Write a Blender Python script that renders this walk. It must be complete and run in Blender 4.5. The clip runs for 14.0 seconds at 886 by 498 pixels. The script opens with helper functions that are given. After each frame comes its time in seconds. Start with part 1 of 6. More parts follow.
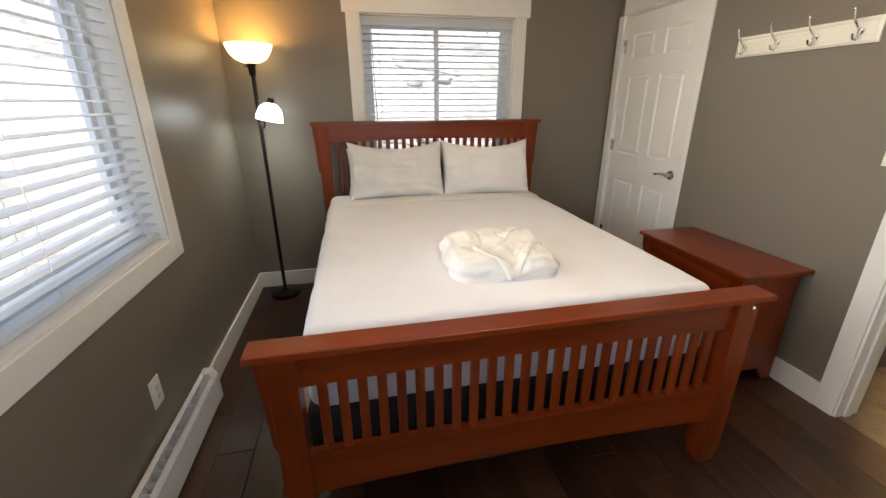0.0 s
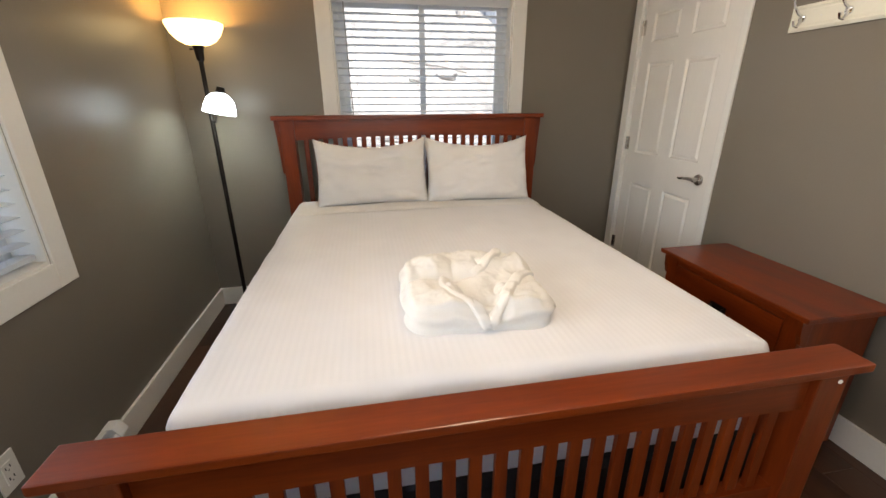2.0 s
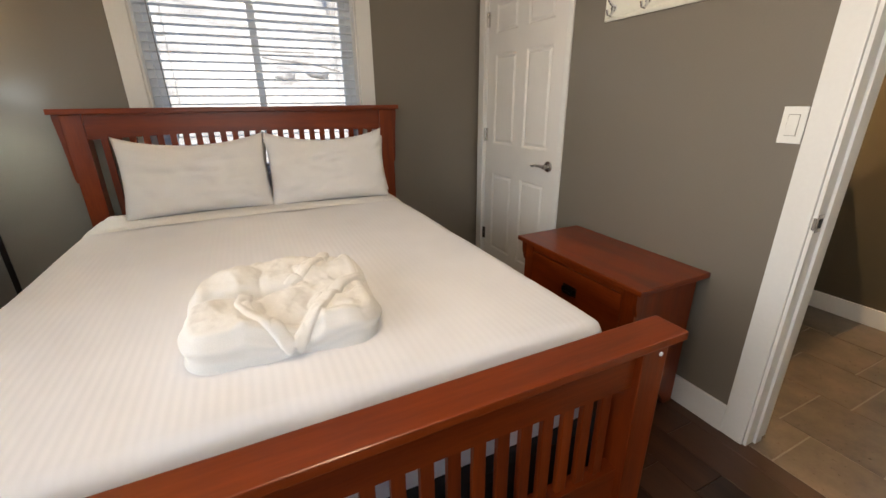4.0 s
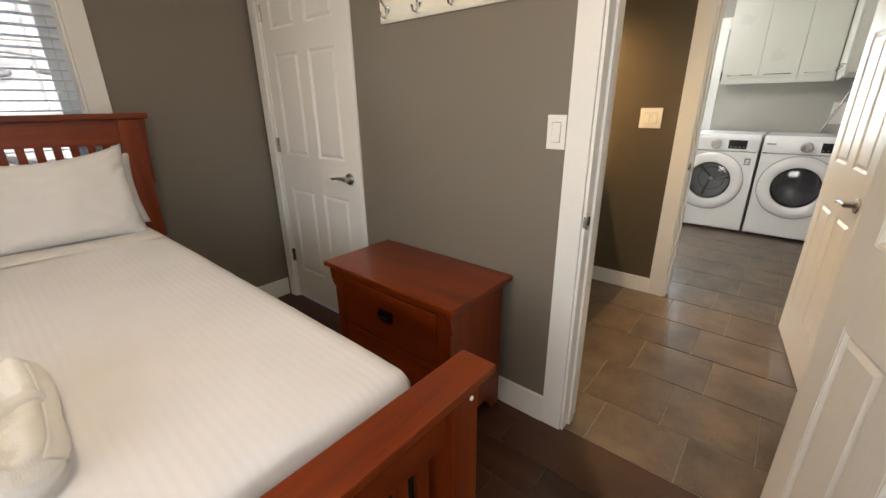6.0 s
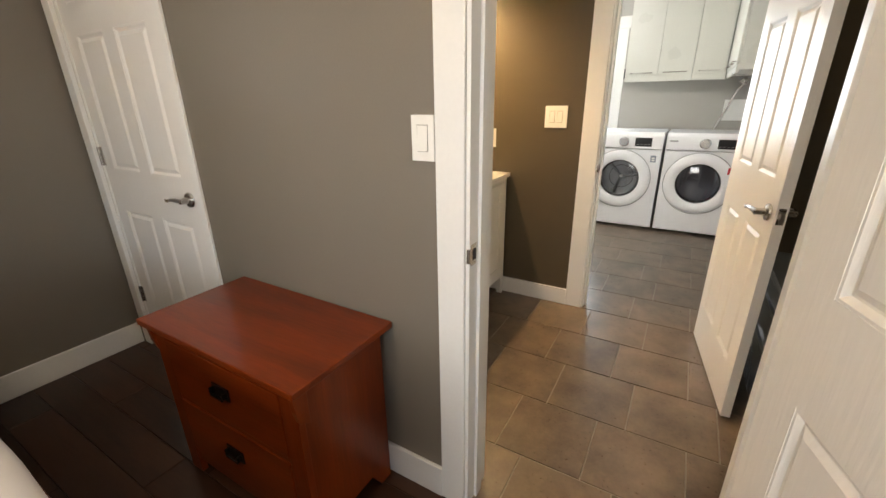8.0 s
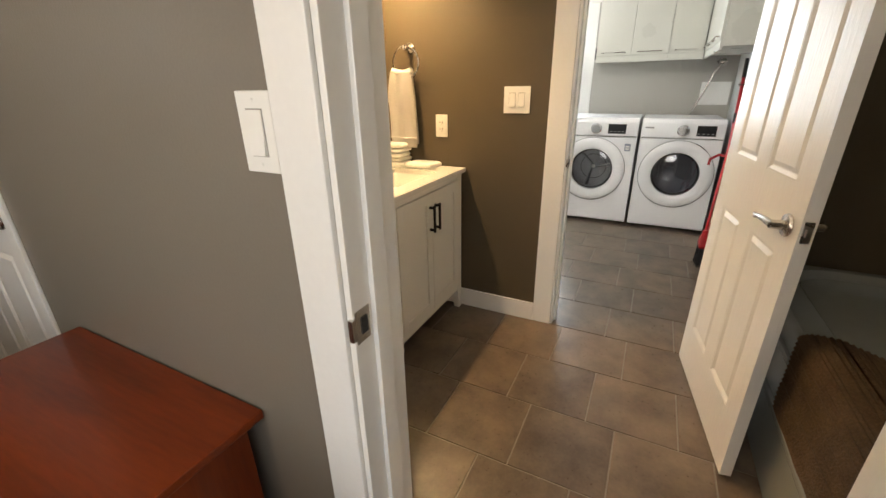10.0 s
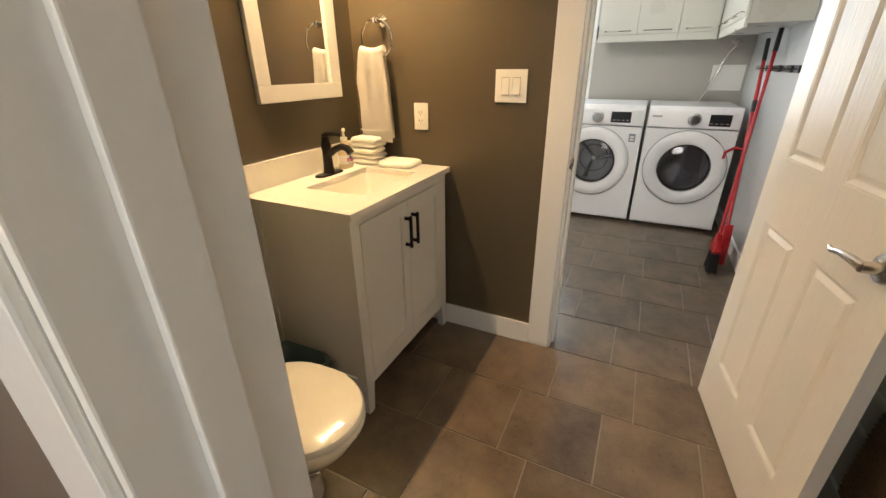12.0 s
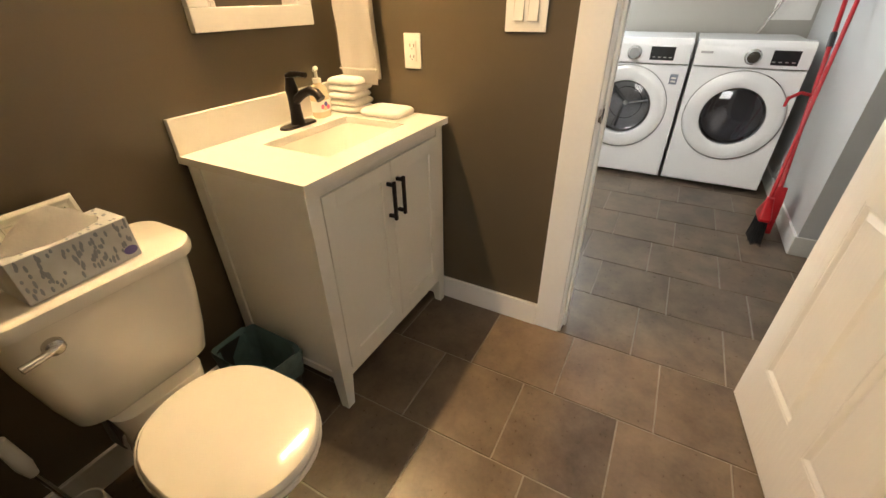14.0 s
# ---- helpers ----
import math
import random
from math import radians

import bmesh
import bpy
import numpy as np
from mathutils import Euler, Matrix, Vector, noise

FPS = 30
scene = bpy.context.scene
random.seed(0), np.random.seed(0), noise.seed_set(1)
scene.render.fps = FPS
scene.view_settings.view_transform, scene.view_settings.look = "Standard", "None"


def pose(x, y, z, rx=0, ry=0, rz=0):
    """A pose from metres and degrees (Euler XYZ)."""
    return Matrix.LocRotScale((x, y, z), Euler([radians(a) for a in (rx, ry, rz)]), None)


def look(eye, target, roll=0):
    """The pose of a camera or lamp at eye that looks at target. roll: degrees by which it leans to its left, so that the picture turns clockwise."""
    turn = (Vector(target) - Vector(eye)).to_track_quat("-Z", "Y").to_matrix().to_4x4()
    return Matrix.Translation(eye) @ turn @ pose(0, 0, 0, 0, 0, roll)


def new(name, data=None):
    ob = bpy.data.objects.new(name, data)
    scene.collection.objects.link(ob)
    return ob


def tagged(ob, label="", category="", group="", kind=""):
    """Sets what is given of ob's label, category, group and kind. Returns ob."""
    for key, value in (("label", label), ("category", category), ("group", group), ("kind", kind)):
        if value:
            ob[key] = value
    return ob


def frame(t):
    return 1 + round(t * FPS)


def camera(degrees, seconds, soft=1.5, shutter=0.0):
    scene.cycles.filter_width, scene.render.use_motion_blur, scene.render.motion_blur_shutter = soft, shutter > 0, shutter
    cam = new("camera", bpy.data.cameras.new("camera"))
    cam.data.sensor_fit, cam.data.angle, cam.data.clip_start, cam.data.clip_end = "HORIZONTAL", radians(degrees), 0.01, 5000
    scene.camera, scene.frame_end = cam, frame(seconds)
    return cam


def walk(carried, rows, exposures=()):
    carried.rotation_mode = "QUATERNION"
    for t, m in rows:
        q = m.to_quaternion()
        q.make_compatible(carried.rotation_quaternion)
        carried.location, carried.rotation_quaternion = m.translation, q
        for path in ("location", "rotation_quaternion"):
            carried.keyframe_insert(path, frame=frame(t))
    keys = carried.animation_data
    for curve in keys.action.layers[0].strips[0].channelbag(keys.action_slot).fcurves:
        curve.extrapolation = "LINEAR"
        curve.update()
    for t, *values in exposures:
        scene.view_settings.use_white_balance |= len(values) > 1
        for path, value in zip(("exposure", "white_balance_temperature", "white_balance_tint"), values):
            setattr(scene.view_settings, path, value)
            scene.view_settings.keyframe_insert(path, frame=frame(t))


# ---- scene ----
cam = camera(95.3, 14.0)
PATH = [
    (0, (2.329, 1.624, 1.413), (2.719, 3.463, 0.729), -0.3),
    (0.5, (2.409, 1.752, 1.41), (2.781, 3.593, 0.723), -0.3),
    (1, (2.486, 1.852, 1.397), (2.84, 3.697, 0.711), -0.3),
    (1.5, (2.537, 1.941, 1.381), (2.882, 3.787, 0.696), -0.3),
    (2, (2.585, 2.024, 1.362), (2.925, 3.871, 0.675), -0.3),
    (2.2, (2.601, 2.056, 1.354), (2.947, 3.902, 0.667), -0.4),
    (4.3, (2.895, 2.124, 1.29), (3.787, 3.782, 0.616), -0.6),
    (4.5, (2.921, 2.129, 1.292), (3.87, 3.758, 0.622), -0.6),
    (5, (2.993, 2.163, 1.299), (4.106, 3.68, 0.623), -0.7),
    (5.5, (3.046, 2.201, 1.303), (4.311, 3.596, 0.628), -0.7),
    (6, (3.105, 2.232, 1.311), (4.538, 3.451, 0.632), -0.7),
    (6.5, (3.186, 2.237, 1.315), (4.717, 3.329, 0.634), -0.7),
    (7, (3.315, 2.23, 1.315), (4.899, 3.243, 0.632), -0.9),
    (7.5, (3.429, 2.239, 1.309), (5.032, 3.219, 0.624), -0.9),
    (8, (3.564, 2.281, 1.3), (5.18, 3.24, 0.614), -0.9),
    (8.5, (3.694, 2.314, 1.288), (5.329, 3.242, 0.606), -0.9),
    (8.7, (3.742, 2.316, 1.283), (5.387, 3.236, 0.604), -0.9),
    (10.8, (4.191, 2.395, 1.270), (5.843, 3.202, 0.482), -0.7),
    (11, (4.225, 2.406, 1.272), (5.875, 3.212, 0.479), -0.7),
    (11.5, (4.289, 2.436, 1.274), (5.936, 3.242, 0.475), -0.8),
    (12, (4.385, 2.464, 1.275), (6.026, 3.264, 0.456), -0.6),
    (12.5, (4.471, 2.481, 1.271), (6.104, 3.274, 0.432), -0.7),
    (13, (4.559, 2.5, 1.266), (6.163, 3.282, 0.363), -0.6),
    (13.5, (4.637, 2.511, 1.246), (6.192, 3.304, 0.269), -0.8),
    (14, (4.704, 2.525, 1.236), (6.193, 3.342, 0.18), -0.8),
]
walk(cam, [(t, look(eye, target, roll)) for t, eye, target, roll in PATH], [(0.0, 1.42), (2.0, 1.42), (5.0, 1.26), (6.5, 1.40), (8.0, 1.56), (9.5, 1.46), (11.5, 1.26), (13.0, 1.40), (14.0, 1.58)])

# ---- light ----
SUN_AZ, SUN_EL = 180.0, 60.0
world = bpy.data.worlds.new("sky")
scene.world = world
world.use_nodes = True
wn = world.node_tree.nodes
sky = wn.new("ShaderNodeTexSky")
sky.sky_type = 'NISHITA'
sky.sun_disc = False
sky.sun_elevation = radians(SUN_EL)
sky.sun_rotation = radians(SUN_AZ)
world.node_tree.links.new(sky.outputs["Color"], wn["Background"].inputs["Color"])
wn["Background"].inputs["Strength"].default_value = 0.15

sun = new("sun", bpy.data.lights.new("sun", 'SUN'))
sun.data.energy, sun.data.angle, sun.data.color = 3.8, radians(0.5), (1.0, 0.95, 0.88)
sun_dir = Vector((math.sin(radians(SUN_AZ)) * math.cos(radians(SUN_EL)), math.cos(radians(SUN_AZ)) * math.cos(radians(SUN_EL)), math.sin(radians(SUN_EL))))
sun.matrix_world = look(sun_dir * 30, (0, 0, 0))


def bulb(name, place, watts, colour, radius):
    lamp = new(name, bpy.data.lights.new(name, 'POINT'))
    lamp.data.energy, lamp.data.color, lamp.data.shadow_soft_size = watts, colour, radius
    lamp.location = place
    return lamp


WARM = (1.0, 0.66, 0.33)
bulb("torchiere_bulb", (1.712, 4.70, 1.745), 3.4, (1.0, 0.50, 0.12), 0.03)
bulb("reading_bulb", (1.822, 4.58, 1.345), 1.2, (0.80, 0.95, 1.0), 0.03)
# Two added bulbs at unseen ceiling spots, to brighten bedroom and bathroom.
bulb("bedroom_fill_bulb", (3.05, 3.00, 2.30), 9.8, (1.0, 0.80, 0.57), 0.12)
bulb("bathroom_fill_bulb", (5.30, 2.30, 2.28), 2.8, (1.0, 0.78, 0.52), 0.12)
# Added bulb without a fixture, to brighten the laundry machine fronts.
bulb("laundry_fill_bulb", (6.42, 3.50, 2.28), 21.0, (1.0, 0.98, 0.95), 0.12)
win = new("laundry_window_light", bpy.data.lights.new("laundry_window_light", 'AREA'))
win.data.shape, win.data.size, win.data.size_y = 'RECTANGLE', 0.70, 1.10
win.data.energy, win.data.color = 13.0, (0.88, 0.95, 1.0)
win.matrix_world = look((8.99, 3.56, 1.42), (7.0, 3.50, 1.30))
# Fill light behind the viewpoint, set in an added window opening.
south = new("south_fill_light", bpy.data.lights.new("south_fill_light", 'AREA'))
south.data.shape, south.data.size, south.data.size_y = 'RECTANGLE', 1.50, 1.05
south.data.energy, south.data.color = 2.0, (0.97, 0.96, 0.96)
south.matrix_world = look((2.75, 0.56, 1.45), (2.75, 3.0, 1.30))
west = new("west_window_light", bpy.data.lights.new("west_window_light", 'AREA'))
west.data.shape, west.data.size, west.data.size_y, west.data.spread = 'RECTANGLE', 2.15, 1.00, radians(90)
west.data.energy, west.data.color = 5.2, (1.0, 0.96, 0.91)
west.matrix_world = look((1.497, 2.28, 1.43), (4.4, 2.45, 1.20))
for k in range(3):
    bulb("vanity_bulb", (5.50 + 0.18 * k, 3.63, 2.03), 13.0, WARM, 0.022)


# ---- materials ----
def shader(name):
    m = bpy.data.materials.new(name)
    m.use_nodes = True
    return m, m.node_tree.nodes, m.node_tree.links, m.node_tree.nodes["Principled BSDF"]


def mat(name, colour, rough=0.5, metal=0.0, grain=40.0, vary=0.08, bump=0.05, stretch=(1, 1, 1), wear=3.0, rvary=0.08, spread=0.0, coat=0.0, spec=0.5, shift=0.0):
    """Paint, cloth, wood, metal: a base colour varied at two scales, with fine relief."""
    m, n, l, b = shader(name)
    co = n.new("ShaderNodeTexCoord")
    mp = n.new("ShaderNodeMapping")
    mp.inputs["Scale"].default_value = stretch
    l.new(co.outputs["Object"], mp.inputs["Vector"])
    if shift:
        each, move = n.new("ShaderNodeObjectInfo"), n.new("ShaderNodeMath")
        move.operation = 'MULTIPLY'
        move.inputs[1].default_value = shift
        l.new(each.outputs["Random"], move.inputs[0])
        l.new(move.outputs[0], mp.inputs["Location"])
    fine, broad = n.new("ShaderNodeTexNoise"), n.new("ShaderNodeTexNoise")
    fine.inputs["Scale"].default_value, fine.inputs["Detail"].default_value = grain, 5
    broad.inputs["Scale"].default_value, broad.inputs["Detail"].default_value = wear, 3
    l.new(mp.outputs["Vector"], fine.inputs["Vector"])
    l.new(mp.outputs["Vector"], broad.inputs["Vector"])
    add = n.new("ShaderNodeMath")
    add.operation = 'ADD'
    l.new(fine.outputs["Fac"], add.inputs[0])
    l.new(broad.outputs["Fac"], add.inputs[1])
    last = add
    if spread:
        info = n.new("ShaderNodeObjectInfo")
        more = n.new("ShaderNodeMath")
        more.operation = 'MULTIPLY_ADD'
        more.inputs[1].default_value = spread
        l.new(info.outputs["Random"], more.inputs[0])
        l.new(add.outputs[0], more.inputs[2])
        last = more
    rng = n.new("ShaderNodeMapRange")
    rng.inputs["From Min"].default_value, rng.inputs["From Max"].default_value = 0.55, 1.45 + spread
    rng.inputs["To Min"].default_value, rng.inputs["To Max"].default_value = 1 - vary, 1 + vary
    l.new(last.outputs[0], rng.inputs["Value"])
    mul = n.new("ShaderNodeMix")
    mul.data_type, mul.blend_type = 'RGBA', 'MULTIPLY'
    mul.inputs["Factor"].default_value = 1.0
    mul.inputs["A"].default_value = (*colour, 1)
    l.new(rng.outputs["Result"], mul.inputs["B"])
    l.new(mul.outputs["Result"], b.inputs["Base Color"])
    rr = n.new("ShaderNodeMapRange")
    rr.inputs["To Min"].default_value, rr.inputs["To Max"].default_value = max(0.02, rough - rvary), min(1, rough + rvary)
    l.new(broad.outputs["Fac"], rr.inputs["Value"])
    l.new(rr.outputs["Result"], b.inputs["Roughness"])
    b.inputs["Metallic"].default_value = metal
    b.inputs["Coat Weight"].default_value = coat
    b.inputs["Coat Roughness"].default_value = 0.12
    b.inputs["Specular IOR Level"].default_value = spec
    if bump:
        bp = n.new("ShaderNodeBump")
        bp.inputs["Strength"].default_value, bp.inputs["Distance"].default_value = bump, 0.004
        l.new(fine.outputs["Fac"], bp.inputs["Height"])
        l.new(bp.outputs["Normal"], b.inputs["Normal"])
    return m


def wood(name, dark, light, axis, rough=0.30, rings=9.0, coat=0.28, spread=0.0):
    """Stained wood with streaks along an axis (0 x, 1 y, 2 z)."""
    m, n, l, b = shader(name)
    co, mp = n.new("ShaderNodeTexCoord"), n.new("ShaderNodeMapping")
    s = [rings, rings, rings]
    s[axis] = rings * 0.09
    mp.inputs["Scale"].default_value = s
    l.new(co.outputs["Object"], mp.inputs["Vector"])
    info = n.new("ShaderNodeObjectInfo")
    shift = n.new("ShaderNodeMath")
    shift.operation = 'MULTIPLY'
    shift.inputs[1].default_value = 37.0
    l.new(info.outputs["Random"], shift.inputs[0])
    l.new(shift.outputs[0], mp.inputs["Location"])
    big, fine = n.new("ShaderNodeTexNoise"), n.new("ShaderNodeTexNoise")
    big.inputs["Scale"].default_value, big.inputs["Detail"].default_value, big.inputs["Distortion"].default_value = 1.0, 4, 0.6
    fine.inputs["Scale"].default_value, fine.inputs["Detail"].default_value = 14.0, 6
    l.new(mp.outputs["Vector"], big.inputs["Vector"])
    l.new(mp.outputs["Vector"], fine.inputs["Vector"])
    mixf = n.new("ShaderNodeMath")
    mixf.operation = 'MULTIPLY_ADD'
    mixf.inputs[1].default_value = 0.35
    l.new(fine.outputs["Fac"], mixf.inputs[0])
    l.new(big.outputs["Fac"], mixf.inputs[2])
    last = mixf
    if spread:
        more = n.new("ShaderNodeMath")
        more.operation = 'MULTIPLY_ADD'
        more.inputs[1].default_value = spread
        l.new(info.outputs["Random"], more.inputs[0])
        l.new(mixf.outputs[0], more.inputs[2])
        last = more
    ramp = n.new("ShaderNodeValToRGB")
    ramp.color_ramp.elements[0].position, ramp.color_ramp.elements[0].color = 0.40, (*dark, 1)
    ramp.color_ramp.elements[1].position, ramp.color_ramp.elements[1].color = 0.95, (*light, 1)
    l.new(last.outputs[0], ramp.inputs["Fac"])
    l.new(ramp.outputs["Color"], b.inputs["Base Color"])
    rr = n.new("ShaderNodeMapRange")
    rr.inputs["To Min"].default_value, rr.inputs["To Max"].default_value = rough - 0.07, rough + 0.12
    l.new(big.outputs["Fac"], rr.inputs["Value"])
    l.new(rr.outputs["Result"], b.inputs["Roughness"])
    b.inputs["Coat Weight"].default_value, b.inputs["Coat Roughness"].default_value = coat, 0.2
    b.inputs["Specular IOR Level"].default_value = 0.32
    bp = n.new("ShaderNodeBump")
    bp.inputs["Strength"].default_value, bp.inputs["Distance"].default_value = 0.12, 0.002
    l.new(fine.outputs["Fac"], bp.inputs["Height"])
    l.new(bp.outputs["Normal"], b.inputs["Normal"])
    return m


def stripes(name, colour, period, axis, depth, rough=0.85):
    """White cotton with a woven stripe as relief."""
    m, n, l, b = shader(name)
    co, sep = n.new("ShaderNodeTexCoord"), n.new("ShaderNodeSeparateXYZ")
    l.new(co.outputs["Object"], sep.inputs[0])
    w = n.new("ShaderNodeMath")
    w.operation = 'MULTIPLY'
    w.inputs[1].default_value = 2 * math.pi / period
    l.new(sep.outputs[axis], w.inputs[0])
    s = n.new("ShaderNodeMath")
    s.operation = 'SINE'
    l.new(w.outputs[0], s.inputs[0])
    fine, broad = n.new("ShaderNodeTexNoise"), n.new("ShaderNodeTexNoise")
    fine.inputs["Scale"].default_value, broad.inputs["Scale"].default_value = 260.0, 6.0
    for t in (fine, broad):
        l.new(co.outputs["Object"], t.inputs["Vector"])
    h = n.new("ShaderNodeMath")
    h.operation = 'MULTIPLY_ADD'
    h.inputs[1].default_value = 0.6
    l.new(fine.outputs["Fac"], h.inputs[0])
    l.new(s.outputs[0], h.inputs[2])
    bp = n.new("ShaderNodeBump")
    bp.inputs["Strength"].default_value, bp.inputs["Distance"].default_value = depth, 0.002
    l.new(h.outputs[0], bp.inputs["Height"])
    l.new(bp.outputs["Normal"], b.inputs["Normal"])
    rng = n.new("ShaderNodeMapRange")
    rng.inputs["To Min"].default_value, rng.inputs["To Max"].default_value = 0.94, 1.04
    l.new(broad.outputs["Fac"], rng.inputs["Value"])
    mul = n.new("ShaderNodeMix")
    mul.data_type, mul.blend_type = 'RGBA', 'MULTIPLY'
    mul.inputs["Factor"].default_value = 1.0
    mul.inputs["A"].default_value = (*colour, 1)
    l.new(rng.outputs["Result"], mul.inputs["B"])
    l.new(mul.outputs["Result"], b.inputs["Base Color"])
    b.inputs["Roughness"].default_value = rough
    b.inputs["Sheen Weight"].default_value = 0.2
    return m


def glowing(name, colour, strength, base=(0.9, 0.88, 0.8)):
    m, n, l, b = shader(name)
    b.inputs["Base Color"].default_value = (*base, 1)
    b.inputs["Roughness"].default_value = 0.35
    b.inputs["Emission Color"].default_value = (*colour, 1)
    b.inputs["Emission Strength"].default_value = strength
    return m


def pane_glass(name, tint=(1, 1, 1), gloss=0.06):
    m, n, l, b = shader(name)
    n.remove(b)
    out = n["Material Output"]
    clear, shine, mixer = n.new("ShaderNodeBsdfTransparent"), n.new("ShaderNodeBsdfGlossy"), n.new("ShaderNodeMixShader")
    clear.inputs["Color"].default_value = (*tint, 1)
    shine.inputs["Roughness"].default_value = 0.02
    mixer.inputs[0].default_value = gloss
    l.new(clear.outputs[0], mixer.inputs[1])
    l.new(shine.outputs[0], mixer.inputs[2])
    l.new(mixer.outputs[0], out.inputs["Surface"])
    return m


WALL = mat("grey_brown_wall_paint", (0.192, 0.167, 0.133), 0.36, grain=160, vary=0.04, bump=0.10, wear=1.2, rvary=0.05)
# Darkened copy of WALL: the bathroom's dimmer look is put into the colour.
DIMWALL = mat("darkened_wall_paint", (0.093, 0.073, 0.045), 0.36, grain=160, vary=0.04, bump=0.10, wear=1.2, rvary=0.05)
WHITE = mat("white_trim_paint", (0.79, 0.78, 0.745), 0.35, grain=70, vary=0.03, bump=0.04, wear=2.0)
DOORW = mat("white_door_paint", (0.80, 0.78, 0.74), 0.33, grain=34, vary=0.025, bump=0.22, stretch=(3, 3, 0.35), wear=1.5)
CEIL = mat("ceiling_paint", (0.82, 0.81, 0.78), 0.9, grain=120, vary=0.03, bump=0.2)
LWALL = mat("light_grey_wall_paint", (0.41, 0.39, 0.35), 0.5, grain=150, vary=0.03, bump=0.1, wear=1.2)
OUTER = mat("siding_paint", (0.45, 0.42, 0.37), 0.7, grain=30, vary=0.1)
CHX = wood("cherry_wood_x", (0.098, 0.0125, 0.0017), (0.262, 0.042, 0.0043), 0)
CHY = wood("cherry_wood_y", (0.098, 0.0125, 0.0017), (0.262, 0.042, 0.0043), 1)
CHZ = wood("cherry_wood_z", (0.098, 0.0125, 0.0017), (0.262, 0.042, 0.0043), 2)
PLANK = wood("dark_plank_wood", (0.013, 0.0053, 0.0030), (0.060, 0.025, 0.0125), 1, rough=0.34, rings=7.0, coat=0.2, spread=0.30)
SUBFLOOR = mat("dark_joint", (0.012, 0.008, 0.006), 0.9, grain=50)
GROUT = mat("pale_grout", (0.26, 0.235, 0.20), 0.9, grain=200, vary=0.15, bump=0.3)


def slate(name, dark, light):
    """Slate-look glazed tile: cloudy tone, each tile from another part of the pattern."""
    m, n, l, b = shader(name)
    co, mp, info, far = n.new("ShaderNodeTexCoord"), n.new("ShaderNodeMapping"), n.new("ShaderNodeObjectInfo"), n.new("ShaderNodeCombineXYZ")
    for k, f in enumerate((31.0, 17.0, 23.0)):
        mv = n.new("ShaderNodeMath")
        mv.operation = 'MULTIPLY'
        mv.inputs[1].default_value = f
        l.new(info.outputs["Random"], mv.inputs[0])
        l.new(mv.outputs[0], far.inputs[k])
    l.new(co.outputs["Object"], mp.inputs["Vector"])
    l.new(far.outputs[0], mp.inputs["Location"])
    cloud, grain = n.new("ShaderNodeTexNoise"), n.new("ShaderNodeTexNoise")
    cloud.inputs["Scale"].default_value, cloud.inputs["Detail"].default_value, cloud.inputs["Roughness"].default_value = 5.0, 8, 0.62
    grain.inputs["Scale"].default_value, grain.inputs["Detail"].default_value = 75.0, 4
    for t in (cloud, grain):
        l.new(mp.outputs["Vector"], t.inputs["Vector"])
    tone, each = n.new("ShaderNodeMath"), n.new("ShaderNodeMath")
    tone.operation = each.operation = 'MULTIPLY_ADD'
    tone.inputs[1].default_value, each.inputs[1].default_value = 0.16, 0.14
    l.new(grain.outputs["Fac"], tone.inputs[0])
    l.new(cloud.outputs["Fac"], tone.inputs[2])
    l.new(info.outputs["Random"], each.inputs[0])
    l.new(tone.outputs[0], each.inputs[2])
    ramp = n.new("ShaderNodeValToRGB")
    ramp.color_ramp.elements[0].position, ramp.color_ramp.elements[0].color = 0.35, (*dark, 1)
    ramp.color_ramp.elements[1].position, ramp.color_ramp.elements[1].color = 0.95, (*light, 1)
    l.new(each.outputs[0], ramp.inputs["Fac"])
    l.new(ramp.outputs["Color"], b.inputs["Base Color"])
    rr = n.new("ShaderNodeMapRange")
    rr.inputs["To Min"].default_value, rr.inputs["To Max"].default_value = 0.22, 0.40
    l.new(grain.outputs["Fac"], rr.inputs["Value"])
    l.new(rr.outputs["Result"], b.inputs["Roughness"])
    bp = n.new("ShaderNodeBump")
    bp.inputs["Strength"].default_value, bp.inputs["Distance"].default_value = 0.06, 0.002
    l.new(grain.outputs["Fac"], bp.inputs["Height"])
    l.new(bp.outputs["Normal"], b.inputs["Normal"])
    return m


TILE = slate("slate_brown_tile", (0.050, 0.037, 0.026), (0.220, 0.163, 0.113))
COVER = stripes("white_striped_coverlet", (0.80, 0.79, 0.80), 0.020, 0, 0.07)
LINEN = mat("pillow_cotton", (0.78, 0.76, 0.74), 0.9, grain=420, vary=0.03, bump=0.12, wear=5)
TERRY = mat("terry_cloth", (0.83, 0.805, 0.76), 0.95, grain=420, vary=0.07, bump=0.4, wear=8)
BLACKCLOTH = mat("black_box_cover", (0.012, 0.012, 0.014), 0.9, grain=300, bump=0.2)
BLIND = mat("white_blind_slat", (0.80, 0.82, 0.84), 0.45, grain=60, vary=0.03, bump=0.03)
def lets_light(m, part_through, colour):
    """Thin material: part of the light passes through it, scattered."""
    n, l = m.node_tree.nodes, m.node_tree.links
    b, out = n["Principled BSDF"], n["Material Output"]
    thru, both = n.new("ShaderNodeBsdfTranslucent"), n.new("ShaderNodeMixShader")
    thru.inputs["Color"].default_value = (*colour, 1)
    both.inputs[0].default_value = part_through
    l.new(b.outputs[0], both.inputs[1])
    l.new(thru.outputs[0], both.inputs[2])
    l.new(both.outputs[0], out.inputs["Surface"])


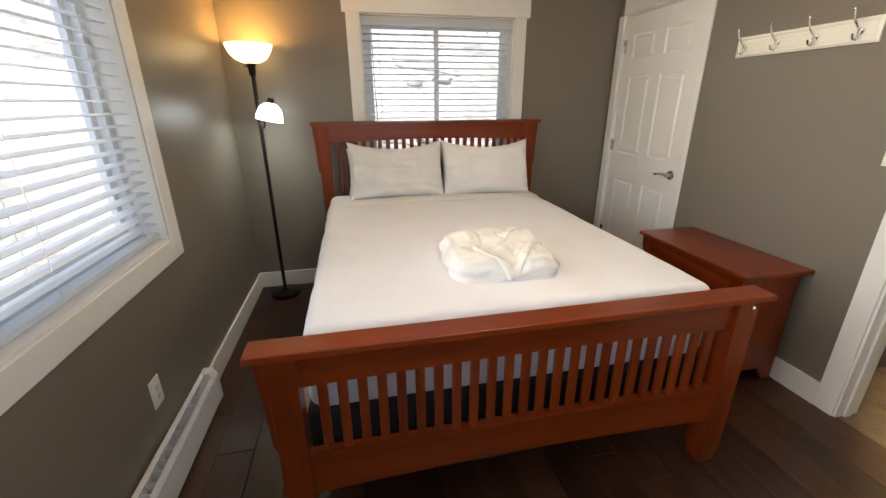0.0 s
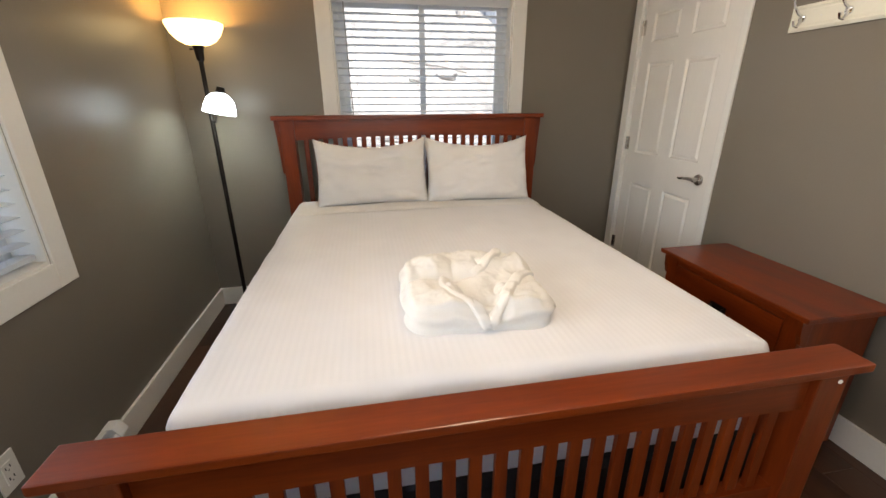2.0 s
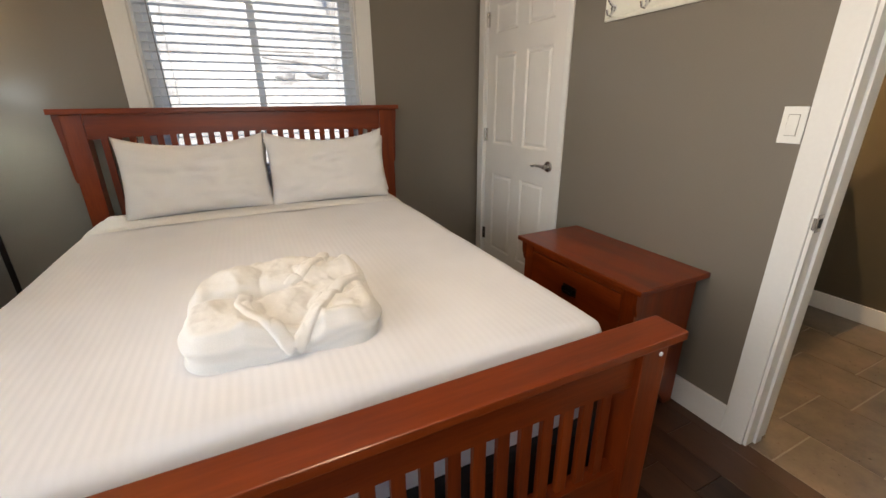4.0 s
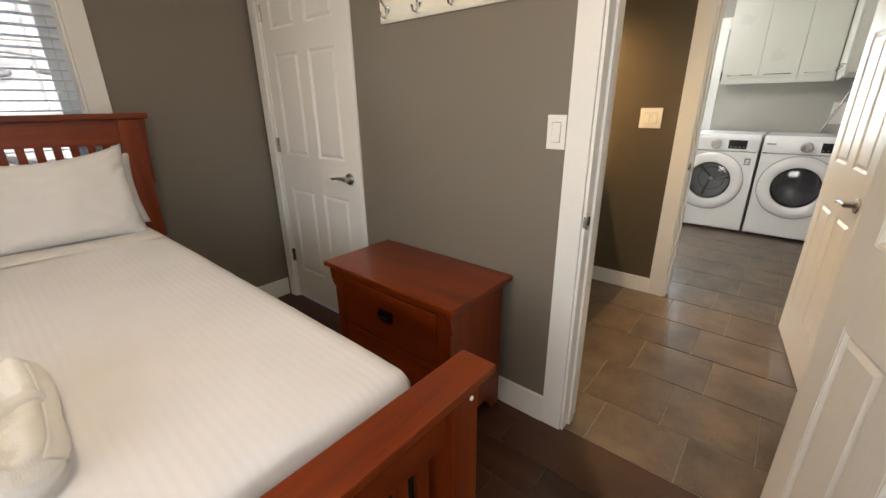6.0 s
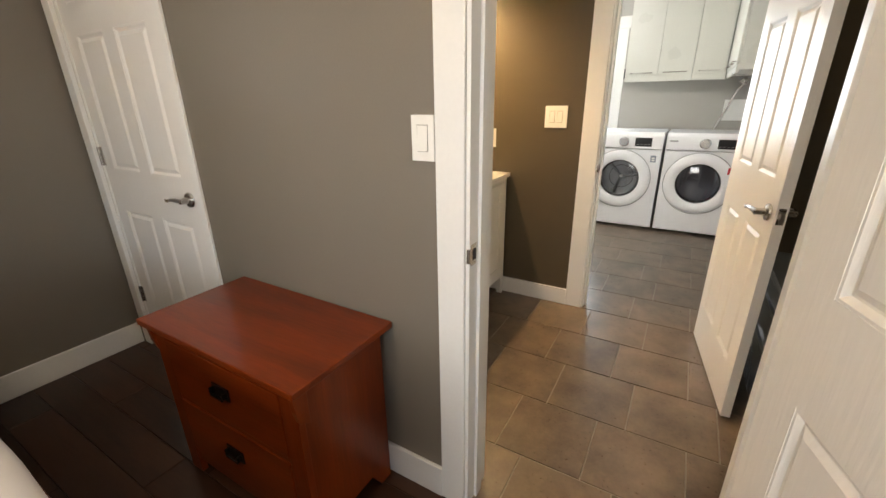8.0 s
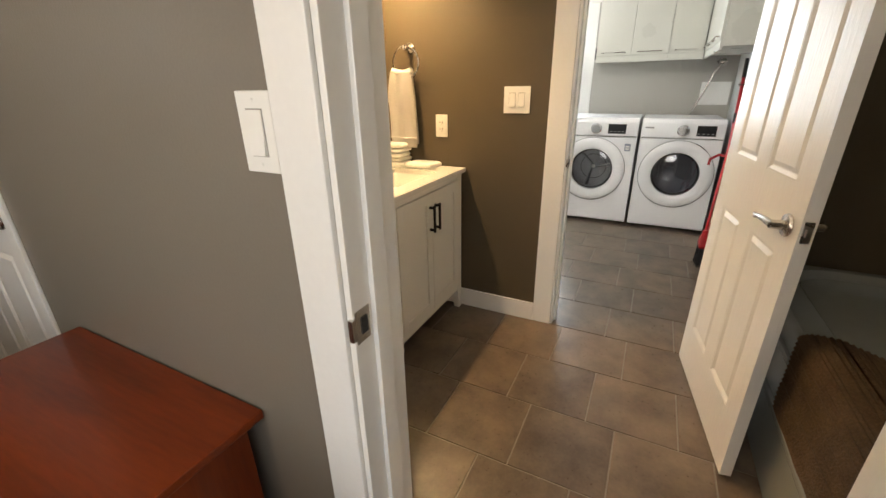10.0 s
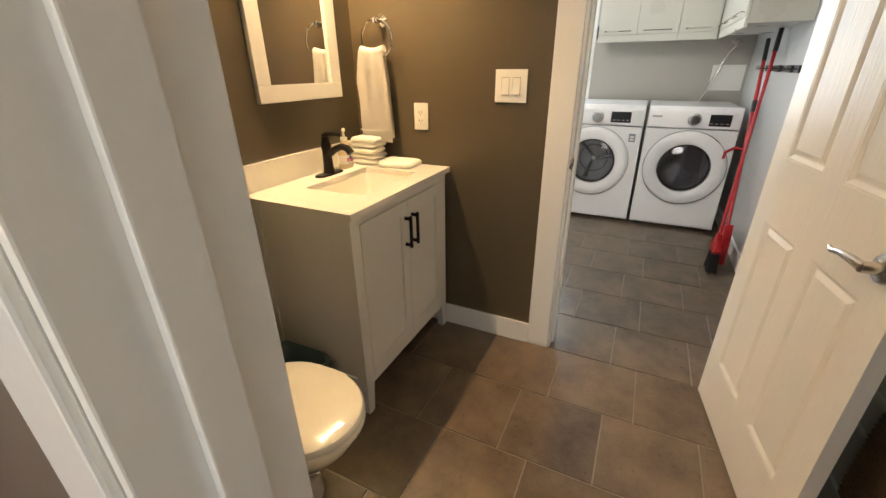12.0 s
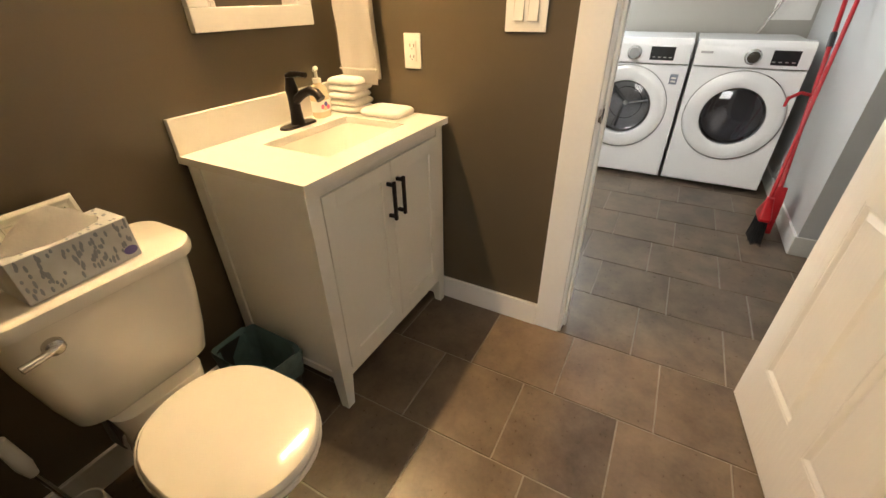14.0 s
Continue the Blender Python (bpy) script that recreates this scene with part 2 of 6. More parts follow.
lets_light(BLIND, 0.48, (0.85, 0.88, 0.90))
VINYL = mat("white_vinyl", (0.78, 0.81, 0.84), 0.35, grain=50, vary=0.03, bump=0.02)
GLASS = pane_glass("window_glass")
IRON = mat("dark_bronze_metal", (0.018, 0.014, 0.012), 0.38, 0.7, grain=120, vary=0.15, bump=0.04)
NICKEL = mat("brushed_nickel", (0.56, 0.53, 0.49), 0.26, 1.0, grain=200, vary=0.06, bump=0.03)
CHROME = mat("chrome", (0.75, 0.75, 0.76), 0.08, 1.0, grain=80, vary=0.03, bump=0.0, rvary=0.03)
PLATE = mat("white_switch_plastic", (0.80, 0.79, 0.74), 0.3, grain=60, vary=0.02, bump=0.0)
SLOT = mat("dark_slot", (0.03, 0.03, 0.03), 0.7)
HEATER = mat("heater_enamel", (0.78, 0.78, 0.78), 0.4, grain=80, vary=0.04, bump=0.03)
PORCELAIN = mat("glazed_porcelain", (0.84, 0.81, 0.73), 0.08, grain=20, vary=0.015, bump=0.0, coat=0.6, rvary=0.03)
CABW = mat("vanity_white_paint", (0.78, 0.77, 0.72), 0.38, grain=70, vary=0.03, bump=0.04)
STONE = mat("white_quartz", (0.82, 0.80, 0.74), 0.16, grain=220, vary=0.04, bump=0.0, rvary=0.04)
MIRROR = mat("mirror_silver", (0.9, 0.9, 0.9), 0.01, 1.0, vary=0.0, bump=0.0, rvary=0.0)
CREAM = mat("cream_cabinet_paint", (0.62, 0.615, 0.55), 0.3, grain=60, vary=0.02, bump=0.02)
ENAMEL = mat("white_appliance_enamel", (0.88, 0.885, 0.89), 0.22, grain=60, vary=0.02, bump=0.0, coat=0.3)
DARKGLASS = mat("smoked_glass", (0.03, 0.03, 0.032), 0.06, grain=30, vary=0.2, bump=0.0, coat=0.5, rvary=0.02)
DRUM = mat("steel_drum", (0.35, 0.35, 0.35), 0.3, 1.0, grain=60)
RED = mat("red_plastic", (0.42, 0.010, 0.016), 0.32, grain=80, vary=0.06, bump=0.03)
BLACK = mat("black_plastic", (0.016, 0.016, 0.017), 0.45, grain=80, vary=0.15, bump=0.06)
BAG = mat("teal_plastic_bag", (0.075, 0.125, 0.135), 0.3, grain=30, vary=0.3, bump=0.5, coat=0.3)
MATRUG = mat("brown_ribbed_mat", (0.12, 0.075, 0.04), 0.95, grain=160, vary=0.45, bump=0.9, wear=12)
PAPER = mat("tissue_paper", (0.80, 0.78, 0.74), 0.9, grain=160, vary=0.03, bump=0.2)
BOXCARD = mat("printed_card", (0.52, 0.54, 0.55), 0.5, grain=24, vary=0.25, bump=0.02, wear=9)
BLUEPRINT = mat("blue_print", (0.22, 0.25, 0.30), 0.5)
VIOLET = mat("violet_print", (0.11, 0.09, 0.30), 0.4)
SOAP = mat("clear_soap_bottle", (0.72, 0.60, 0.42), 0.12, grain=30, vary=0.05, bump=0.0, coat=0.5)
PINK = mat("pink_label", (0.70, 0.15, 0.30), 0.4, grain=90, vary=0.3)
RUBBER = mat("braided_hose", (0.10, 0.095, 0.09), 0.5, 0.4, grain=300, bump=0.4)
BARK = mat("bark", (0.34, 0.31, 0.28), 0.95, grain=14, vary=0.5, bump=0.8, stretch=(1, 1, 0.2))
LITTER = mat("leaf_litter", (0.31, 0.29, 0.26), 0.95, grain=5, vary=0.7, bump=0.6, wear=0.6)
ROCK = mat("rock", (0.33, 0.31, 0.29), 0.9, grain=5, vary=0.35, bump=0.6)
SHED = mat("shed_board", (0.55, 0.57, 0.58), 0.8, grain=9, vary=0.15, stretch=(1, 1, 0.2))
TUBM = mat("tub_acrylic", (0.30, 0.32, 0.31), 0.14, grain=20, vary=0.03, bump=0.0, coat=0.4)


# ---- mesh helpers ----
def part(name, bm, material, parent=None, label="", smooth=False):
    """Links a bmesh as one mesh object under a thing or a part."""
    bmesh.ops.recalc_face_normals(bm, faces=bm.faces[:])
    me = bpy.data.meshes.new(name)
    bm.to_mesh(me)
    bm.free()
    me.materials.append(material)
    if smooth:
        me.polygons.foreach_set("use_smooth", [True] * len(me.polygons))
        me.set_sharp_from_angle(angle=radians(38))
    ob = new(name, me)
    if parent is not None:
        ob.parent = parent
        ob.matrix_parent_inverse = Matrix() if parent.parent else parent.matrix_world.inverted()
    if label:
        ob["label"] = label
    return ob


def thing(name, place=(0, 0, 0), label="", category="", group="", kind=""):
    """An Empty at the thing's base. Parts are given in world metres."""
    e = new(name)
    e.empty_display_size = 0.05
    e.location = place
    e.matrix_world = Matrix.Translation(place)
    return tagged(e, label, category, group, kind)


def box(bm, x0, x1, y0, y1, z0, z1, bevel=0.0, seg=2, m=None):
    r = bmesh.ops.create_cube(bm, size=1.0)
    vs = r["verts"]
    for v in vs:
        v.co = Vector((x0 + (v.co.x + 0.5) * (x1 - x0), y0 + (v.co.y + 0.5) * (y1 - y0), z0 + (v.co.z + 0.5) * (z1 - z0)))
    if bevel:
        es = list({e for v in vs for e in v.link_edges})
        out = bmesh.ops.bevel(bm, geom=es, offset=bevel, segments=seg, profile=0.6, affect='EDGES')
        vs = list({v for f in out["faces"] for v in f.verts} | {v for v in vs if v.is_valid})
    if m is not None:
        bmesh.ops.transform(bm, matrix=m, verts=vs)
    return vs


def one_box(x0, x1, y0, y1, z0, z1, bevel=0.0, m=None):
    bm = bmesh.new()
    box(bm, x0, x1, y0, y1, z0, z1, bevel, m=m)
    return bm


def loft(bm, rings, caps=(True, True)):
    """Joins rings of points, one after the other."""
    rows = [[bm.verts.new(p) for p in ring] for ring in rings]
    n = len(rows[0])
    for a, b in zip(rows, rows[1:]):
        for i in range(n):
            bm.faces.new((a[i], a[(i + 1) % n], b[(i + 1) % n], b[i]))
    if caps[0]:
        bm.faces.new(rows[0][::-1])
    if caps[1]:
        bm.faces.new(rows[-1])
    return [v for r in rows for v in r]


def lathe(bm, profile, m=None, seg=32, caps=(True, True)):
    """A body of revolution from (radius, height) pairs."""
    m = m or Matrix()
    return loft(bm, [[m @ Vector((r * math.cos(2 * math.pi * i / seg), r * math.sin(2 * math.pi * i / seg), z)) for i in range(seg)] for r, z in profile], caps)


def tube(bm, pts, r, seg=10, closed=False):
    """A round bar along points; r may be a list."""
    pts = [Vector(p) for p in pts]
    n = len(pts)
    rs = r if isinstance(r, (list, tuple)) else [r] * n
    rings, up = [], None
    for i, p in enumerate(pts):
        a = pts[(i - 1) % n] if closed or i else p
        b = pts[(i + 1) % n] if closed or i < n - 1 else p
        d = (b - a).normalized()
        if up is None:
            up = d.orthogonal().normalized()
        up = (up - d * up.dot(d)).normalized()
        side = d.cross(up)
        rings.append([p + rs[i] * (math.cos(2 * math.pi * k / seg) * up + math.sin(2 * math.pi * k / seg) * side) for k in range(seg)])
    if closed:
        rings.append(rings[0])
        rows = [[bm.verts.new(q) for q in ring] for ring in rings[:-1]]
        for i in range(n):
            a, b = rows[i], rows[(i + 1) % n]
            for k in range(seg):
                bm.faces.new((a[k], a[(k + 1) % seg], b[(k + 1) % seg], b[k]))
    else:
        loft(bm, rings)


def one_tube(pts, r, seg=10, closed=False):
    bm = bmesh.new()
    tube(bm, pts, r, seg, closed)
    return bm


def one_lathe(profile, m=None, seg=32, caps=(True, True)):
    bm = bmesh.new()
    lathe(bm, profile, m, seg, caps)
    return bm


def prism(bm, outline, lo, hi, axis, bevel=0.0):
    """An outline of (a, b) pairs pushed along an axis. Axis x: (y, z); y: (x, z); z: (x, y)."""
    def at(p, t):
        return {'x': (t, p[0], p[1]), 'y': (p[0], t, p[1]), 'z': (p[0], p[1], t)}[axis]
    vs = loft(bm, [[at(p, lo) for p in outline], [at(p, hi) for p in outline]])
    if bevel:
        bmesh.ops.bevel(bm, geom=list({e for v in vs for e in v.link_edges}), offset=bevel, segments=2, profile=0.6, affect='EDGES')


def sheet(fn, nu, nv):
    """A grid surface from fn(u, v), u and v from 0 to 1."""
    bm = bmesh.new()
    vs = [[bm.verts.new(fn(i / nu, j / nv)) for j in range(nv + 1)] for i in range(nu + 1)]
    for i in range(nu):
        for j in range(nv):
            bm.faces.new((vs[i][j], vs[i + 1][j], vs[i + 1][j + 1], vs[i][j + 1]))
    return bm


def rounded(cx, cy, hx, hy, r, z, n=6, bow=0.0):
    """A rounded rectangle as a ring at height z; bow pushes the low-y side out."""
    ring = []
    for qx, qy, a0 in ((1, 1, 0), (-1, 1, 90), (-1, -1, 180), (1, -1, 270)):
        for k in range(n + 1):
            a = radians(a0 + 90 * k / n)
            x, y = qx * (hx - r) + r * math.cos(a), qy * (hy - r) + r * math.sin(a)
            if y < 0 and bow:
                y -= bow * (1 - (x / hx) ** 2)
            ring.append(Vector((cx + x, cy + y, z)))
    return ring


# ---- structure ----
XL, XR, YN, YS = 1.502, 4.456, 4.868, 0.55     # bedroom
XB0, XB1, YB1, YB0 = 4.588, 6.085, 3.750, 1.02  # bathroom
XLA0, XLA1 = 6.205, 9.0                        # laundry
CH = 2.44


def wall_x(name, x0, x1, y0, y1, holes, material, label):
    """A wall across x from x0 to x1, with holes (ya, yb, za, zb)."""
    bm = bmesh.new()
    y = y0
    for ya, yb, za, zb in sorted(holes):
        box(bm, x0, x1, y, ya, 0, CH)
        if za > 0:
            box(bm, x0, x1, ya, yb, 0, za)
        box(bm, x0, x1, ya, yb, zb, CH)
        y = yb
    box(bm, x0, x1, y, y1, 0, CH)
    return tagged(part(name, bm, material), label, "wall", kind="structure")


def wall_y(name, y0, y1, x0, x1, holes, material, label):
    bm = bmesh.new()
    x = x0
    for xa, xb, za, zb in sorted(holes):
        box(bm, x, xa, y0, y1, 0, CH)
        if za > 0:
            box(bm, xa, xb, y0, y1, 0, za)
        box(bm, xa, xb, y0, y1, zb, CH)
        x = xb
    box(bm, x, x1, y0, y1, 0, CH)
    return tagged(part(name, bm, material), label, "wall", kind="structure")


LWIN = (1.15, 3.522, 0.850, 2.00)
NWIN = (2.425, 3.576, 0.86, 2.00)
CLOSET = (3.965, 4.775, 0.0, 2.03)
BDOOR = (2.047, 2.74, 0.0, 2.03)
LDOOR = (2.000, 2.720, 0.0, 2.03)
FWIN = (3.17, 3.95, 0.80, 2.04)

wall_x("wall_west", XL - 0.16, XL, YS - 0.16, YN + 0.16, [LWIN], WALL, "grey-brown painted bedroom wall with a wide window")
wall_y("wall_north", YN, YN + 0.16, XL, XR + 0.72, [NWIN], WALL, "grey-brown painted wall behind the bed with a window")
wall_x("wall_partition", XR, XB0, YS, YN, [BDOOR, CLOSET], WALL, "grey-brown painted wall with closet and bathroom doorways")
# Opening added in the unseen south wall as a place for fill light.
SWIN = (1.95, 3.55, 0.86, 2.0)
wall_y("wall_south", YS - 0.16, YS, XL, XLA1, [SWIN], WALL, "grey-brown painted wall with an added window")
wall_y("wall_bath_north", YB1, YB1 + 0.12, XB0, XB1, [], DIMWALL, "grey-brown painted bathroom wall behind vanity and toilet")
wall_x("wall_laundry", XB1, XLA0, YB0, 4.10, [LDOOR], DIMWALL, "grey-brown painted wall with the laundry doorway")
wall_y("wall_bath_south", YB0 - 0.12, YB0, XB0, XLA0, [], DIMWALL, "grey-brown painted wall beyond the bathtub")
wall_x("wall_far", XLA1, XLA1 + 0.16, YS - 0.16, 4.26, [FWIN], LWALL, "light grey laundry wall with a tall window")
wall_y("wall_laundry_north", 4.10, 4.26, XLA0, XLA1, [], LWALL, "plain light grey laundry wall")
tagged(part("wall_bath_lining_north", one_box(XB0, XB0 + 0.004, BDOOR[1] + 0.095, YB1, 0, CH), DIMWALL), "grey-brown paint, darkened, on the bathroom side", "wall", kind="structure")
tagged(part("wall_bath_lining_south", one_box(XB0, XB0 + 0.004, YB0, BDOOR[0] - 0.095, 0, CH), DIMWALL), "grey-brown paint, darkened, on the bathroom side", "wall", kind="structure")
tagged(part("wall_laundry_lining", one_box(XLA0, XLA0 + 0.004, 2.84, 4.10, 0, CH), LWALL), "light grey paint on the laundry side", "wall", kind="structure")
tagged(part("wall_laundry_side", one_box(7.289, XLA1, 1.56, 1.74, 0, CH), mat("white_wall_paint", (0.54, 0.55, 0.55), 0.45, grain=140, vary=0.03, bump=0.1)), "white painted wall beside the dryer", "wall", kind="structure")
tagged(part("wall_nook", one_box(XB0, XB1 + 0.12, 4.10, 4.22, 0, CH), WALL), "plain painted wall closing the closet side", "wall", kind="structure")
tagged(part("wall_closet_back", one_box(5.05, 5.17, YB1 + 0.12, YN, 0, CH), WALL), "plain painted closet wall", "wall", kind="structure")

bm = bmesh.new()
box(bm, XL - 0.16, XLA1 + 0.16, YS - 0.16, YN + 0.16, CH, CH + 0.12)
tagged(part("ceiling", bm, CEIL), "flat white painted ceiling", "ceiling", kind="structure")
# Unseen roof added to block sun; long south eave shades the added window.
bm = bmesh.new()
prism(bm, [(YS - 1.5, CH + 0.12), (YN + 0.5, CH + 0.12), (YN + 0.5, CH + 0.2), (2.7, CH + 1.3), (YS - 1.5, CH + 0.16)], XL - 0.5, XLA1 + 0.5, 'x')
tagged(part("roof", bm, OUTER), "low pitched roof added out of view to keep the sun out", "roof", kind="structure")

wood_floor = tagged(part("floor_bedroom", one_box(XL - 0.1, 4.475, YS - 0.1, YN + 0.1, -0.06, -0.004), SUBFLOOR), "dark brown hardwood plank bedroom floor, scuffed", "floor", kind="structure")
tile_floor = tagged(part("floor_bathroom", one_box(4.475, XLA1 + 0.1, YS - 0.1, 4.2, -0.06, -0.0035), GROUT), "dark brown slate-look tile floor with pale grout", "floor", kind="structure")


def run(name, boxes, label, bevel=0.003, material=None):
    bm = bmesh.new()
    for b in boxes:
        box(bm, *b, bevel=bevel)
    return tagged(part(name, bm, material or WHITE), label, "trim", kind="structure")


BH, BT = 0.125, 0.014
run("baseboard_west", [(XL, XL + BT, YS, YN, 0, BH)], "white flat baseboard under the wide window")
run("baseboard_north", [(XL + BT, XR - 0.02, YN - BT, YN, 0, BH)], "white flat baseboard behind the bed")
run("baseboard_partition", [(XR - BT, XR, 2.823, 3.925, 0, BH)], "white flat baseboard behind the nightstand")
run("baseboard_south", [(XL + BT, XR, YS, YS + BT, 0, BH), (XR - BT, XR, YS + BT, 1.97, 0, BH)], "white flat baseboard")
run("baseboard_bath_wall", [(XB1 - BT, XB1, LDOOR[1] + 0.10, YB1, 0, 0.11), (XB1 - BT, XB1, 1.87, LDOOR[0] - 0.10, 0, 0.11)], "white flat baseboard beside the vanity")
run("baseboard_bath_north", [(XB0, XB1 - BT, YB1 - BT, YB1, 0, 0.11)], "white flat baseboard behind the toilet")
run("baseboard_laundry", [(7.289, 8.6, 1.74, 1.754, 0, 0.11), (7.275, 7.289, YS, 1.754, 0, 0.11)], "white flat baseboard round the laundry wall end")


def casing_x(name, xs, sign, ya, yb, zb, label, w=0.095, left=True, right=True, za=0.0, sill=False, head=0.14):
    """Flat craftsman casing on the plane x = xs, proud towards sign."""
    x0, x1 = sorted((xs, xs + sign * 0.011))
    h0, h1 = sorted((xs, xs + sign * 0.017))
    t = thing(name, (xs, ya, za), label, "door trim" if za == 0 else "window trim", kind="structure")
    zl = za - (w if sill else 0)
    if left:
        part("side_casing", one_box(x0, x1, ya - w, ya, zl, zb, 0.003), WHITE, t)
    if right:
        part("side_casing", one_box(x0, x1, yb, yb + w, zl, zb, 0.003), WHITE, t)
    part("head_casing", one_box(h0, h1, ya - (w + 0.022 if left else 0), yb + (w + 0.022 if right else 0.02), zb, zb + head, 0.003), WHITE, t)
    if sill:
        part("apron", one_box(x0, x1, ya, yb, zl, za, 0.003), WHITE, t)
    return t


def casing_y(name, ys, sign, xa, xb, za, zb, label, w=0.09, head=0.14):
    y0, y1 = sorted((ys, ys + sign * 0.019))
    h0, h1 = sorted((ys, ys + sign * 0.025))
    t = thing(name, (xa, ys, za), label, "window trim", kind="structure")
    part("side_casing", one_box(xa - w, xa, y0, y1, za - w, zb, 0.003), WHITE, t)
    part("side_casing", one_box(xb, xb + w, y0, y1, za - w, zb, 0.003), WHITE, t)
    part("head_casing", one_box(xa - w - 0.025, xb + w + 0.025, h0, h1, zb, zb + head, 0.003), WHITE, t)
    part("apron", one_box(xa, xb, y0, y1, za - w, za, 0.003), WHITE, t)
    return t


def jamb_x(name, x0, x1, ya, yb, zb, label, stop):
    """Door lining through a wall, with a stop on it."""
    t = thing(name, (x0, ya, 0), label, "door frame", kind="structure")
    e = 0.002
    part("jamb", one_box(x0 - e, x1 + e, ya, ya + 0.012, 0, zb, 0.002), WHITE, t)
    part("jamb", one_box(x0 - e, x1 + e, yb - 0.012, yb, 0, zb, 0.002), WHITE, t)
    part("head_jamb", one_box(x0 - e, x1 + e, ya + 0.012, yb - 0.012, zb - 0.012, zb, 0.002), WHITE, t)
    s0, s1 = stop
    part("door_stop", one_box(s0, s1, ya + 0.012, ya + 0.022, 0, zb - 0.012, 0.002), WHITE, t)
    part("door_stop", one_box(s0, s1, yb - 0.022, yb - 0.012, 0, zb - 0.012, 0.002), WHITE, t)
    return t


casing_x("trim_bedroom_door", XR, -1, BDOOR[0], BDOOR[1], BDOOR[3], "white flat casing round the bathroom doorway", w=0.083)
casing_x("trim_bath_side", XB0, 1, BDOOR[0], BDOOR[1], BDOOR[3], "white flat casing on the bathroom side")
casing_x("trim_closet", XR, -1, CLOSET[0], CLOSET[1], CLOSET[3], "white flat casing round the closet door", w=0.04, right=False)
tagged(part("trim_closet_corner", one_box(XR - 0.019, XR, CLOSET[1], 4.845, 0, CLOSET[3], 0.003), WHITE), "white casing strip in the corner beside the closet door", "trim", kind="structure")
casing_x("trim_laundry_door", XB1, -1, LDOOR[0], LDOOR[1], LDOOR[3], "white flat casing round the laundry doorway", w=0.10)
jb = jamb_x("frame_bedroom_door", XR, XB0, BDOOR[0], BDOOR[1], BDOOR[3], "white door lining with a latch strike plate", (XR + 0.045, XR + 0.085))
jl = jamb_x("frame_laundry_door", XB1, XLA0, LDOOR[0], LDOOR[1], LDOOR[3], "white door lining of the laundry doorway", (XB1 + 0.045, XB1 + 0.085))
jc = jamb_x("frame_closet", XR, XB0, CLOSET[0], CLOSET[1], CLOSET[3], "white door lining of the closet", (XR + 0.042, XR + 0.08))
for jmb, xx, yy in ((jb, XR + 0.022, BDOOR[1] - 0.012), (jl, XB1 + 0.022, LDOOR[1] - 0.012)):
    bm = bmesh.new()
    box(bm, xx - 0.020, xx + 0.016, yy - 0.002, yy, 0.885, 0.945, 0.001)
    box(bm, xx - 0.030, xx - 0.019, yy - 0.003, yy + 0.006, 0.895, 0.935, 0.001)
    sp = part("strike_plate", bm, NICKEL, jmb, "worn brushed nickel strike plate")
    part("latch_hole", one_box(xx - 0.008, xx + 0.008, yy - 0.0035, yy - 0.001, 0.900, 0.930), SLOT, sp)


# ---- doors ----
def lever(parent, x, y, z, nx, toward, m):
    """A lever handle on a face; nx is the face's side along the local y axis, toward the lever's way along local x."""
    bm = bmesh.new()
    lathe(bm, [(0.001, 0.0), (0.031, 0.0), (0.033, 0.004), (0.030, 0.010), (0.014, 0.014), (0.012, 0.045), (0.001, 0.047)], m @ Matrix.Translation((x, y, z)) @ Matrix.Rotation(radians(-90 * nx), 4, 'X'), 24)
    h = part("door_handle", bm, NICKEL, parent, "brushed nickel lever handle", smooth=True)
    pts = [(x - toward * 0.004, y + nx * 0.040, z), (x + toward * 0.03, y + nx * 0.046, z + 0.004), (x + toward * 0.07, y + nx * 0.047, z + 0.002), (x + toward * 0.10, y + nx * 0.046, z - 0.006), (x + toward * 0.118, y + nx * 0.043, z - 0.002)]
    part("lever", one_tube([m @ Vector(p) for p in pts], [0.011, 0.0095, 0.0075, 0.0065, 0.004], 12), NICKEL, h, smooth=True)


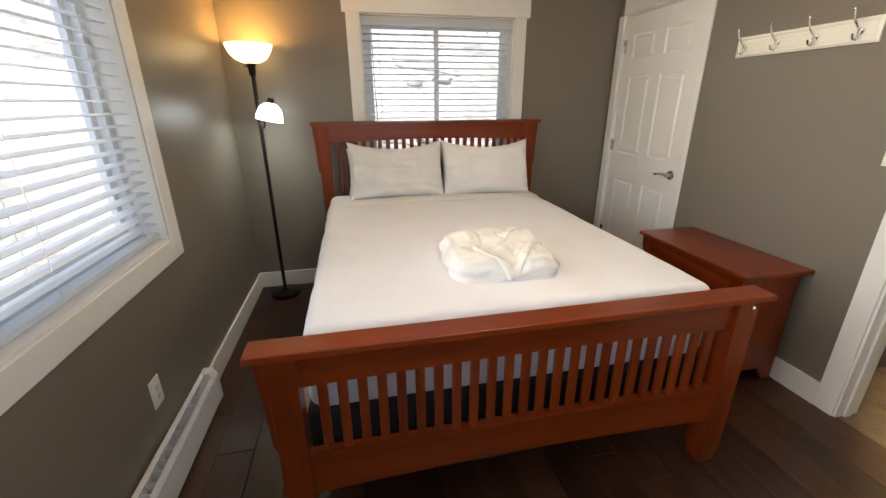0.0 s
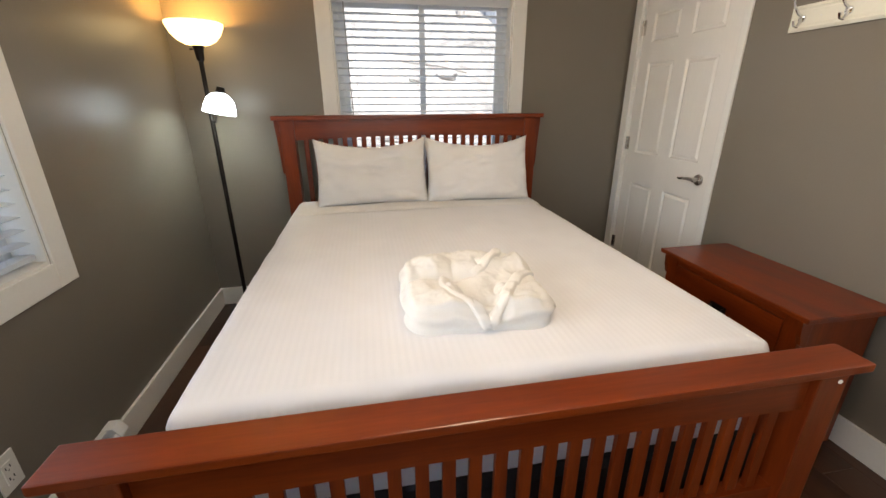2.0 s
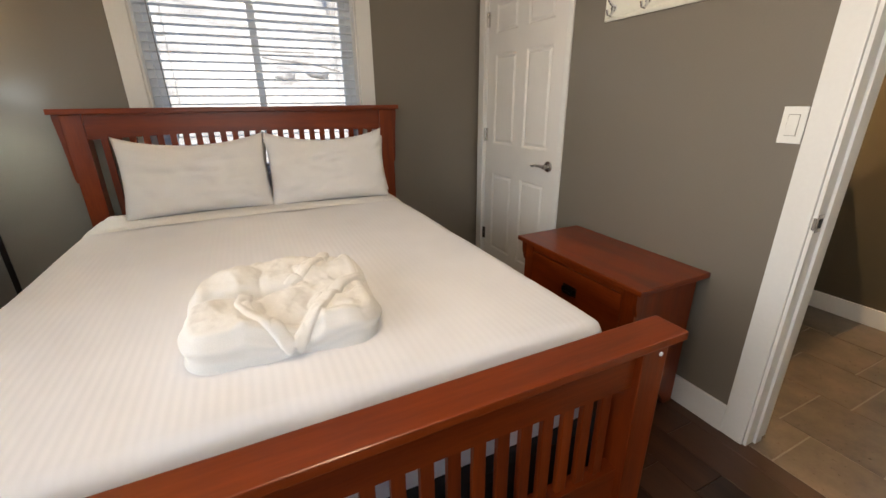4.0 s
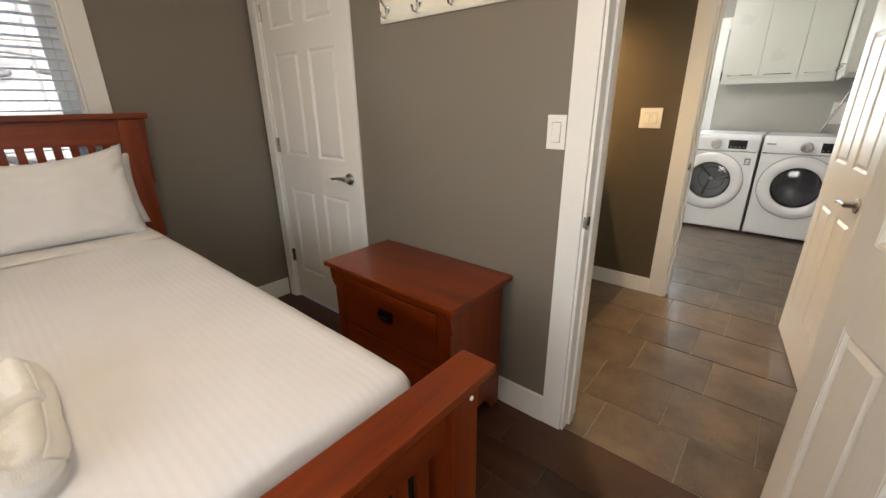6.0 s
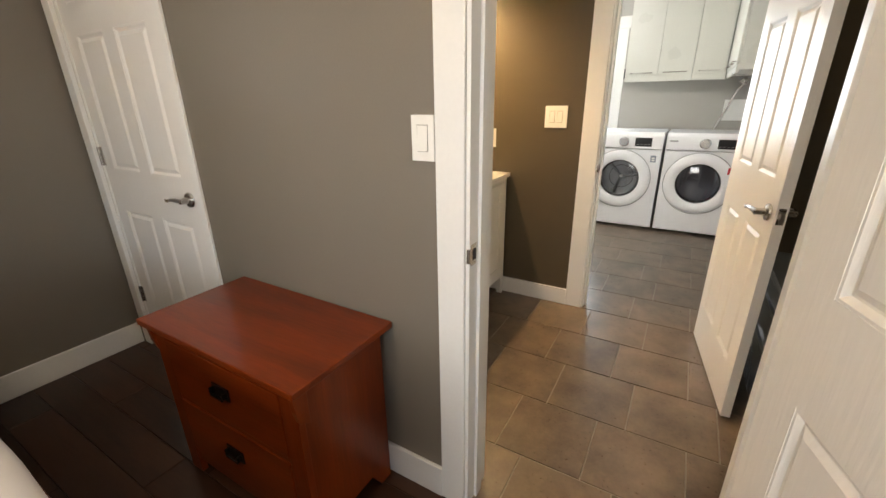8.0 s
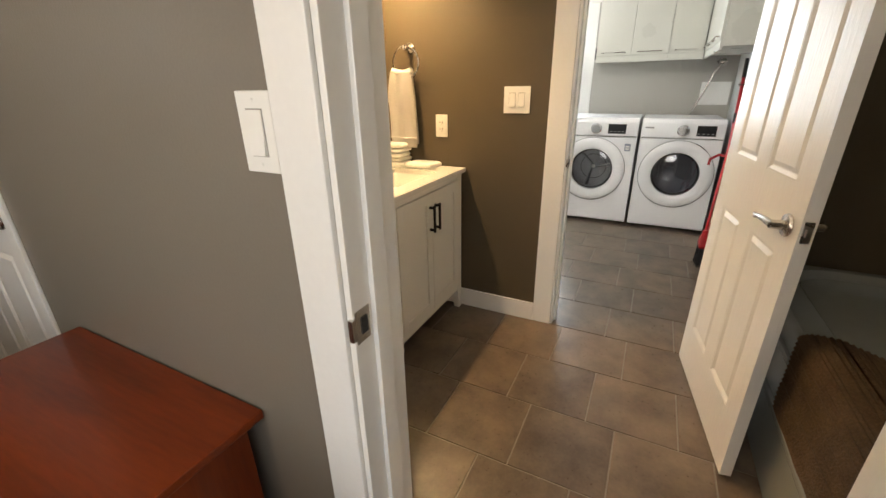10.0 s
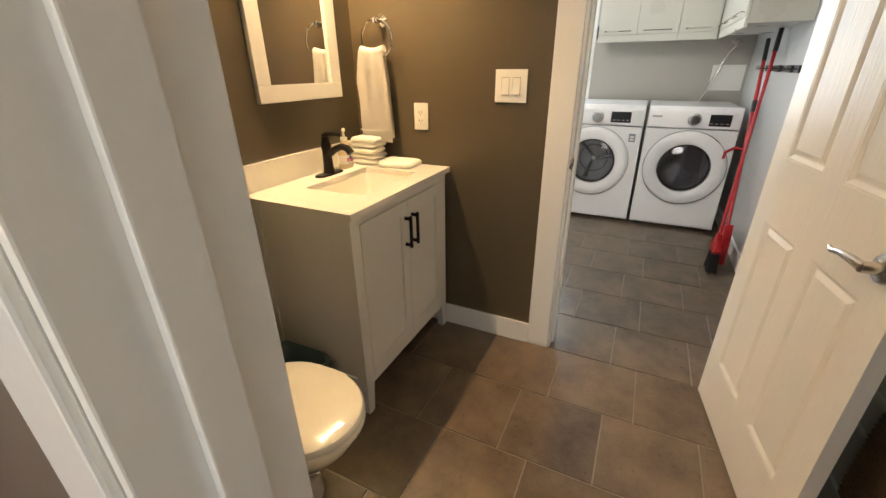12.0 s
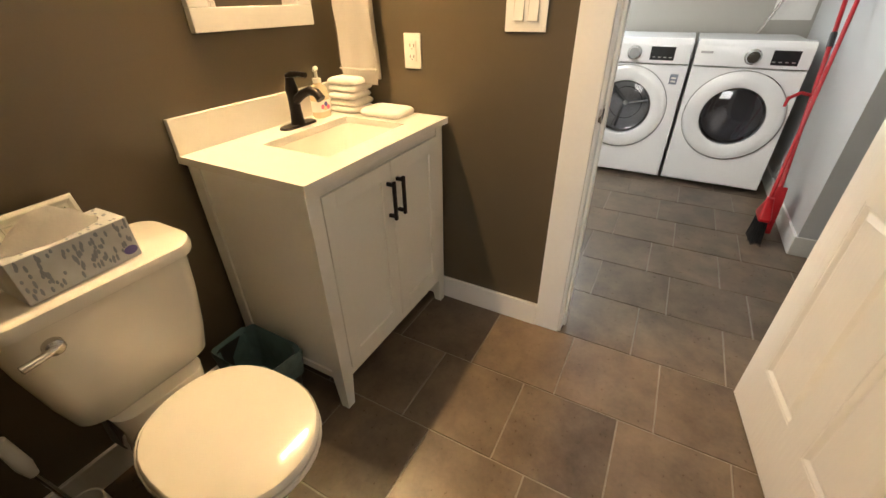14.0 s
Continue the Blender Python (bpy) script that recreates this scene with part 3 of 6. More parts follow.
def six_panel(name, w, h, m, label, handle_sides, hinges=True, hz=0.915):
    """A moulded six-panel leaf; local x runs from the hinge, y across its thickness, z up."""
    t = thing(name, m.translation, label, "door", kind="structure")
    th, e = 0.035, 0.009
    st = 0.095
    mid = 0.095
    pw = (w - 2 * st - mid) / 2
    rows = [(0.215, 0.80), (1.00, 1.585), (1.70, h - 0.125)]
    bm = bmesh.new()
    box(bm, 0, w, e, th - e, 0, h, m=m)
    for y0, y1 in ((0, e), (th - e, th)):
        box(bm, 0, st, y0, y1, 0, h, m=m)
        box(bm, w - st, w, y0, y1, 0, h, m=m)
        box(bm, st + pw, st + pw + mid, y0, y1, rows[0][0], rows[-1][1], m=m)
        z = 0
        for za, zb in rows:
            cuts = ((st, w - st),) if za == rows[0][0] else ((st, st + pw), (st + pw + mid, w - st))
            for a, b in cuts:
                box(bm, a, b, y0, y1, z, za, m=m)
            z = zb
        box(bm, st, w - st, y0, y1, z, h, m=m)
    part("leaf", bm, DOORW, t)
    for za, zb in rows:
        for x0 in (st, st + pw + mid):
            for yb, yt, sg in ((e, 0.001, -1), (th - e, th - 0.001, 1)):
                bm = bmesh.new()
                mo, fi = 0.020, 0.034
                def ring(o, y):
                    return [m @ Vector(p) for p in ((x0 + o, y, za + o), (x0 + pw - o, y, za + o), (x0 + pw - o, y, zb - o), (x0 + o, y, zb - o))]
                loft(bm, [ring(0.0, yt), ring(0.006, yt), ring(0.016, yb + sg * 0.0008), ring(mo, yb + sg * 0.0008), ring(fi, yt - sg * 0.0005)], (False, True))
                part("panel", bm, DOORW, t)
    for nx in handle_sides:
        lever(t, w - 0.065, th if nx > 0 else 0, hz, nx, -1, m)
    lp = bmesh.new()
    box(lp, w - 0.001, w + 0.0015, 0.006, th - 0.006, hz - 0.03, hz + 0.03, 0.0008, m=m)
    lat = part("latch_plate", lp, NICKEL, t, "brushed nickel latch plate")
    part("latch_bolt", one_box(w + 0.001, w + 0.010, 0.011, th - 0.011, hz - 0.010, hz + 0.010, 0.002, m=m), NICKEL, lat)
    if hinges:
        for z in (0.265, 1.015, 1.755):
            hb = bmesh.new()
            tube(hb, [m @ Vector((-0.004, -0.006, z)), m @ Vector((-0.004, -0.006, z + 0.09))], 0.0065, 10)
            box(hb, 0.0, 0.022, -0.0022, 0.0, z, z + 0.09, m=m)
            part("hinge", hb, NICKEL, t, "brushed nickel butt hinge")
    return t


# closet: shut, hinged in the corner
six_panel("door_1", 0.782, 2.003, Matrix.Translation((XR + 0.006, CLOSET[1] - 0.014, 0.012)) @ Matrix.Rotation(radians(-90), 4, 'Z'), "closed white six-panel closet door with a nickel lever", (-1,))
# bedroom door: open into the bedroom
six_panel("door_2", 0.655, 2.003, Matrix.Translation((4.418, 2.080, 0.012)) @ Matrix.Rotation(radians(180 + 16.5), 4, 'Z'), "open white six-panel bedroom door", (1,), hinges=False)
# laundry door: open into the bathroom
six_panel("door_3", 0.703, 2.003, Matrix.Translation((6.051, 2.071, 0.012)) @ Matrix.Rotation(radians(180 + 8.3), 4, 'Z'), "open white six-panel laundry door with nickel levers", (-1, 1), hinges=False, hz=0.886)


# ---- windows and blinds ----
def window_x(name, x, ya, yb, za, zb, mull, label, flip):
    """A vinyl slider set in a wall across x; flip is the inner side."""
    t = thing(name, (x, ya, za), label, "window", kind="structure")
    f = 0.045
    bm = bmesh.new()
    box(bm, x - 0.03, x + 0.03, ya, ya + f, za, zb, 0.003)
    box(bm, x - 0.03, x + 0.03, yb - f, yb, za, zb, 0.003)
    box(bm, x - 0.03, x + 0.03, ya + f, yb - f, za, za + f, 0.003)
    box(bm, x - 0.03, x + 0.03, ya + f, yb - f, zb - f, zb, 0.003)
    part("window_frame", bm, VINYL, t)
    for k, (a, b, dx) in enumerate(((ya + f, mull + 0.02, 0.012), (mull - 0.02, yb - f, -0.012))):
        bm = bmesh.new()
        s = 0.035
        box(bm, x + dx - 0.012, x + dx + 0.012, a, a + s, za + f, zb - f, 0.002)
        box(bm, x + dx - 0.012, x + dx + 0.012, b - s, b, za + f, zb - f, 0.002)
        box(bm, x + dx - 0.012, x + dx + 0.012, a + s, b - s, za + f, za + f + s, 0.002)
        box(bm, x + dx - 0.012, x + dx + 0.012, a + s, b - s, zb - f - s, zb - f, 0.002)
        sash = part("sash", bm, VINYL, t)
        g = part("pane", one_box(x + dx - 0.003, x + dx + 0.003, a + s, b - s, za + f + s, zb - f - s), GLASS, sash)
        g.visible_shadow = False
    return t


def window_y(name, y, xa, xb, za, zb, mull, label):
    t = thing(name, (xa, y, za), label, "window", kind="structure")
    f = 0.045
    bm = bmesh.new()
    box(bm, xa, xa + f, y - 0.03, y + 0.03, za, zb, 0.003)
    box(bm, xb - f, xb, y - 0.03, y + 0.03, za, zb, 0.003)
    box(bm, xa + f, xb - f, y - 0.03, y + 0.03, za, za + f, 0.003)
    box(bm, xa + f, xb - f, y - 0.03, y + 0.03, zb - f, zb, 0.003)
    part("window_frame", bm, VINYL, t)
    for a, b, dy in ((xa + f, mull + 0.02, 0.012), (mull - 0.02, xb - f, -0.012)):
        bm = bmesh.new()
        s = 0.035
        box(bm, a, a + s, y + dy - 0.012, y + dy + 0.012, za + f, zb - f, 0.002)
        box(bm, b - s, b, y + dy - 0.012, y + dy + 0.012, za + f, zb - f, 0.002)
        box(bm, a + s, b - s, y + dy - 0.012, y + dy + 0.012, za + f, za + f + s, 0.002)
        box(bm, a + s, b - s, y + dy - 0.012, y + dy + 0.012, zb - f - s, zb - f, 0.002)
        sash = part("sash", bm, VINYL, t)
        g = part("pane", one_box(a + s, b - s, y + dy - 0.003, y + dy + 0.003, za + f + s, zb - f - s), GLASS, sash)
        g.visible_shadow = False
    return t


casing_x("trim_window_west", XL, 1, LWIN[0], LWIN[1], LWIN[3], "white flat casing round the wide window", w=0.09, za=LWIN[2], sill=True)
window_x("window_1", XL - 0.125, LWIN[0], LWIN[1], LWIN[2], LWIN[3], 2.34, "wide white vinyl sliding window", 1)
casing_y("trim_window_north", YN, -1, NWIN[0], NWIN[1], NWIN[2], NWIN[3], "white craftsman casing with a wide head board")
window_y("window_2", YN + 0.115, NWIN[0], NWIN[1], NWIN[2], NWIN[3], 2.995, "white vinyl sliding window behind the headboard")
casing_x("trim_window_far", XLA1, -1, FWIN[0], FWIN[1], FWIN[3], "white casing round the laundry window", w=0.13, za=FWIN[2], sill=True, head=0.12)
window_x("window_3", XLA1 + 0.10, FWIN[0], FWIN[1], FWIN[2], FWIN[3], 3.56, "bright white laundry window", -1)
# Window and casing for the added south opening.
window_y("added_window_4", YS - 0.10, SWIN[0], SWIN[1], SWIN[2], SWIN[3], 2.75, "white vinyl sliding window added in the unseen south wall")
casing_y("added_trim_south", YS, 1, SWIN[0], SWIN[1], SWIN[2], SWIN[3], "white craftsman casing round the added south window")
for nm, bxs in (("window_lining_west", [(XL - 0.16, XL, LWIN[0], LWIN[0] + 0.01, LWIN[2], LWIN[3]), (XL - 0.16, XL, LWIN[1] - 0.01, LWIN[1], LWIN[2], LWIN[3]), (XL - 0.16, XL + 0.004, LWIN[0] + 0.01, LWIN[1] - 0.01, LWIN[2], LWIN[2] + 0.012), (XL - 0.16, XL, LWIN[0] + 0.01, LWIN[1] - 0.01, LWIN[3] - 0.01, LWIN[3])]),
                ("window_lining_north", [(NWIN[0], NWIN[0] + 0.01, YN, YN + 0.16, NWIN[2], NWIN[3]), (NWIN[1] - 0.01, NWIN[1], YN, YN + 0.16, NWIN[2], NWIN[3]), (NWIN[0] + 0.01, NWIN[1] - 0.01, YN, YN + 0.16, NWIN[2], NWIN[2] + 0.01), (NWIN[0] + 0.01, NWIN[1] - 0.01, YN, YN + 0.16, NWIN[3] - 0.01, NWIN[3])])):
    run(nm, bxs, "white painted boards lining the window opening", 0.0015)


def blind(name, along, at, a, b, z0, z1, tilt, label):
    """A horizontal slat blind; along 'x' or 'y'; at is its centre across."""
    t = thing(name, (at, a, z1) if along == 'y' else (a, at, z1), label, "blind")
    def bx(p0, p1, q0, q1, za, zb, bev):
        return one_box(q0, q1, p0, p1, za, zb, bev) if along == 'y' else one_box(p0, p1, q0, q1, za, zb, bev)
    sgn = 1 if along == 'y' else -1
    part("valance", bx(a + 0.002, b - 0.002, at + sgn * 0.030 - 0.006, at + sgn * 0.030 + 0.006, z1 - 0.072, z1 - 0.012, 0.002), BLIND, t)
    part("headrail", bx(a + 0.006, b - 0.006, at - 0.022, at + 0.022, z1 - 0.052, z1 - 0.012, 0.002), BLIND, t)
    part("bottom_rail", bx(a + 0.006, b - 0.006, at - 0.025, at + 0.025, z0 + 0.012, z0 + 0.030, 0.003), BLIND, t)
    pitch = 0.0445
    n = int((z1 - 0.085 - z0 - 0.05) / pitch)
    me = None
    for k in range(n):
        z = z0 + 0.07 + k * pitch
        if me is None:
            bm = bmesh.new()
            hw = 0.0245
            prof = [(-hw, -0.0012), (-hw / 2, 0.0010), (0, 0.0018), (hw / 2, 0.0010), (hw, -0.0012), (hw, 0.0012), (0, 0.0046), (-hw, 0.0012)]
            c, s = math.cos(radians(tilt)), math.sin(radians(tilt))
            prof = [(p * c - q * s, p * s + q * c) for p, q in prof]
            if along == 'y':
                prism(bm, [(p, q) for p, q in prof], 0, b - a - 0.012, 'y')
            else:
                prism(bm, [(p, q) for p, q in prof], 0, b - a - 0.012, 'x')
            bmesh.ops.recalc_face_normals(bm, faces=bm.faces[:])
            me = bpy.data.meshes.new("slat")
            bm.to_mesh(me)
            bm.free()
            me.materials.append(BLIND)
        ob = new("slat", me)
        ob.parent = t
        ob.matrix_parent_inverse = t.matrix_world.inverted()
        ob.location = (at, a + 0.006, z) if along == 'y' else (a + 0.006, at, z)
    m = max(2, round((b - a) / 0.5))
    for k in range(m):
        p = a + 0.12 + (b - a - 0.24) * k / (m - 1)
        for q in (at - 0.027, at + 0.027):
            pts = [(q, p, z0 + 0.03), (q, p, z1 - 0.05)] if along == 'y' else [(p, q, z0 + 0.03), (p, q, z1 - 0.05)]
            part("ladder_cord", one_tube(pts, 0.0011, 5), BLIND, t)
    return t


blind("window_blind", 'y', XL - 0.048, LWIN[0] + 0.012, LWIN[1] - 0.012, LWIN[2] + 0.012, LWIN[3], -6, "lowered white slat blind with open slats")
nb = blind("window_blind", 'x', YN + 0.050, NWIN[0] + 0.012, NWIN[1] - 0.012, NWIN[2] + 0.012, NWIN[3], -4, "lowered white slat blind behind the headboard")
part("tilt_wand", one_tube([(2.505, YN + 0.015, 1.93), (2.512, YN + 0.014, 1.5), (2.522, YN + 0.014, 1.12)], 0.0035, 6), mat("grey_wand", (0.3, 0.3, 0.3), 0.4), nb, "grey tilt wand")


# ---- bed ----
bed = thing("bed", (2.87, 2.70, 0), "cherry-stained mission bed frame with slatted head and foot", "bed")
FX0, FX1 = 2.033, 3.700      # outer faces of the foot posts
FY0, FY1 = 2.655, 2.715
part("foot_cap", one_box(1.982, 3.758, 2.636, 2.730, 0.740, 0.763, 0.004), CHX, bed)


def post(x0, x1, y0, y1, z1, name):
    bm = bmesh.new()
    loft(bm, [[(a, b, z) for a, b in ((x0 + i, y0 + i), (x1 - i, y0 + i), (x1 - i, y1 - i), (x0 + i, y1 - i))] for i, z in ((0.008, 0.0), (0.0, 0.10), (0.0, z1))])
    bmesh.ops.bevel(bm, geom=[e for e in bm.edges], offset=0.004, segments=2, profile=0.6, affect='EDGES')
    return part(name, bm, CHZ, bed)


def corbel(xa, out, y0, y1, z0, z1, w, parent):
    """A curved bracket on a post's side; out is -1 or 1."""
    ol = [(xa, z1), (xa + out * w, z1), (xa + out * w, z1 - 0.02)]
    for k in range(1, 8):
        u = k / 8
        ol.append((xa + out * w * (1 - 0.45 * math.sin(u * math.pi / 2)), z1 - 0.02 - (z1 - z0 - 0.05) * u))
    ol += [(xa + out * w * 0.50, z0 + 0.02), (xa + out * w * 0.30, z0), (xa, z0)]
    bm = bmesh.new()
    prism(bm, ol, y0, y1, 'y', 0.0025)
    return part("corbel", bm, CHZ, parent)


post(FX0, FX0 + 0.085, FY0 - 0.012, FY1 + 0.012, 0.740, "foot_post")
post(FX1 - 0.085, FX1, FY0 - 0.012, FY1 + 0.012, 0.740, "foot_post")
corbel(FX0, -1, FY0 + 0.012, FY1 - 0.012, 0.40, 0.740, 0.034, bed)
corbel(FX1, 1, FY0 + 0.012, FY1 - 0.012, 0.40, 0.740, 0.034, bed)
# the upper rail is arched a little on its lower edge
SX0, SX1 = FX0 + 0.085, FX1 - 0.085
ol = [(SX0, 0.740), (SX0, 0.628)] + [(SX0 + (SX1 - SX0) * k / 16, 0.628 + 0.016 * math.sin(math.pi * k / 16)) for k in range(1, 16)] + [(SX1, 0.628), (SX1, 0.740)]
bm = bmesh.new()
prism(bm, ol, FY0 + 0.008, FY1 - 0.012, 'y')
part("upper_rail", bm, CHX, bed)
ol = [(SX0, 0.365), (SX0, 0.208)] + [(SX0 + (SX1 - SX0) * k / 16, 0.208 + 0.022 * math.sin(math.pi * k / 16)) for k in range(1, 16)] + [(SX1, 0.208), (SX1, 0.365)]
bm = bmesh.new()
prism(bm, ol, FY0 + 0.008, FY1 - 0.012, 'y')
part("lower_rail", bm, CHX, bed)
for k in range(24):
    x = SX0 + (SX1 - SX0) * (k + 1) / 25
    part("slat", one_box(x - 0.015, x + 0.015, FY0 + 0.020, FY0 + 0.036, 0.362, 0.646, 0.002), CHZ, bed)
# headboard
HX0, HX1, HY0, HY1 = 2.075, 3.725, 4.715, 4.775
part("head_cap", one_box(2.035, 3.765, 4.690, 4.800, 1.258, 1.284, 0.004), CHX, bed)
post(HX0, HX0 + 0.085, HY0 - 0.010, HY1 + 0.012, 1.258, "head_post")
post(HX1 - 0.085, HX1, HY0 - 0.010, HY1 + 0.012, 1.258, "head_post")
corbel(HX0, -1, HY0 + 0.010, HY1 - 0.010, 0.93, 1.258, 0.032, bed)
corbel(HX1, 1, HY0 + 0.010, HY1 - 0.010, 0.93, 1.258, 0.032, bed)
HS0, HS1 = HX0 + 0.085, HX1 - 0.085
ol = [(HS0, 1.258), (HS0, 1.138)] + [(HS0 + (HS1 - HS0) * k / 20, 1.138 + 0.018 * math.sin(math.pi * k / 20)) for k in range(1, 20)] + [(HS1, 1.138), (HS1, 1.258)]
bm = bmesh.new()
prism(bm, ol, HY0 + 0.006, HY1 - 0.010, 'y')
part("head_rail", bm, CHX, bed)
part("lower_head_rail", one_box(HS0, HS1, HY0 + 0.006, HY1 - 0.010, 0.50, 0.64, 0.003), CHX, bed)
for k in range(24):
    x = HS0 + (HS1 - HS0) * (k + 1) / 25
    part("slat", one_box(x - 0.015, x + 0.015, HY0 + 0.018, HY0 + 0.034, 0.636, 1.156, 0.002), CHZ, bed)
for x in (2.072, 3.668):
    part("side_rail", one_box(x, x + 0.028, FY1 + 0.012, HY0 - 0.010, 0.25, 0.385, 0.004), CHY, bed)
# screw cap on the post
part("screw_cap", one_lathe([(0.0005, 0), (0.006, 0.0), (0.005, 0.003), (0.0005, 0.004)], Matrix.Translation((3.675, FY0 - 0.012, 0.720)) @ Matrix.Rotation(radians(90), 4, 'X'), 12), PLATE, bed, "small white screw cap")

tagged(part("box_spring", one_box(2.112, 3.655, 2.735, 4.700, 0.235, 0.45, 0.03), BLACKCLOTH), "black fabric-covered box spring inside the bed frame", "box spring")


def bed_top(x, y):
    """Height of the made bed."""
    u, v = (x - 2.885) / 0.77, (y - 3.73) / 0.95
    return 0.772 - 0.014 * u ** 2 - 0.010 * max(0, -v) ** 3


def coverlet(u, v):
    # u round the bed across, v from foot to head; the rim is rounded and tucked
    n = 2 * u - 1
    ax = abs(n)
    hx, ry = 0.765, 0.055
    if ax < 0.70:
        x, dz, t = n / 0.70 * (hx - ry), 0.0, 0
    elif ax < 0.80:
        a = (ax - 0.70) / 0.10 * math.pi / 2
        x, dz = math.copysign(hx - ry + ry * math.sin(a), n), -ry * (1 - math.cos(a))
    elif ax < 0.95:
        k = (ax - 0.80) / 0.15
        x, dz = math.copysign(hx + 0.006 * math.sin(k * 3), n), -ry - k * 0.23
    else:
        k = (ax - 0.95) / 0.05
        x, dz = math.copysign(hx - 0.03 * k, n), -ry - 0.23 - 0.014 * math.sin(k * math.pi / 2)
    m = v
    y0, ylen = 2.765, 1.915
    if m < 0.10:
        k = m / 0.10
        y, dy = y0 + 0.03 * (1 - k) ** 3, -0.055 - 0.30 * (1 - k)
    elif m < 0.2:
        a = (1 - (m - 0.10) / 0.10) * math.pi / 2
        y, dy = y0 + 0.055 * (1 - math.sin(a)), -0.055 * (1 - math.cos(a))
    else:
        y, dy = y0 + 0.055 + (ylen - 0.055) * (m - 0.2) / 0.8, 0.0
    # corner: pull in where both drops meet
    drop = min(dz, dy) if dz * dy == 0 else -max(abs(dz), abs(dy))
    if dz < 0 and dy < 0:
        c = min(1, min(-dz, -dy) / 0.055)
        x -= math.copysign(0.030 * c, n)
        y += 0.030 * c
    X = 2.885 + x
    p = Vector((X, y, bed_top(X, y) + drop))
    w = noise.noise(Vector((p.x * 3.1, p.y * 2.3, 4.0))) * 0.006 + noise.noise(Vector((p.x * 9, p.y * 6, p.z * 9))) * 0.0025
    if drop < -0.02:
        nn = noise.noise(Vector((p.x * 7, p.y * 7, p.z * 3)))
        p.x += math.copysign(0.006, n) * nn
        p.y += 0.004 * nn
    else:
        p.z += w
    return p


bm = sheet(coverlet, 110, 120)
cov = part("coverlet", bm, COVER, None, smooth=True)
tagged(cov, "white striped cotton coverlet tucked over the mattress", "bedspread")
# turned-down band of sheet at the pillows
def band(u, v):
    x = 2.885 + (2 * u - 1) * 0.775
    edge = max(0.0, (abs(2 * u - 1) - 0.92) / 0.08)
    y = 4.30 + 0.24 * v + 0.012 * noise.noise(Vector((x * 2.2, 0, 0)))
    h = 0.010 * math.sin(min(1, v * 5) * math.pi / 2) * (1 - 0.4 * v)
    return Vector((x, y, bed_top(x, y) + 0.004 + h - 0.075 * edge ** 2 + 0.003 * noise.noise(Vector((x * 6, y * 6, 1)))))
bm = sheet(band, 60, 14)
tagged(part("folded_sheet", bm, LINEN, None, smooth=True), "white sheet edge folded over the coverlet", "sheet")


def pillow(cx, y0, z0, w, h, d, lean, seed, rz=0.0):
    """A plump pillow standing on its long edge and leaning back."""
    bm = bmesh.new()
    nu, nv = 48, 36
    for side in (1, -1):
        g = []
        for i in range(nu + 1):
            row = []
            for j in range(nv + 1):
                u, v = 2 * i / nu - 1, 2 * j / nv - 1
                pin = 1 - 0.055 * (1 - abs(v) ** 2.0) * abs(u) ** 6
                pin2 = 1 - 0.075 * (1 - abs(u) ** 2.2) * abs(v) ** 6
                body = max(0.0, (1 - u ** 4) * (1 - v ** 4)) ** 0.42
                fold = 0.020 * noise.noise(Vector((u * 2.2, v * 2.0, seed))) + 0.008 * noise.noise(Vector((u * 5 + v * 2, v * 5, seed + 3))) * (0.3 + abs(u) ** 2) - 0.014 * abs(noise.noise(Vector((u * 2.4 + v * 1.3, v * 4.2 - u, seed + 11)))) + 0.026 * abs(noise.noise(Vector((u * 6 - v * 4, v * 3 + u, seed + 7)))) * abs(u) ** 5
                x, z = u * w / 2 * pin, v * h / 2 * pin2
                y = side * (d / 2 * body) + fold * body + side * 0.0015
                sag = -0.050 * (1 - u * u) * max(0, v)
                row.append(bm.verts.new((x, y, z + sag)))
            g.append(row)
        for i in range(nu):
            for j in range(nv):
                bm.faces.new((g[i][j], g[i + 1][j], g[i + 1][j + 1], g[i][j + 1]))
    bmesh.ops.remove_doubles(bm, verts=bm.verts[:], dist=0.0035)
    m = Matrix.Translation((cx, y0, z0)) @ Matrix.Rotation(radians(rz), 4, 'Z') @ Matrix.Rotation(radians(-lean), 4, 'X') @ Matrix.Translation((0, 0, h / 2))
    bmesh.ops.transform(bm, matrix=m, verts=bm.verts[:])
    return part("pillow", bm, LINEN, None, smooth=True)


tagged(pillow(2.615, 4.635, 0.765, 0.70, 0.345, 0.13, 13, 21.0), "white cotton pillow standing behind another against the headboard", "pillow", "pillows on the bed")
tagged(pillow(3.305, 4.640, 0.765, 0.70, 0.35, 0.13, 12, 35.0), "white cotton pillow standing behind another against the headboard", "pillow", "pillows on the bed")
tagged(pillow(2.615, 4.475, 0.762, 0.68, 0.415, 0.17, 18, 2.0, 1.5), "plump white cotton pillow leaning on the headboard pillows", "pillow", "pillows on the bed")
tagged(pillow(3.265, 4.455, 0.760, 0.66, 0.415, 0.17, 17, 9.0, -2.0), "plump white cotton pillow with creased corner leaning back", "pillow", "pillows on the bed")


# ---- folded robe on the bed ----
def step(t):
    t = max(0.0, min(1.0, t))
    return t * t * (3 - 2 * t)


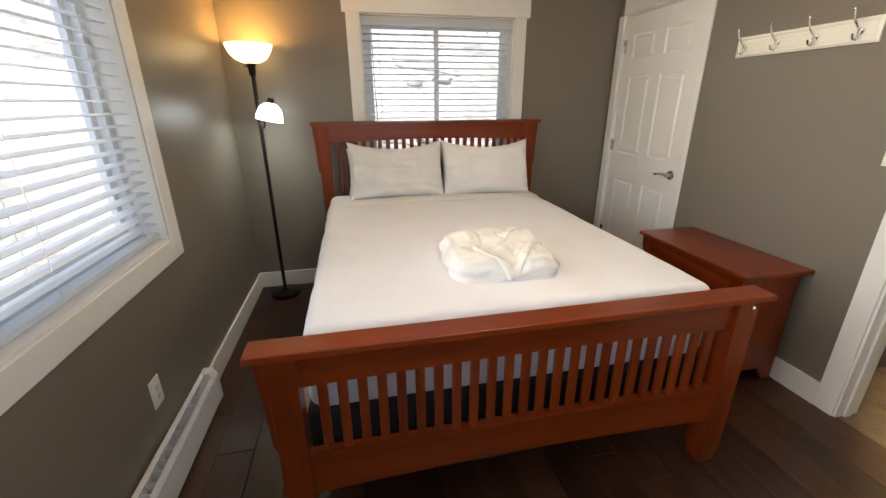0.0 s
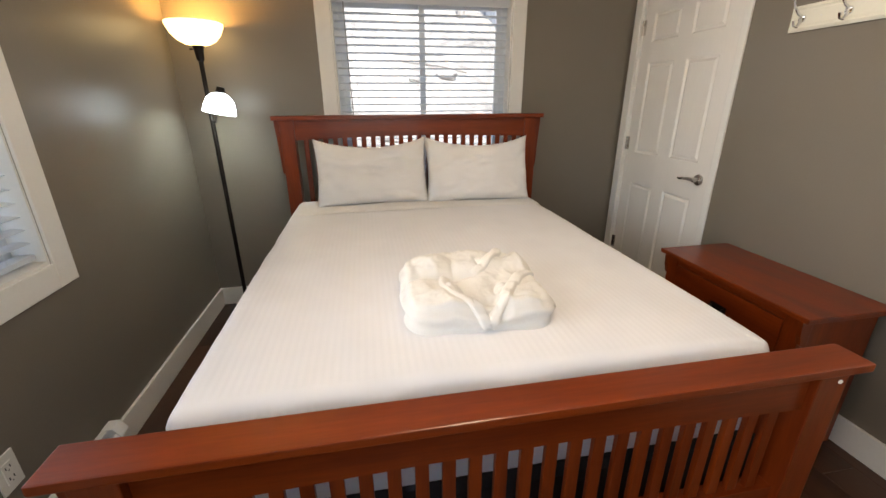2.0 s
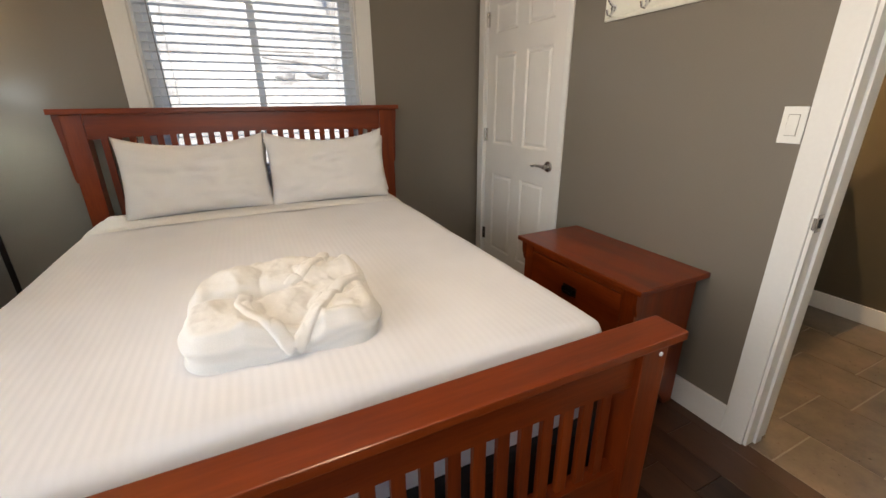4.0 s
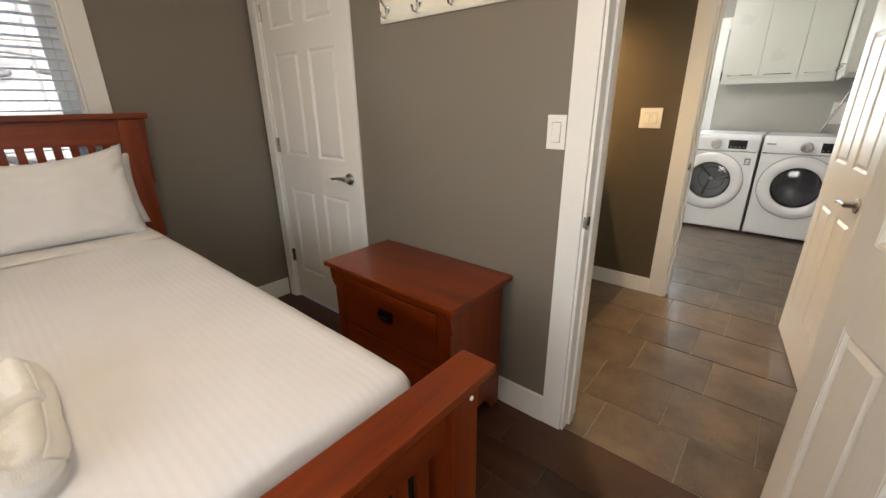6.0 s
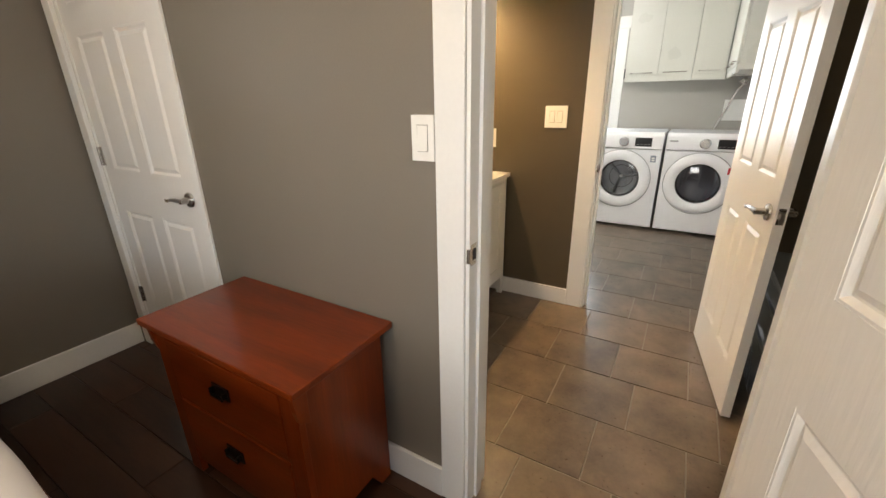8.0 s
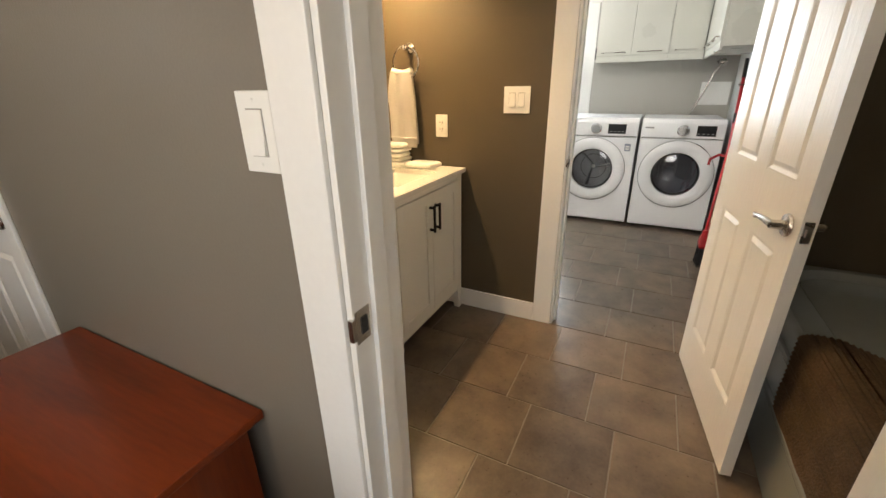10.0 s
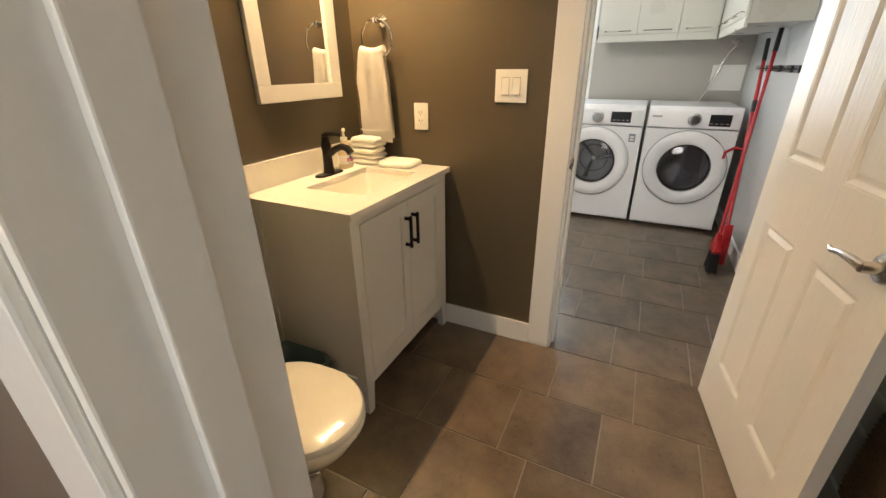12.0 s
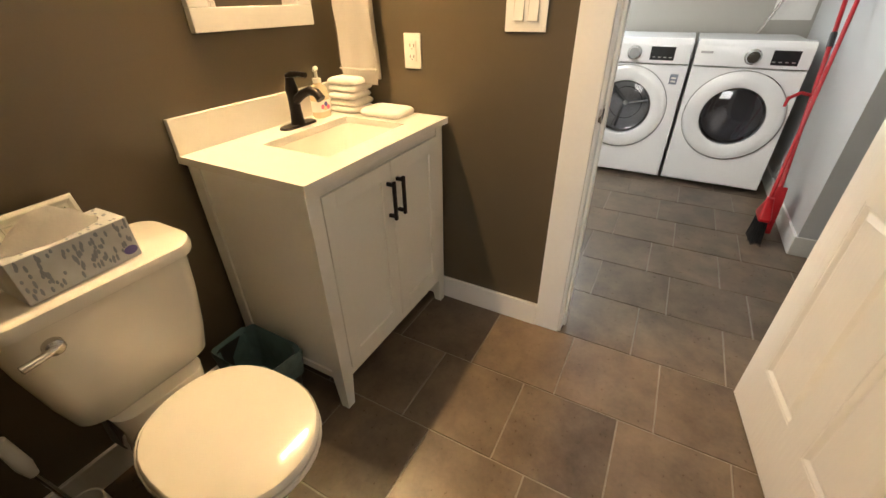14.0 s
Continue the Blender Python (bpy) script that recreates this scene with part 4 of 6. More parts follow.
def robe_skin(a, b):
    """A thick folded bundle, a and b from -1 to 1: rounded sides, a front roll, a back roll and an open neck between."""
    e = max(1e-6, (abs(a) ** 9 + abs(b) ** 9) ** (1 / 9))
    k = min(1.0, e / 0.74)
    x, y = a / e * k * 0.184, b / e * k * 0.168
    h = 0.092
    g = y - 0.018 - 0.10 * x
    h -= 0.030 * math.exp(-(g / 0.014) ** 2) * step((0.06 - x) / 0.10)
    h += 0.010 * step(g / 0.05)
    h -= 0.009 * math.exp(-((x - 0.02 - 0.35 * (y + 0.15)) / 0.035) ** 2) * step((0.02 - y) / 0.05)
    h += 0.016 * math.exp(-((x + 0.115) / 0.05) ** 2) * math.exp(-((y - 0.10) / 0.05) ** 2)
    h += 0.016 * noise.noise(Vector((x * 9, y * 9, 0.3))) - 0.011 * (1 - abs(noise.noise(Vector((x * 8 + y * 5, y * 7 - x * 5, 3.3))))) ** 6 - 0.012 * abs(noise.noise(Vector((x * 14, y * 12, 6.3))))
    h += 0.004 * noise.noise(Vector((x * 28, y * 24, 5))) + 0.0012 * noise.noise(Vector((x * 80, y * 80, 2)))
    p = Vector((x, y, h))
    if e > 0.74:
        t = (e - 0.74) / 0.26 * 2.05
        n = Vector((math.copysign(abs(a / e) ** 5, a), math.copysign(abs(b / e) ** 5, b), 0)).normalized()
        r = h / (1 - math.cos(2.05))
        w = 1 + 0.22 * noise.noise(Vector((a * 2.6, b * 2.6, 8))) + 0.17 * math.sin(t * 6.2 + 3 * noise.noise(Vector((a * 2, b * 2, 1)))) * min(1.0, t)
        p += n * (0.034 * w * math.sin(min(t, 1.75)))
        p.z = max(0.0, h - r * (1 - math.cos(t)))
    return p


ROBE = Matrix.Translation((2.880, 3.150, 0.764)) @ Matrix.Rotation(radians(-3), 4, 'Z')
rb = thing("folded_robe", (2.880, 3.165, 0.76), "folded white terry bathrobe lying on the coverlet", "bathrobe")
bm = sheet(lambda u, v: robe_skin(2 * u - 1, 2 * v - 1), 150, 150)
bmesh.ops.transform(bm, matrix=ROBE, verts=bm.verts[:])
part("cloth", bm, TERRY, rb, smooth=True)


def lapel(path, wide, lift):
    """A doubled collar band laid over the bundle along a path in its own a and b."""
    def centre(v):
        f = v * (len(path) - 1)
        k = min(int(f), len(path) - 2)
        q = f - k
        ring = [Vector((*path[max(0, min(len(path) - 1, k + d))], 0)) for d in (-1, 0, 1, 2)]
        return 0.5 * ((2 * ring[1]) + (ring[2] - ring[0]) * q + (2 * ring[0] - 5 * ring[1] + 4 * ring[2] - ring[3]) * q * q + (3 * ring[1] - ring[0] - 3 * ring[2] + ring[3]) * q ** 3)
    def fn(u, v):
        c = centre(v)
        d = (centre(min(1, v + 0.02)) - centre(max(0, v - 0.02))).normalized()
        c = c + Vector((-d.y, d.x, 0)) * wide * (u - 0.5)
        a, b = max(-0.99, min(0.99, c.x)), max(-0.97, min(0.97, c.y))
        p = robe_skin(a, b)
        du, dv = robe_skin(a + 0.02, b) - p, robe_skin(a, b + 0.02) - p
        n = du.cross(dv)
        n = n.normalized() if n.length > 1e-9 else Vector((0, 0, 1))
        return p + n * (lift * max(0.0, 1 - (2 * u - 1) ** 4) ** 0.5 - 0.001)
    bm = sheet(fn, 14, 60)
    bmesh.ops.transform(bm, matrix=ROBE, verts=bm.verts[:])
    return part("lapel", bm, TERRY, rb, smooth=True)


lapel([(0.10, -0.93), (0.26, -0.70), (0.42, -0.38), (0.60, -0.08), (0.80, 0.12)], 0.15, 0.012)
lapel([(0.04, -0.93), (-0.12, -0.76), (-0.28, -0.52), (-0.36, -0.26), (-0.34, -0.05)], 0.14, 0.011)
lapel([(0.06, 0.10), (0.24, 0.30), (0.44, 0.62), (0.56, 0.86)], 0.13, 0.012)
lapel([(0.86, -0.74), (0.90, -0.30), (0.88, 0.20), (0.84, 0.55)], 0.10, 0.004)
# Unseen fixtures added to house the bedroom and bathroom fill bulbs.
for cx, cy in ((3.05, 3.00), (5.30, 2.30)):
    cl = thing("added_ceiling_light", (cx, cy, CH), "round frosted flush ceiling light, added out of view", "ceiling light")
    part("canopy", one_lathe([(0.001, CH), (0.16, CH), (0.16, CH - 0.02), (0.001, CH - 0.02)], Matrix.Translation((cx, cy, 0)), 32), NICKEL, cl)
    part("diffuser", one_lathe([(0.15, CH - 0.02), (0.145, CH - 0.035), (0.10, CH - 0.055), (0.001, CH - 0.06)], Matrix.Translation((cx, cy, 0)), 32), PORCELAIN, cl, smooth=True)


# ---- floor lamp ----
lx, ly = 1.712, 4.70
lamp = thing("floor_lamp", (lx, ly, 0), "black torchiere floor lamp with a lit bowl and reading light", "floor lamp")
part("base", one_lathe([(0.001, 0), (0.112, 0), (0.115, 0.006), (0.112, 0.026), (0.03, 0.034), (0.016, 0.05), (0.001, 0.05)], Matrix.Translation((lx, ly, 0)), 40), IRON, lamp, smooth=True)
part("pole", one_tube([(lx, ly, 0.04), (lx, ly, 1.62)], 0.0125, 14), IRON, lamp, smooth=True)
part("socket", one_lathe([(0.012, 1.575), (0.020, 1.585), (0.024, 1.63), (0.030, 1.652), (0.034, 1.66), (0.001, 1.662)], Matrix.Translation((lx, ly, 0)), 24), IRON, lamp, smooth=True)
part("switch_knob", one_tube([(lx, ly, 1.635), (lx - 0.042, ly - 0.012, 1.638)], [0.004, 0.006], 8), IRON, lamp)
bowl = [(0.030, 1.655), (0.060, 1.661), (0.095, 1.680), (0.122, 1.711), (0.139, 1.748), (0.143, 1.766)]
GLOWB = glowing("lit_frosted_bowl", (1.0, 0.66, 0.26), 1.5)
part("shade", one_lathe(bowl + [(r - 0.004, z + 0.003) for r, z in bowl[::-1]], Matrix.Translation((lx, ly, 0)), 40, (False, False)), GLOWB, lamp, "lit frosted glass bowl shade", smooth=True)
part("reading_arm", one_tube([(lx, ly, 1.255), (lx + 0.030, ly - 0.035, 1.255), (lx + 0.040, ly - 0.045, 1.29), (lx + 0.05, ly - 0.06, 1.36), (lx + 0.085, ly - 0.105, 1.425), (lx + 0.11, ly - 0.12, 1.42)], 0.006, 8), IRON, lamp, smooth=True)
rm = Matrix.Translation((1.820, 4.58, 1.42)) @ Matrix.Rotation(radians(12), 4, 'Y') @ Matrix.Rotation(radians(180), 4, 'X')
part("reading_socket", one_lathe([(0.001, -0.024), (0.020, -0.022), (0.022, 0.0), (0.018, 0.014), (0.001, 0.015)], rm, 20), IRON, lamp, smooth=True)
rs = [(0.018, 0.008), (0.044, 0.018), (0.068, 0.044), (0.081, 0.084), (0.084, 0.118)]
part("reading_shade", one_lathe(rs + [(r - 0.003, z) for r, z in rs[::-1]], rm, 32, (False, False)), glowing("lit_cool_shade", (0.86, 0.96, 1.0), 3.2), lamp, "lit white glass reading shade", smooth=True)
part("cord", one_tube([(lx + 0.10, ly + 0.02, 0.012), (lx + 0.18, ly + 0.06, 0.005), (lx + 0.26, ly + 0.08, 0.005), (lx + 0.34, ly + 0.15, 0.005)], 0.0035, 6), BLACK, lamp)


# ---- nightstand ----
ns = thing("nightstand", (4.26, 3.37, 0), "cherry-stained mission nightstand with two drawers", "nightstand")
NX0, NX1, NY0, NY1, NZ = 4.056, XR - 0.003, 3.002, 3.756, 0.643
BX0, BX1, BY0, BY1 = 4.086, 4.430, 3.037, 3.720
part("top", one_box(NX0, NX1, NY0, NY1, NZ - 0.022, NZ, 0.004), CHY, ns)
zt = NZ - 0.022
# side panels with an arched cut at the floor
for y0, y1 in ((BY0, BY0 + 0.02), (BY1 - 0.02, BY1)):
    ol = [(BX0 + 0.02, zt), (BX0 + 0.02, 0.0), (BX0 + 0.06, 0.0)] + [(BX0 + 0.06 + (BX1 - BX0 - 0.11) * k / 10, 0.075 * min(1, math.sin(math.pi * k / 10) * 1.7)) for k in range(1, 10)] + [(BX1 - 0.05, 0.0), (BX1, 0.0), (BX1, zt)]
    bm = bmesh.new()
    prism(bm, ol, y0, y1, 'y')
    part("side_panel", bm, CHZ, ns)
for y0, y1 in ((BY0 - 0.002, BY0 + 0.062), (BY1 - 0.062, BY1 + 0.002)):
    part("front_stile", one_box(BX0 - 0.002, BX0 + 0.02, y0, y1, 0.0, zt, 0.002), CHZ, ns)
for za, zb in ((zt - 0.035, zt), (0.345, 0.362), (0.070, 0.115)):
    part("front_rail", one_box(BX0, BX0 + 0.02, BY0 + 0.062, BY1 - 0.062, za, zb, 0.001), CHY, ns)
part("back_panel", one_box(BX1 - 0.008, BX1 - 0.001, BY0 + 0.02, BY1 - 0.02, 0.06, zt), CHZ, ns)
for za, zb in ((0.365, zt - 0.038), (0.118, 0.342)):
    dr = part("drawer_front", one_box(BX0 - 0.004, BX0 + 0.016, BY0 + 0.065, BY1 - 0.065, za, zb, 0.003), CHY, ns)
    yc, zc = (BY0 + BY1) / 2, (za + zb) / 2 + 0.01
    bm = bmesh.new()
    box(bm, BX0 - 0.008, BX0 - 0.004, yc - 0.042, yc + 0.042, zc - 0.022, zc + 0.022, 0.001)
    box(bm, BX0 - 0.024, BX0 - 0.016, yc - 0.030, yc + 0.030, zc - 0.016, zc - 0.004, 0.003)
    box(bm, BX0 - 0.022, BX0 - 0.006, yc - 0.036, yc - 0.028, zc - 0.008, zc + 0.012, 0.002)
    box(bm, BX0 - 0.022, BX0 - 0.006, yc + 0.028, yc + 0.036, zc - 0.008, zc + 0.012, 0.002)
    part("drawer_pull", bm, IRON, dr, "black mission drawer pull")
for y in (BY0 - 0.004, BY1 + 0.004):
    bm = bmesh.new()
    prism(bm, [(BX0 + 0.03, zt), (BX0 - 0.018, zt), (BX0 - 0.012, zt - 0.06), (BX0 - 0.002, zt - 0.10), (BX0 + 0.03, zt - 0.12)], y - 0.009, y + 0.009, 'y', 0.002)
    part("corbel", bm, CHZ, ns)


# ---- coat hook rail ----
hr = thing("coat_hook_rail", (XR, 3.38, 1.685), "cream wooden rail with four chrome coat hooks", "coat rack")
RY0, RY1, RZ0, RZ1 = 3.045, 3.712, 1.636, 1.736
bm = bmesh.new()
def rr(o, x):
    return [Vector((x, y, z)) for y, z in ((RY0 + o, RZ0 + o), (RY1 - o, RZ0 + o), (RY1 - o, RZ1 - o), (RY0 + o, RZ1 - o))]
loft(bm, [rr(0, XR), rr(0, XR - 0.010), rr(0.012, XR - 0.016), rr(0.016, XR - 0.013), rr(0.022, XR - 0.013), rr(0.024, XR - 0.015)])
part("board", bm, mat("cream_paint", (0.79, 0.77, 0.66), 0.4, grain=70, vary=0.03), hr)
for k in range(4):
    y = RY1 - 0.055 - k * 0.180
    bm = bmesh.new()
    lathe(bm, [(0.001, 0), (0.016, 0.0), (0.014, 0.006), (0.001, 0.008)], Matrix.Translation((XR - 0.014, y, 1.682)) @ Matrix.Rotation(radians(-90), 4, 'Y'), 16)
    tube(bm, [(XR - 0.018, y, 1.690), (XR - 0.040, y, 1.700), (XR - 0.062, y, 1.722), (XR - 0.078, y, 1.760)], [0.006, 0.005, 0.0045, 0.0055], 8)
    tube(bm, [(XR - 0.018, y, 1.690), (XR - 0.022, y, 1.668), (XR - 0.034, y, 1.652), (XR - 0.050, y, 1.655), (XR - 0.056, y, 1.674)], [0.006, 0.006, 0.0055, 0.005, 0.006], 8)
    lathe(bm, [(0.001, -0.006), (0.006, -0.003), (0.007, 0.0), (0.006, 0.004), (0.001, 0.006)], Matrix.Translation((XR - 0.079, y, 1.764)), 10)
    part("hook", bm, CHROME, hr, "chrome double coat hook", smooth=True)
for y in (3.30, 3.58):
    part("screw_plug", one_lathe([(0.001, 0), (0.006, 0), (0.001, 0.002)], Matrix.Translation((XR - 0.014, y, 1.684)) @ Matrix.Rotation(radians(-90), 4, 'Y'), 10), WHITE, hr)


# ---- switches and sockets ----
# Darker plate round each rocker; the gap's shade is put into its colour.
GAP = mat("shadow_gap_plastic", (0.30, 0.28, 0.24), 0.6)


def plate_x(name, x, s, yc, zc, w, h, kind_, label):
    """A cover plate on a wall across x; s is the way it faces."""
    t = thing(name, (x, yc, zc), label, "light switch" if kind_ != "socket" else "wall outlet")
    def b(d0, d1, y0, y1, z0, z1, bev=0.0):
        a, c = sorted((x + s * d0, x + s * d1))
        return one_box(a, c, y0, y1, z0, z1, bev)
    pl = part("cover_plate", b(0.0, 0.006, yc - w / 2, yc + w / 2, zc - h / 2, zc + h / 2, 0.002), PLATE, t)
    if kind_ == "socket":
        part("outlet_face", b(0.004, 0.009, yc - 0.0165, yc + 0.0165, zc - 0.034, zc + 0.034, 0.002), PLATE, t)
        for dz in (-0.018, 0.018):
            part("socket_slot", b(0.0085, 0.0095, yc - 0.009, yc - 0.006, zc + dz - 0.004, zc + dz + 0.006), SLOT, t)
            part("socket_slot", b(0.0085, 0.0095, yc + 0.006, yc + 0.009, zc + dz - 0.004, zc + dz + 0.006), SLOT, t)
            part("socket_slot", b(0.0085, 0.0095, yc - 0.002, yc + 0.002, zc + dz - 0.011, zc + dz - 0.008), SLOT, t)
    else:
        gang = 2 if kind_ == "double" else 1
        for g in range(gang):
            y = yc + (g - (gang - 1) / 2) * 0.046
            part("rocker_gap", b(0.0045, 0.0063, y - 0.0165, y + 0.0165, zc - 0.0335, zc + 0.0335), GAP, t)
            bm = bmesh.new()
            prism(bm, [(x + s * 0.0066, zc - 0.0315), (x + s * 0.012, zc - 0.0315), (x + s * 0.0085, zc), (x + s * 0.0075, zc + 0.0315), (x + s * 0.0066, zc + 0.0315)], y - 0.0148, y + 0.0148, 'y')
            part("rocker", bm, PLATE, t)
    for dz in (-h / 2 + 0.012, h / 2 - 0.012):
        part("screw", one_lathe([(0.0005, 0), (0.003, 0), (0.0005, 0.001)], Matrix.Translation((x + s * 0.006, yc, zc + dz)) @ Matrix.Rotation(radians(90 * s), 4, 'Y'), 8), PLATE, t)
    return t


plate_x("light_switch", XR, -1, 2.862, 1.213, 0.068, 0.114, "single", "white rocker light switch beside the door casing")
plate_x("light_switch", XB1, -1, 2.979, 1.205, 0.132, 0.125, "double", "white double rocker light switch on the bathroom wall")
plate_x("wall_outlet", XB1, -1, 3.395, 1.073, 0.070, 0.117, "socket", "white wall outlet above the vanity")
plate_x("wall_outlet", XL, 1, 3.112, 0.362, 0.072, 0.117, "socket", "white wall outlet above the baseboard heater")


# ---- baseboard heater ----
ht = thing("baseboard_heater", (XL, 2.60, 0), "long white electric baseboard heater", "heater")
bm = bmesh.new()
prism(bm, [(XL + BT, 0.015), (XL + BT + 0.060, 0.015), (XL + BT + 0.060, 0.145), (XL + BT + 0.050, 0.165), (XL + BT + 0.046, 0.165), (XL + BT + 0.052, 0.143), (XL + BT + 0.052, 0.022), (XL + BT, 0.022)], 1.75, 3.45, 'y')
part("front_cover", bm, HEATER, ht)
part("back_plate", one_box(XL + BT, XL + BT + 0.006, 1.75, 3.45, 0.022, 0.185, 0.001), HEATER, ht)
part("top_lip", one_box(XL + BT + 0.006, XL + BT + 0.022, 1.75, 3.45, 0.180, 0.185, 0.001), HEATER, ht)
for y0, y1 in ((1.70, 1.75), (3.45, 3.505)):
    bm = bmesh.new()
    prism(bm, [(XL + BT, 0.012), (XL + BT + 0.063, 0.012), (XL + BT + 0.063, 0.148), (XL + BT + 0.040, 0.188), (XL + BT, 0.188)], y0, y1, 'y', 0.003)
    part("end_cap", bm, HEATER, ht)
part("element", one_tube([(XL + BT + 0.030, 1.76, 0.085), (XL + BT + 0.030, 3.44, 0.085)], 0.010, 8), DRUM, ht)
for k in range(34):
    y = 1.78 + k * 0.049
    part("fin", one_box(XL + BT + 0.010, XL + BT + 0.048, y, y + 0.003, 0.055, 0.172), HEATER, ht)


# ---- bathroom ----
van = thing("vanity", (5.72, 3.50, 0), "white shaker vanity cabinet with two doors on tapered legs", "vanity")
VX0, VX1, VY0, VY1 = 5.348, 6.060, 3.267, 3.732
for x0, x1 in ((VX0, VX0 + 0.048), (VX1 - 0.048, VX1)):
    for y0, y1 in ((VY0, VY0 + 0.048), (VY1 - 0.048, VY1)):
        bm = bmesh.new()
        loft(bm, [[(x0 + (0.0 if x0 == VX0 else 0.016), y0 + (0 if y0 == VY0 else 0.016), 0), (x1 - (0.016 if x0 == VX0 else 0), y0 + (0 if y0 == VY0 else 0.016), 0), (x1 - (0.016 if x0 == VX0 else 0), y1 - (0.016 if y0 == VY0 else 0), 0), (x0 + (0.0 if x0 == VX0 else 0.016), y1 - (0.016 if y0 == VY0 else 0), 0)],
                  [(x0, y0, 0.145), (x1, y0, 0.145), (x1, y1, 0.145), (x0, y1, 0.145)], [(x0, y0, 0.832), (x1, y0, 0.832), (x1, y1, 0.832), (x0, y1, 0.832)]])
        part("leg", bm, CABW, van)
for x0, x1 in ((VX0 + 0.006, VX0 + 0.016), (VX1 - 0.016, VX1 - 0.006)):
    part("side_panel", one_box(x0, x1, VY0 + 0.048, VY1 - 0.048, 0.150, 0.830), CABW, van)
for x0, x1 in ((VX0, VX0 + 0.020), (VX1 - 0.020, VX1)):
    part("side_rail", one_box(x0, x1, VY0 + 0.048, VY1 - 0.048, 0.135, 0.165, 0.002), CABW, van)
part("bottom_rail", one_box(VX0 + 0.048, VX1 - 0.048, VY0 + 0.002, VY0 + 0.022, 0.128, 0.160, 0.002), CABW, van)
part("top_rail", one_box(VX0 + 0.048, VX1 - 0.048, VY0 + 0.002, VY0 + 0.022, 0.800, 0.832, 0.001), CABW, van)
part("back_panel", one_box(VX0 + 0.016, VX1 - 0.016, VY1 - 0.012, VY1 - 0.004, 0.150, 0.830), CABW, van)
part("floor_panel", one_box(VX0 + 0.016, VX1 - 0.016, VY0 + 0.022, VY1 - 0.012, 0.142, 0.155), CABW, van)


def shaker(x0, x1, y, z0, z1, parent, hx, hname, material, fr=0.052):
    """A shaker door facing low y."""
    bm = bmesh.new()
    box(bm, x0, x0 + fr, y, y + 0.018, z0, z1, 0.0015)
    box(bm, x1 - fr, x1, y, y + 0.018, z0, z1, 0.0015)
    box(bm, x0 + fr, x1 - fr, y, y + 0.018, z0, z0 + fr, 0.0015)
    box(bm, x0 + fr, x1 - fr, y, y + 0.018, z1 - fr, z1, 0.0015)
    d = part("door", bm, material, parent)
    part("panel", one_box(x0 + fr, x1 - fr, y + 0.007, y + 0.014, z0 + fr, z1 - fr), material, d)
    bm = bmesh.new()
    box(bm, hx - 0.006, hx + 0.006, y - 0.032, y - 0.022, 0.606, 0.742, 0.002)
    box(bm, hx - 0.005, hx + 0.005, y - 0.024, y, 0.612, 0.624, 0.001)
    box(bm, hx - 0.005, hx + 0.005, y - 0.024, y, 0.724, 0.736, 0.001)
    part("handle", bm, IRON, d, hname)


shaker(VX0 + 0.050, 5.709, VY0 - 0.002, 0.163, 0.797, van, 5.684, "black bar handle", CABW)
shaker(5.712, VX1 - 0.050, VY0 - 0.002, 0.163, 0.797, van, 5.738, "black bar handle", CABW)
# countertop with an undermounted basin
ct = thing("countertop", (5.72, 3.49, 0.834), "white quartz vanity top with rectangular sink and backsplash", "countertop")
TX0, TX1, TY0, TY1, TZ0, TZ1 = 5.334, 6.075, 3.248, 3.748, 0.834, 0.857
KX0, KX1, KY0, KY1 = 5.520, 5.915, 3.338, 3.606
bm = bmesh.new()
box(bm, TX0, KX0, TY0, TY1, TZ0, TZ1)
box(bm, KX1, TX1, TY0, TY1, TZ0, TZ1)
box(bm, KX0, KX1, TY0, KY0, TZ0, TZ1)
box(bm, KX0, KX1, KY1, TY1, TZ0, TZ1)
bmesh.ops.remove_doubles(bm, verts=bm.verts[:], dist=0.0001)
part("slab", bm, STONE, ct)
part("backsplash", one_box(TX0, TX1 - 0.002, TY1 - 0.018, TY1 - 0.001, TZ1, 0.960, 0.002), STONE, ct)
bm = bmesh.new()
cx, cy, hx, hy = (KX0 + KX1) / 2, (KY0 + KY1) / 2, (KX1 - KX0) / 2, (KY1 - KY0) / 2
loft(bm, [rounded(cx, cy, hx + 0.012, hy + 0.012, 0.03, TZ0 - 0.001), rounded(cx, cy, hx - 0.001, hy - 0.001, 0.02, TZ0 - 0.001), rounded(cx, cy, hx - 0.012, hy - 0.010, 0.022, TZ0 - 0.03), rounded(cx, cy + 0.01, hx - 0.05, hy - 0.045, 0.03, TZ0 - 0.105), rounded(cx, cy + 0.02, hx - 0.10, hy - 0.08, 0.03, TZ0 - 0.122), rounded(cx, cy + 0.03, 0.022, 0.022, 0.02, TZ0 - 0.126)], (False, True))
bas = part("basin", bm, PORCELAIN, ct, "white glazed rectangular sink basin", smooth=True)
part("drain", one_lathe([(0.001, 0.004), (0.020, 0.003), (0.022, 0.0)], Matrix.Translation((cx, cy + 0.03, TZ0 - 0.126)), 20, (True, False)), IRON, bas)

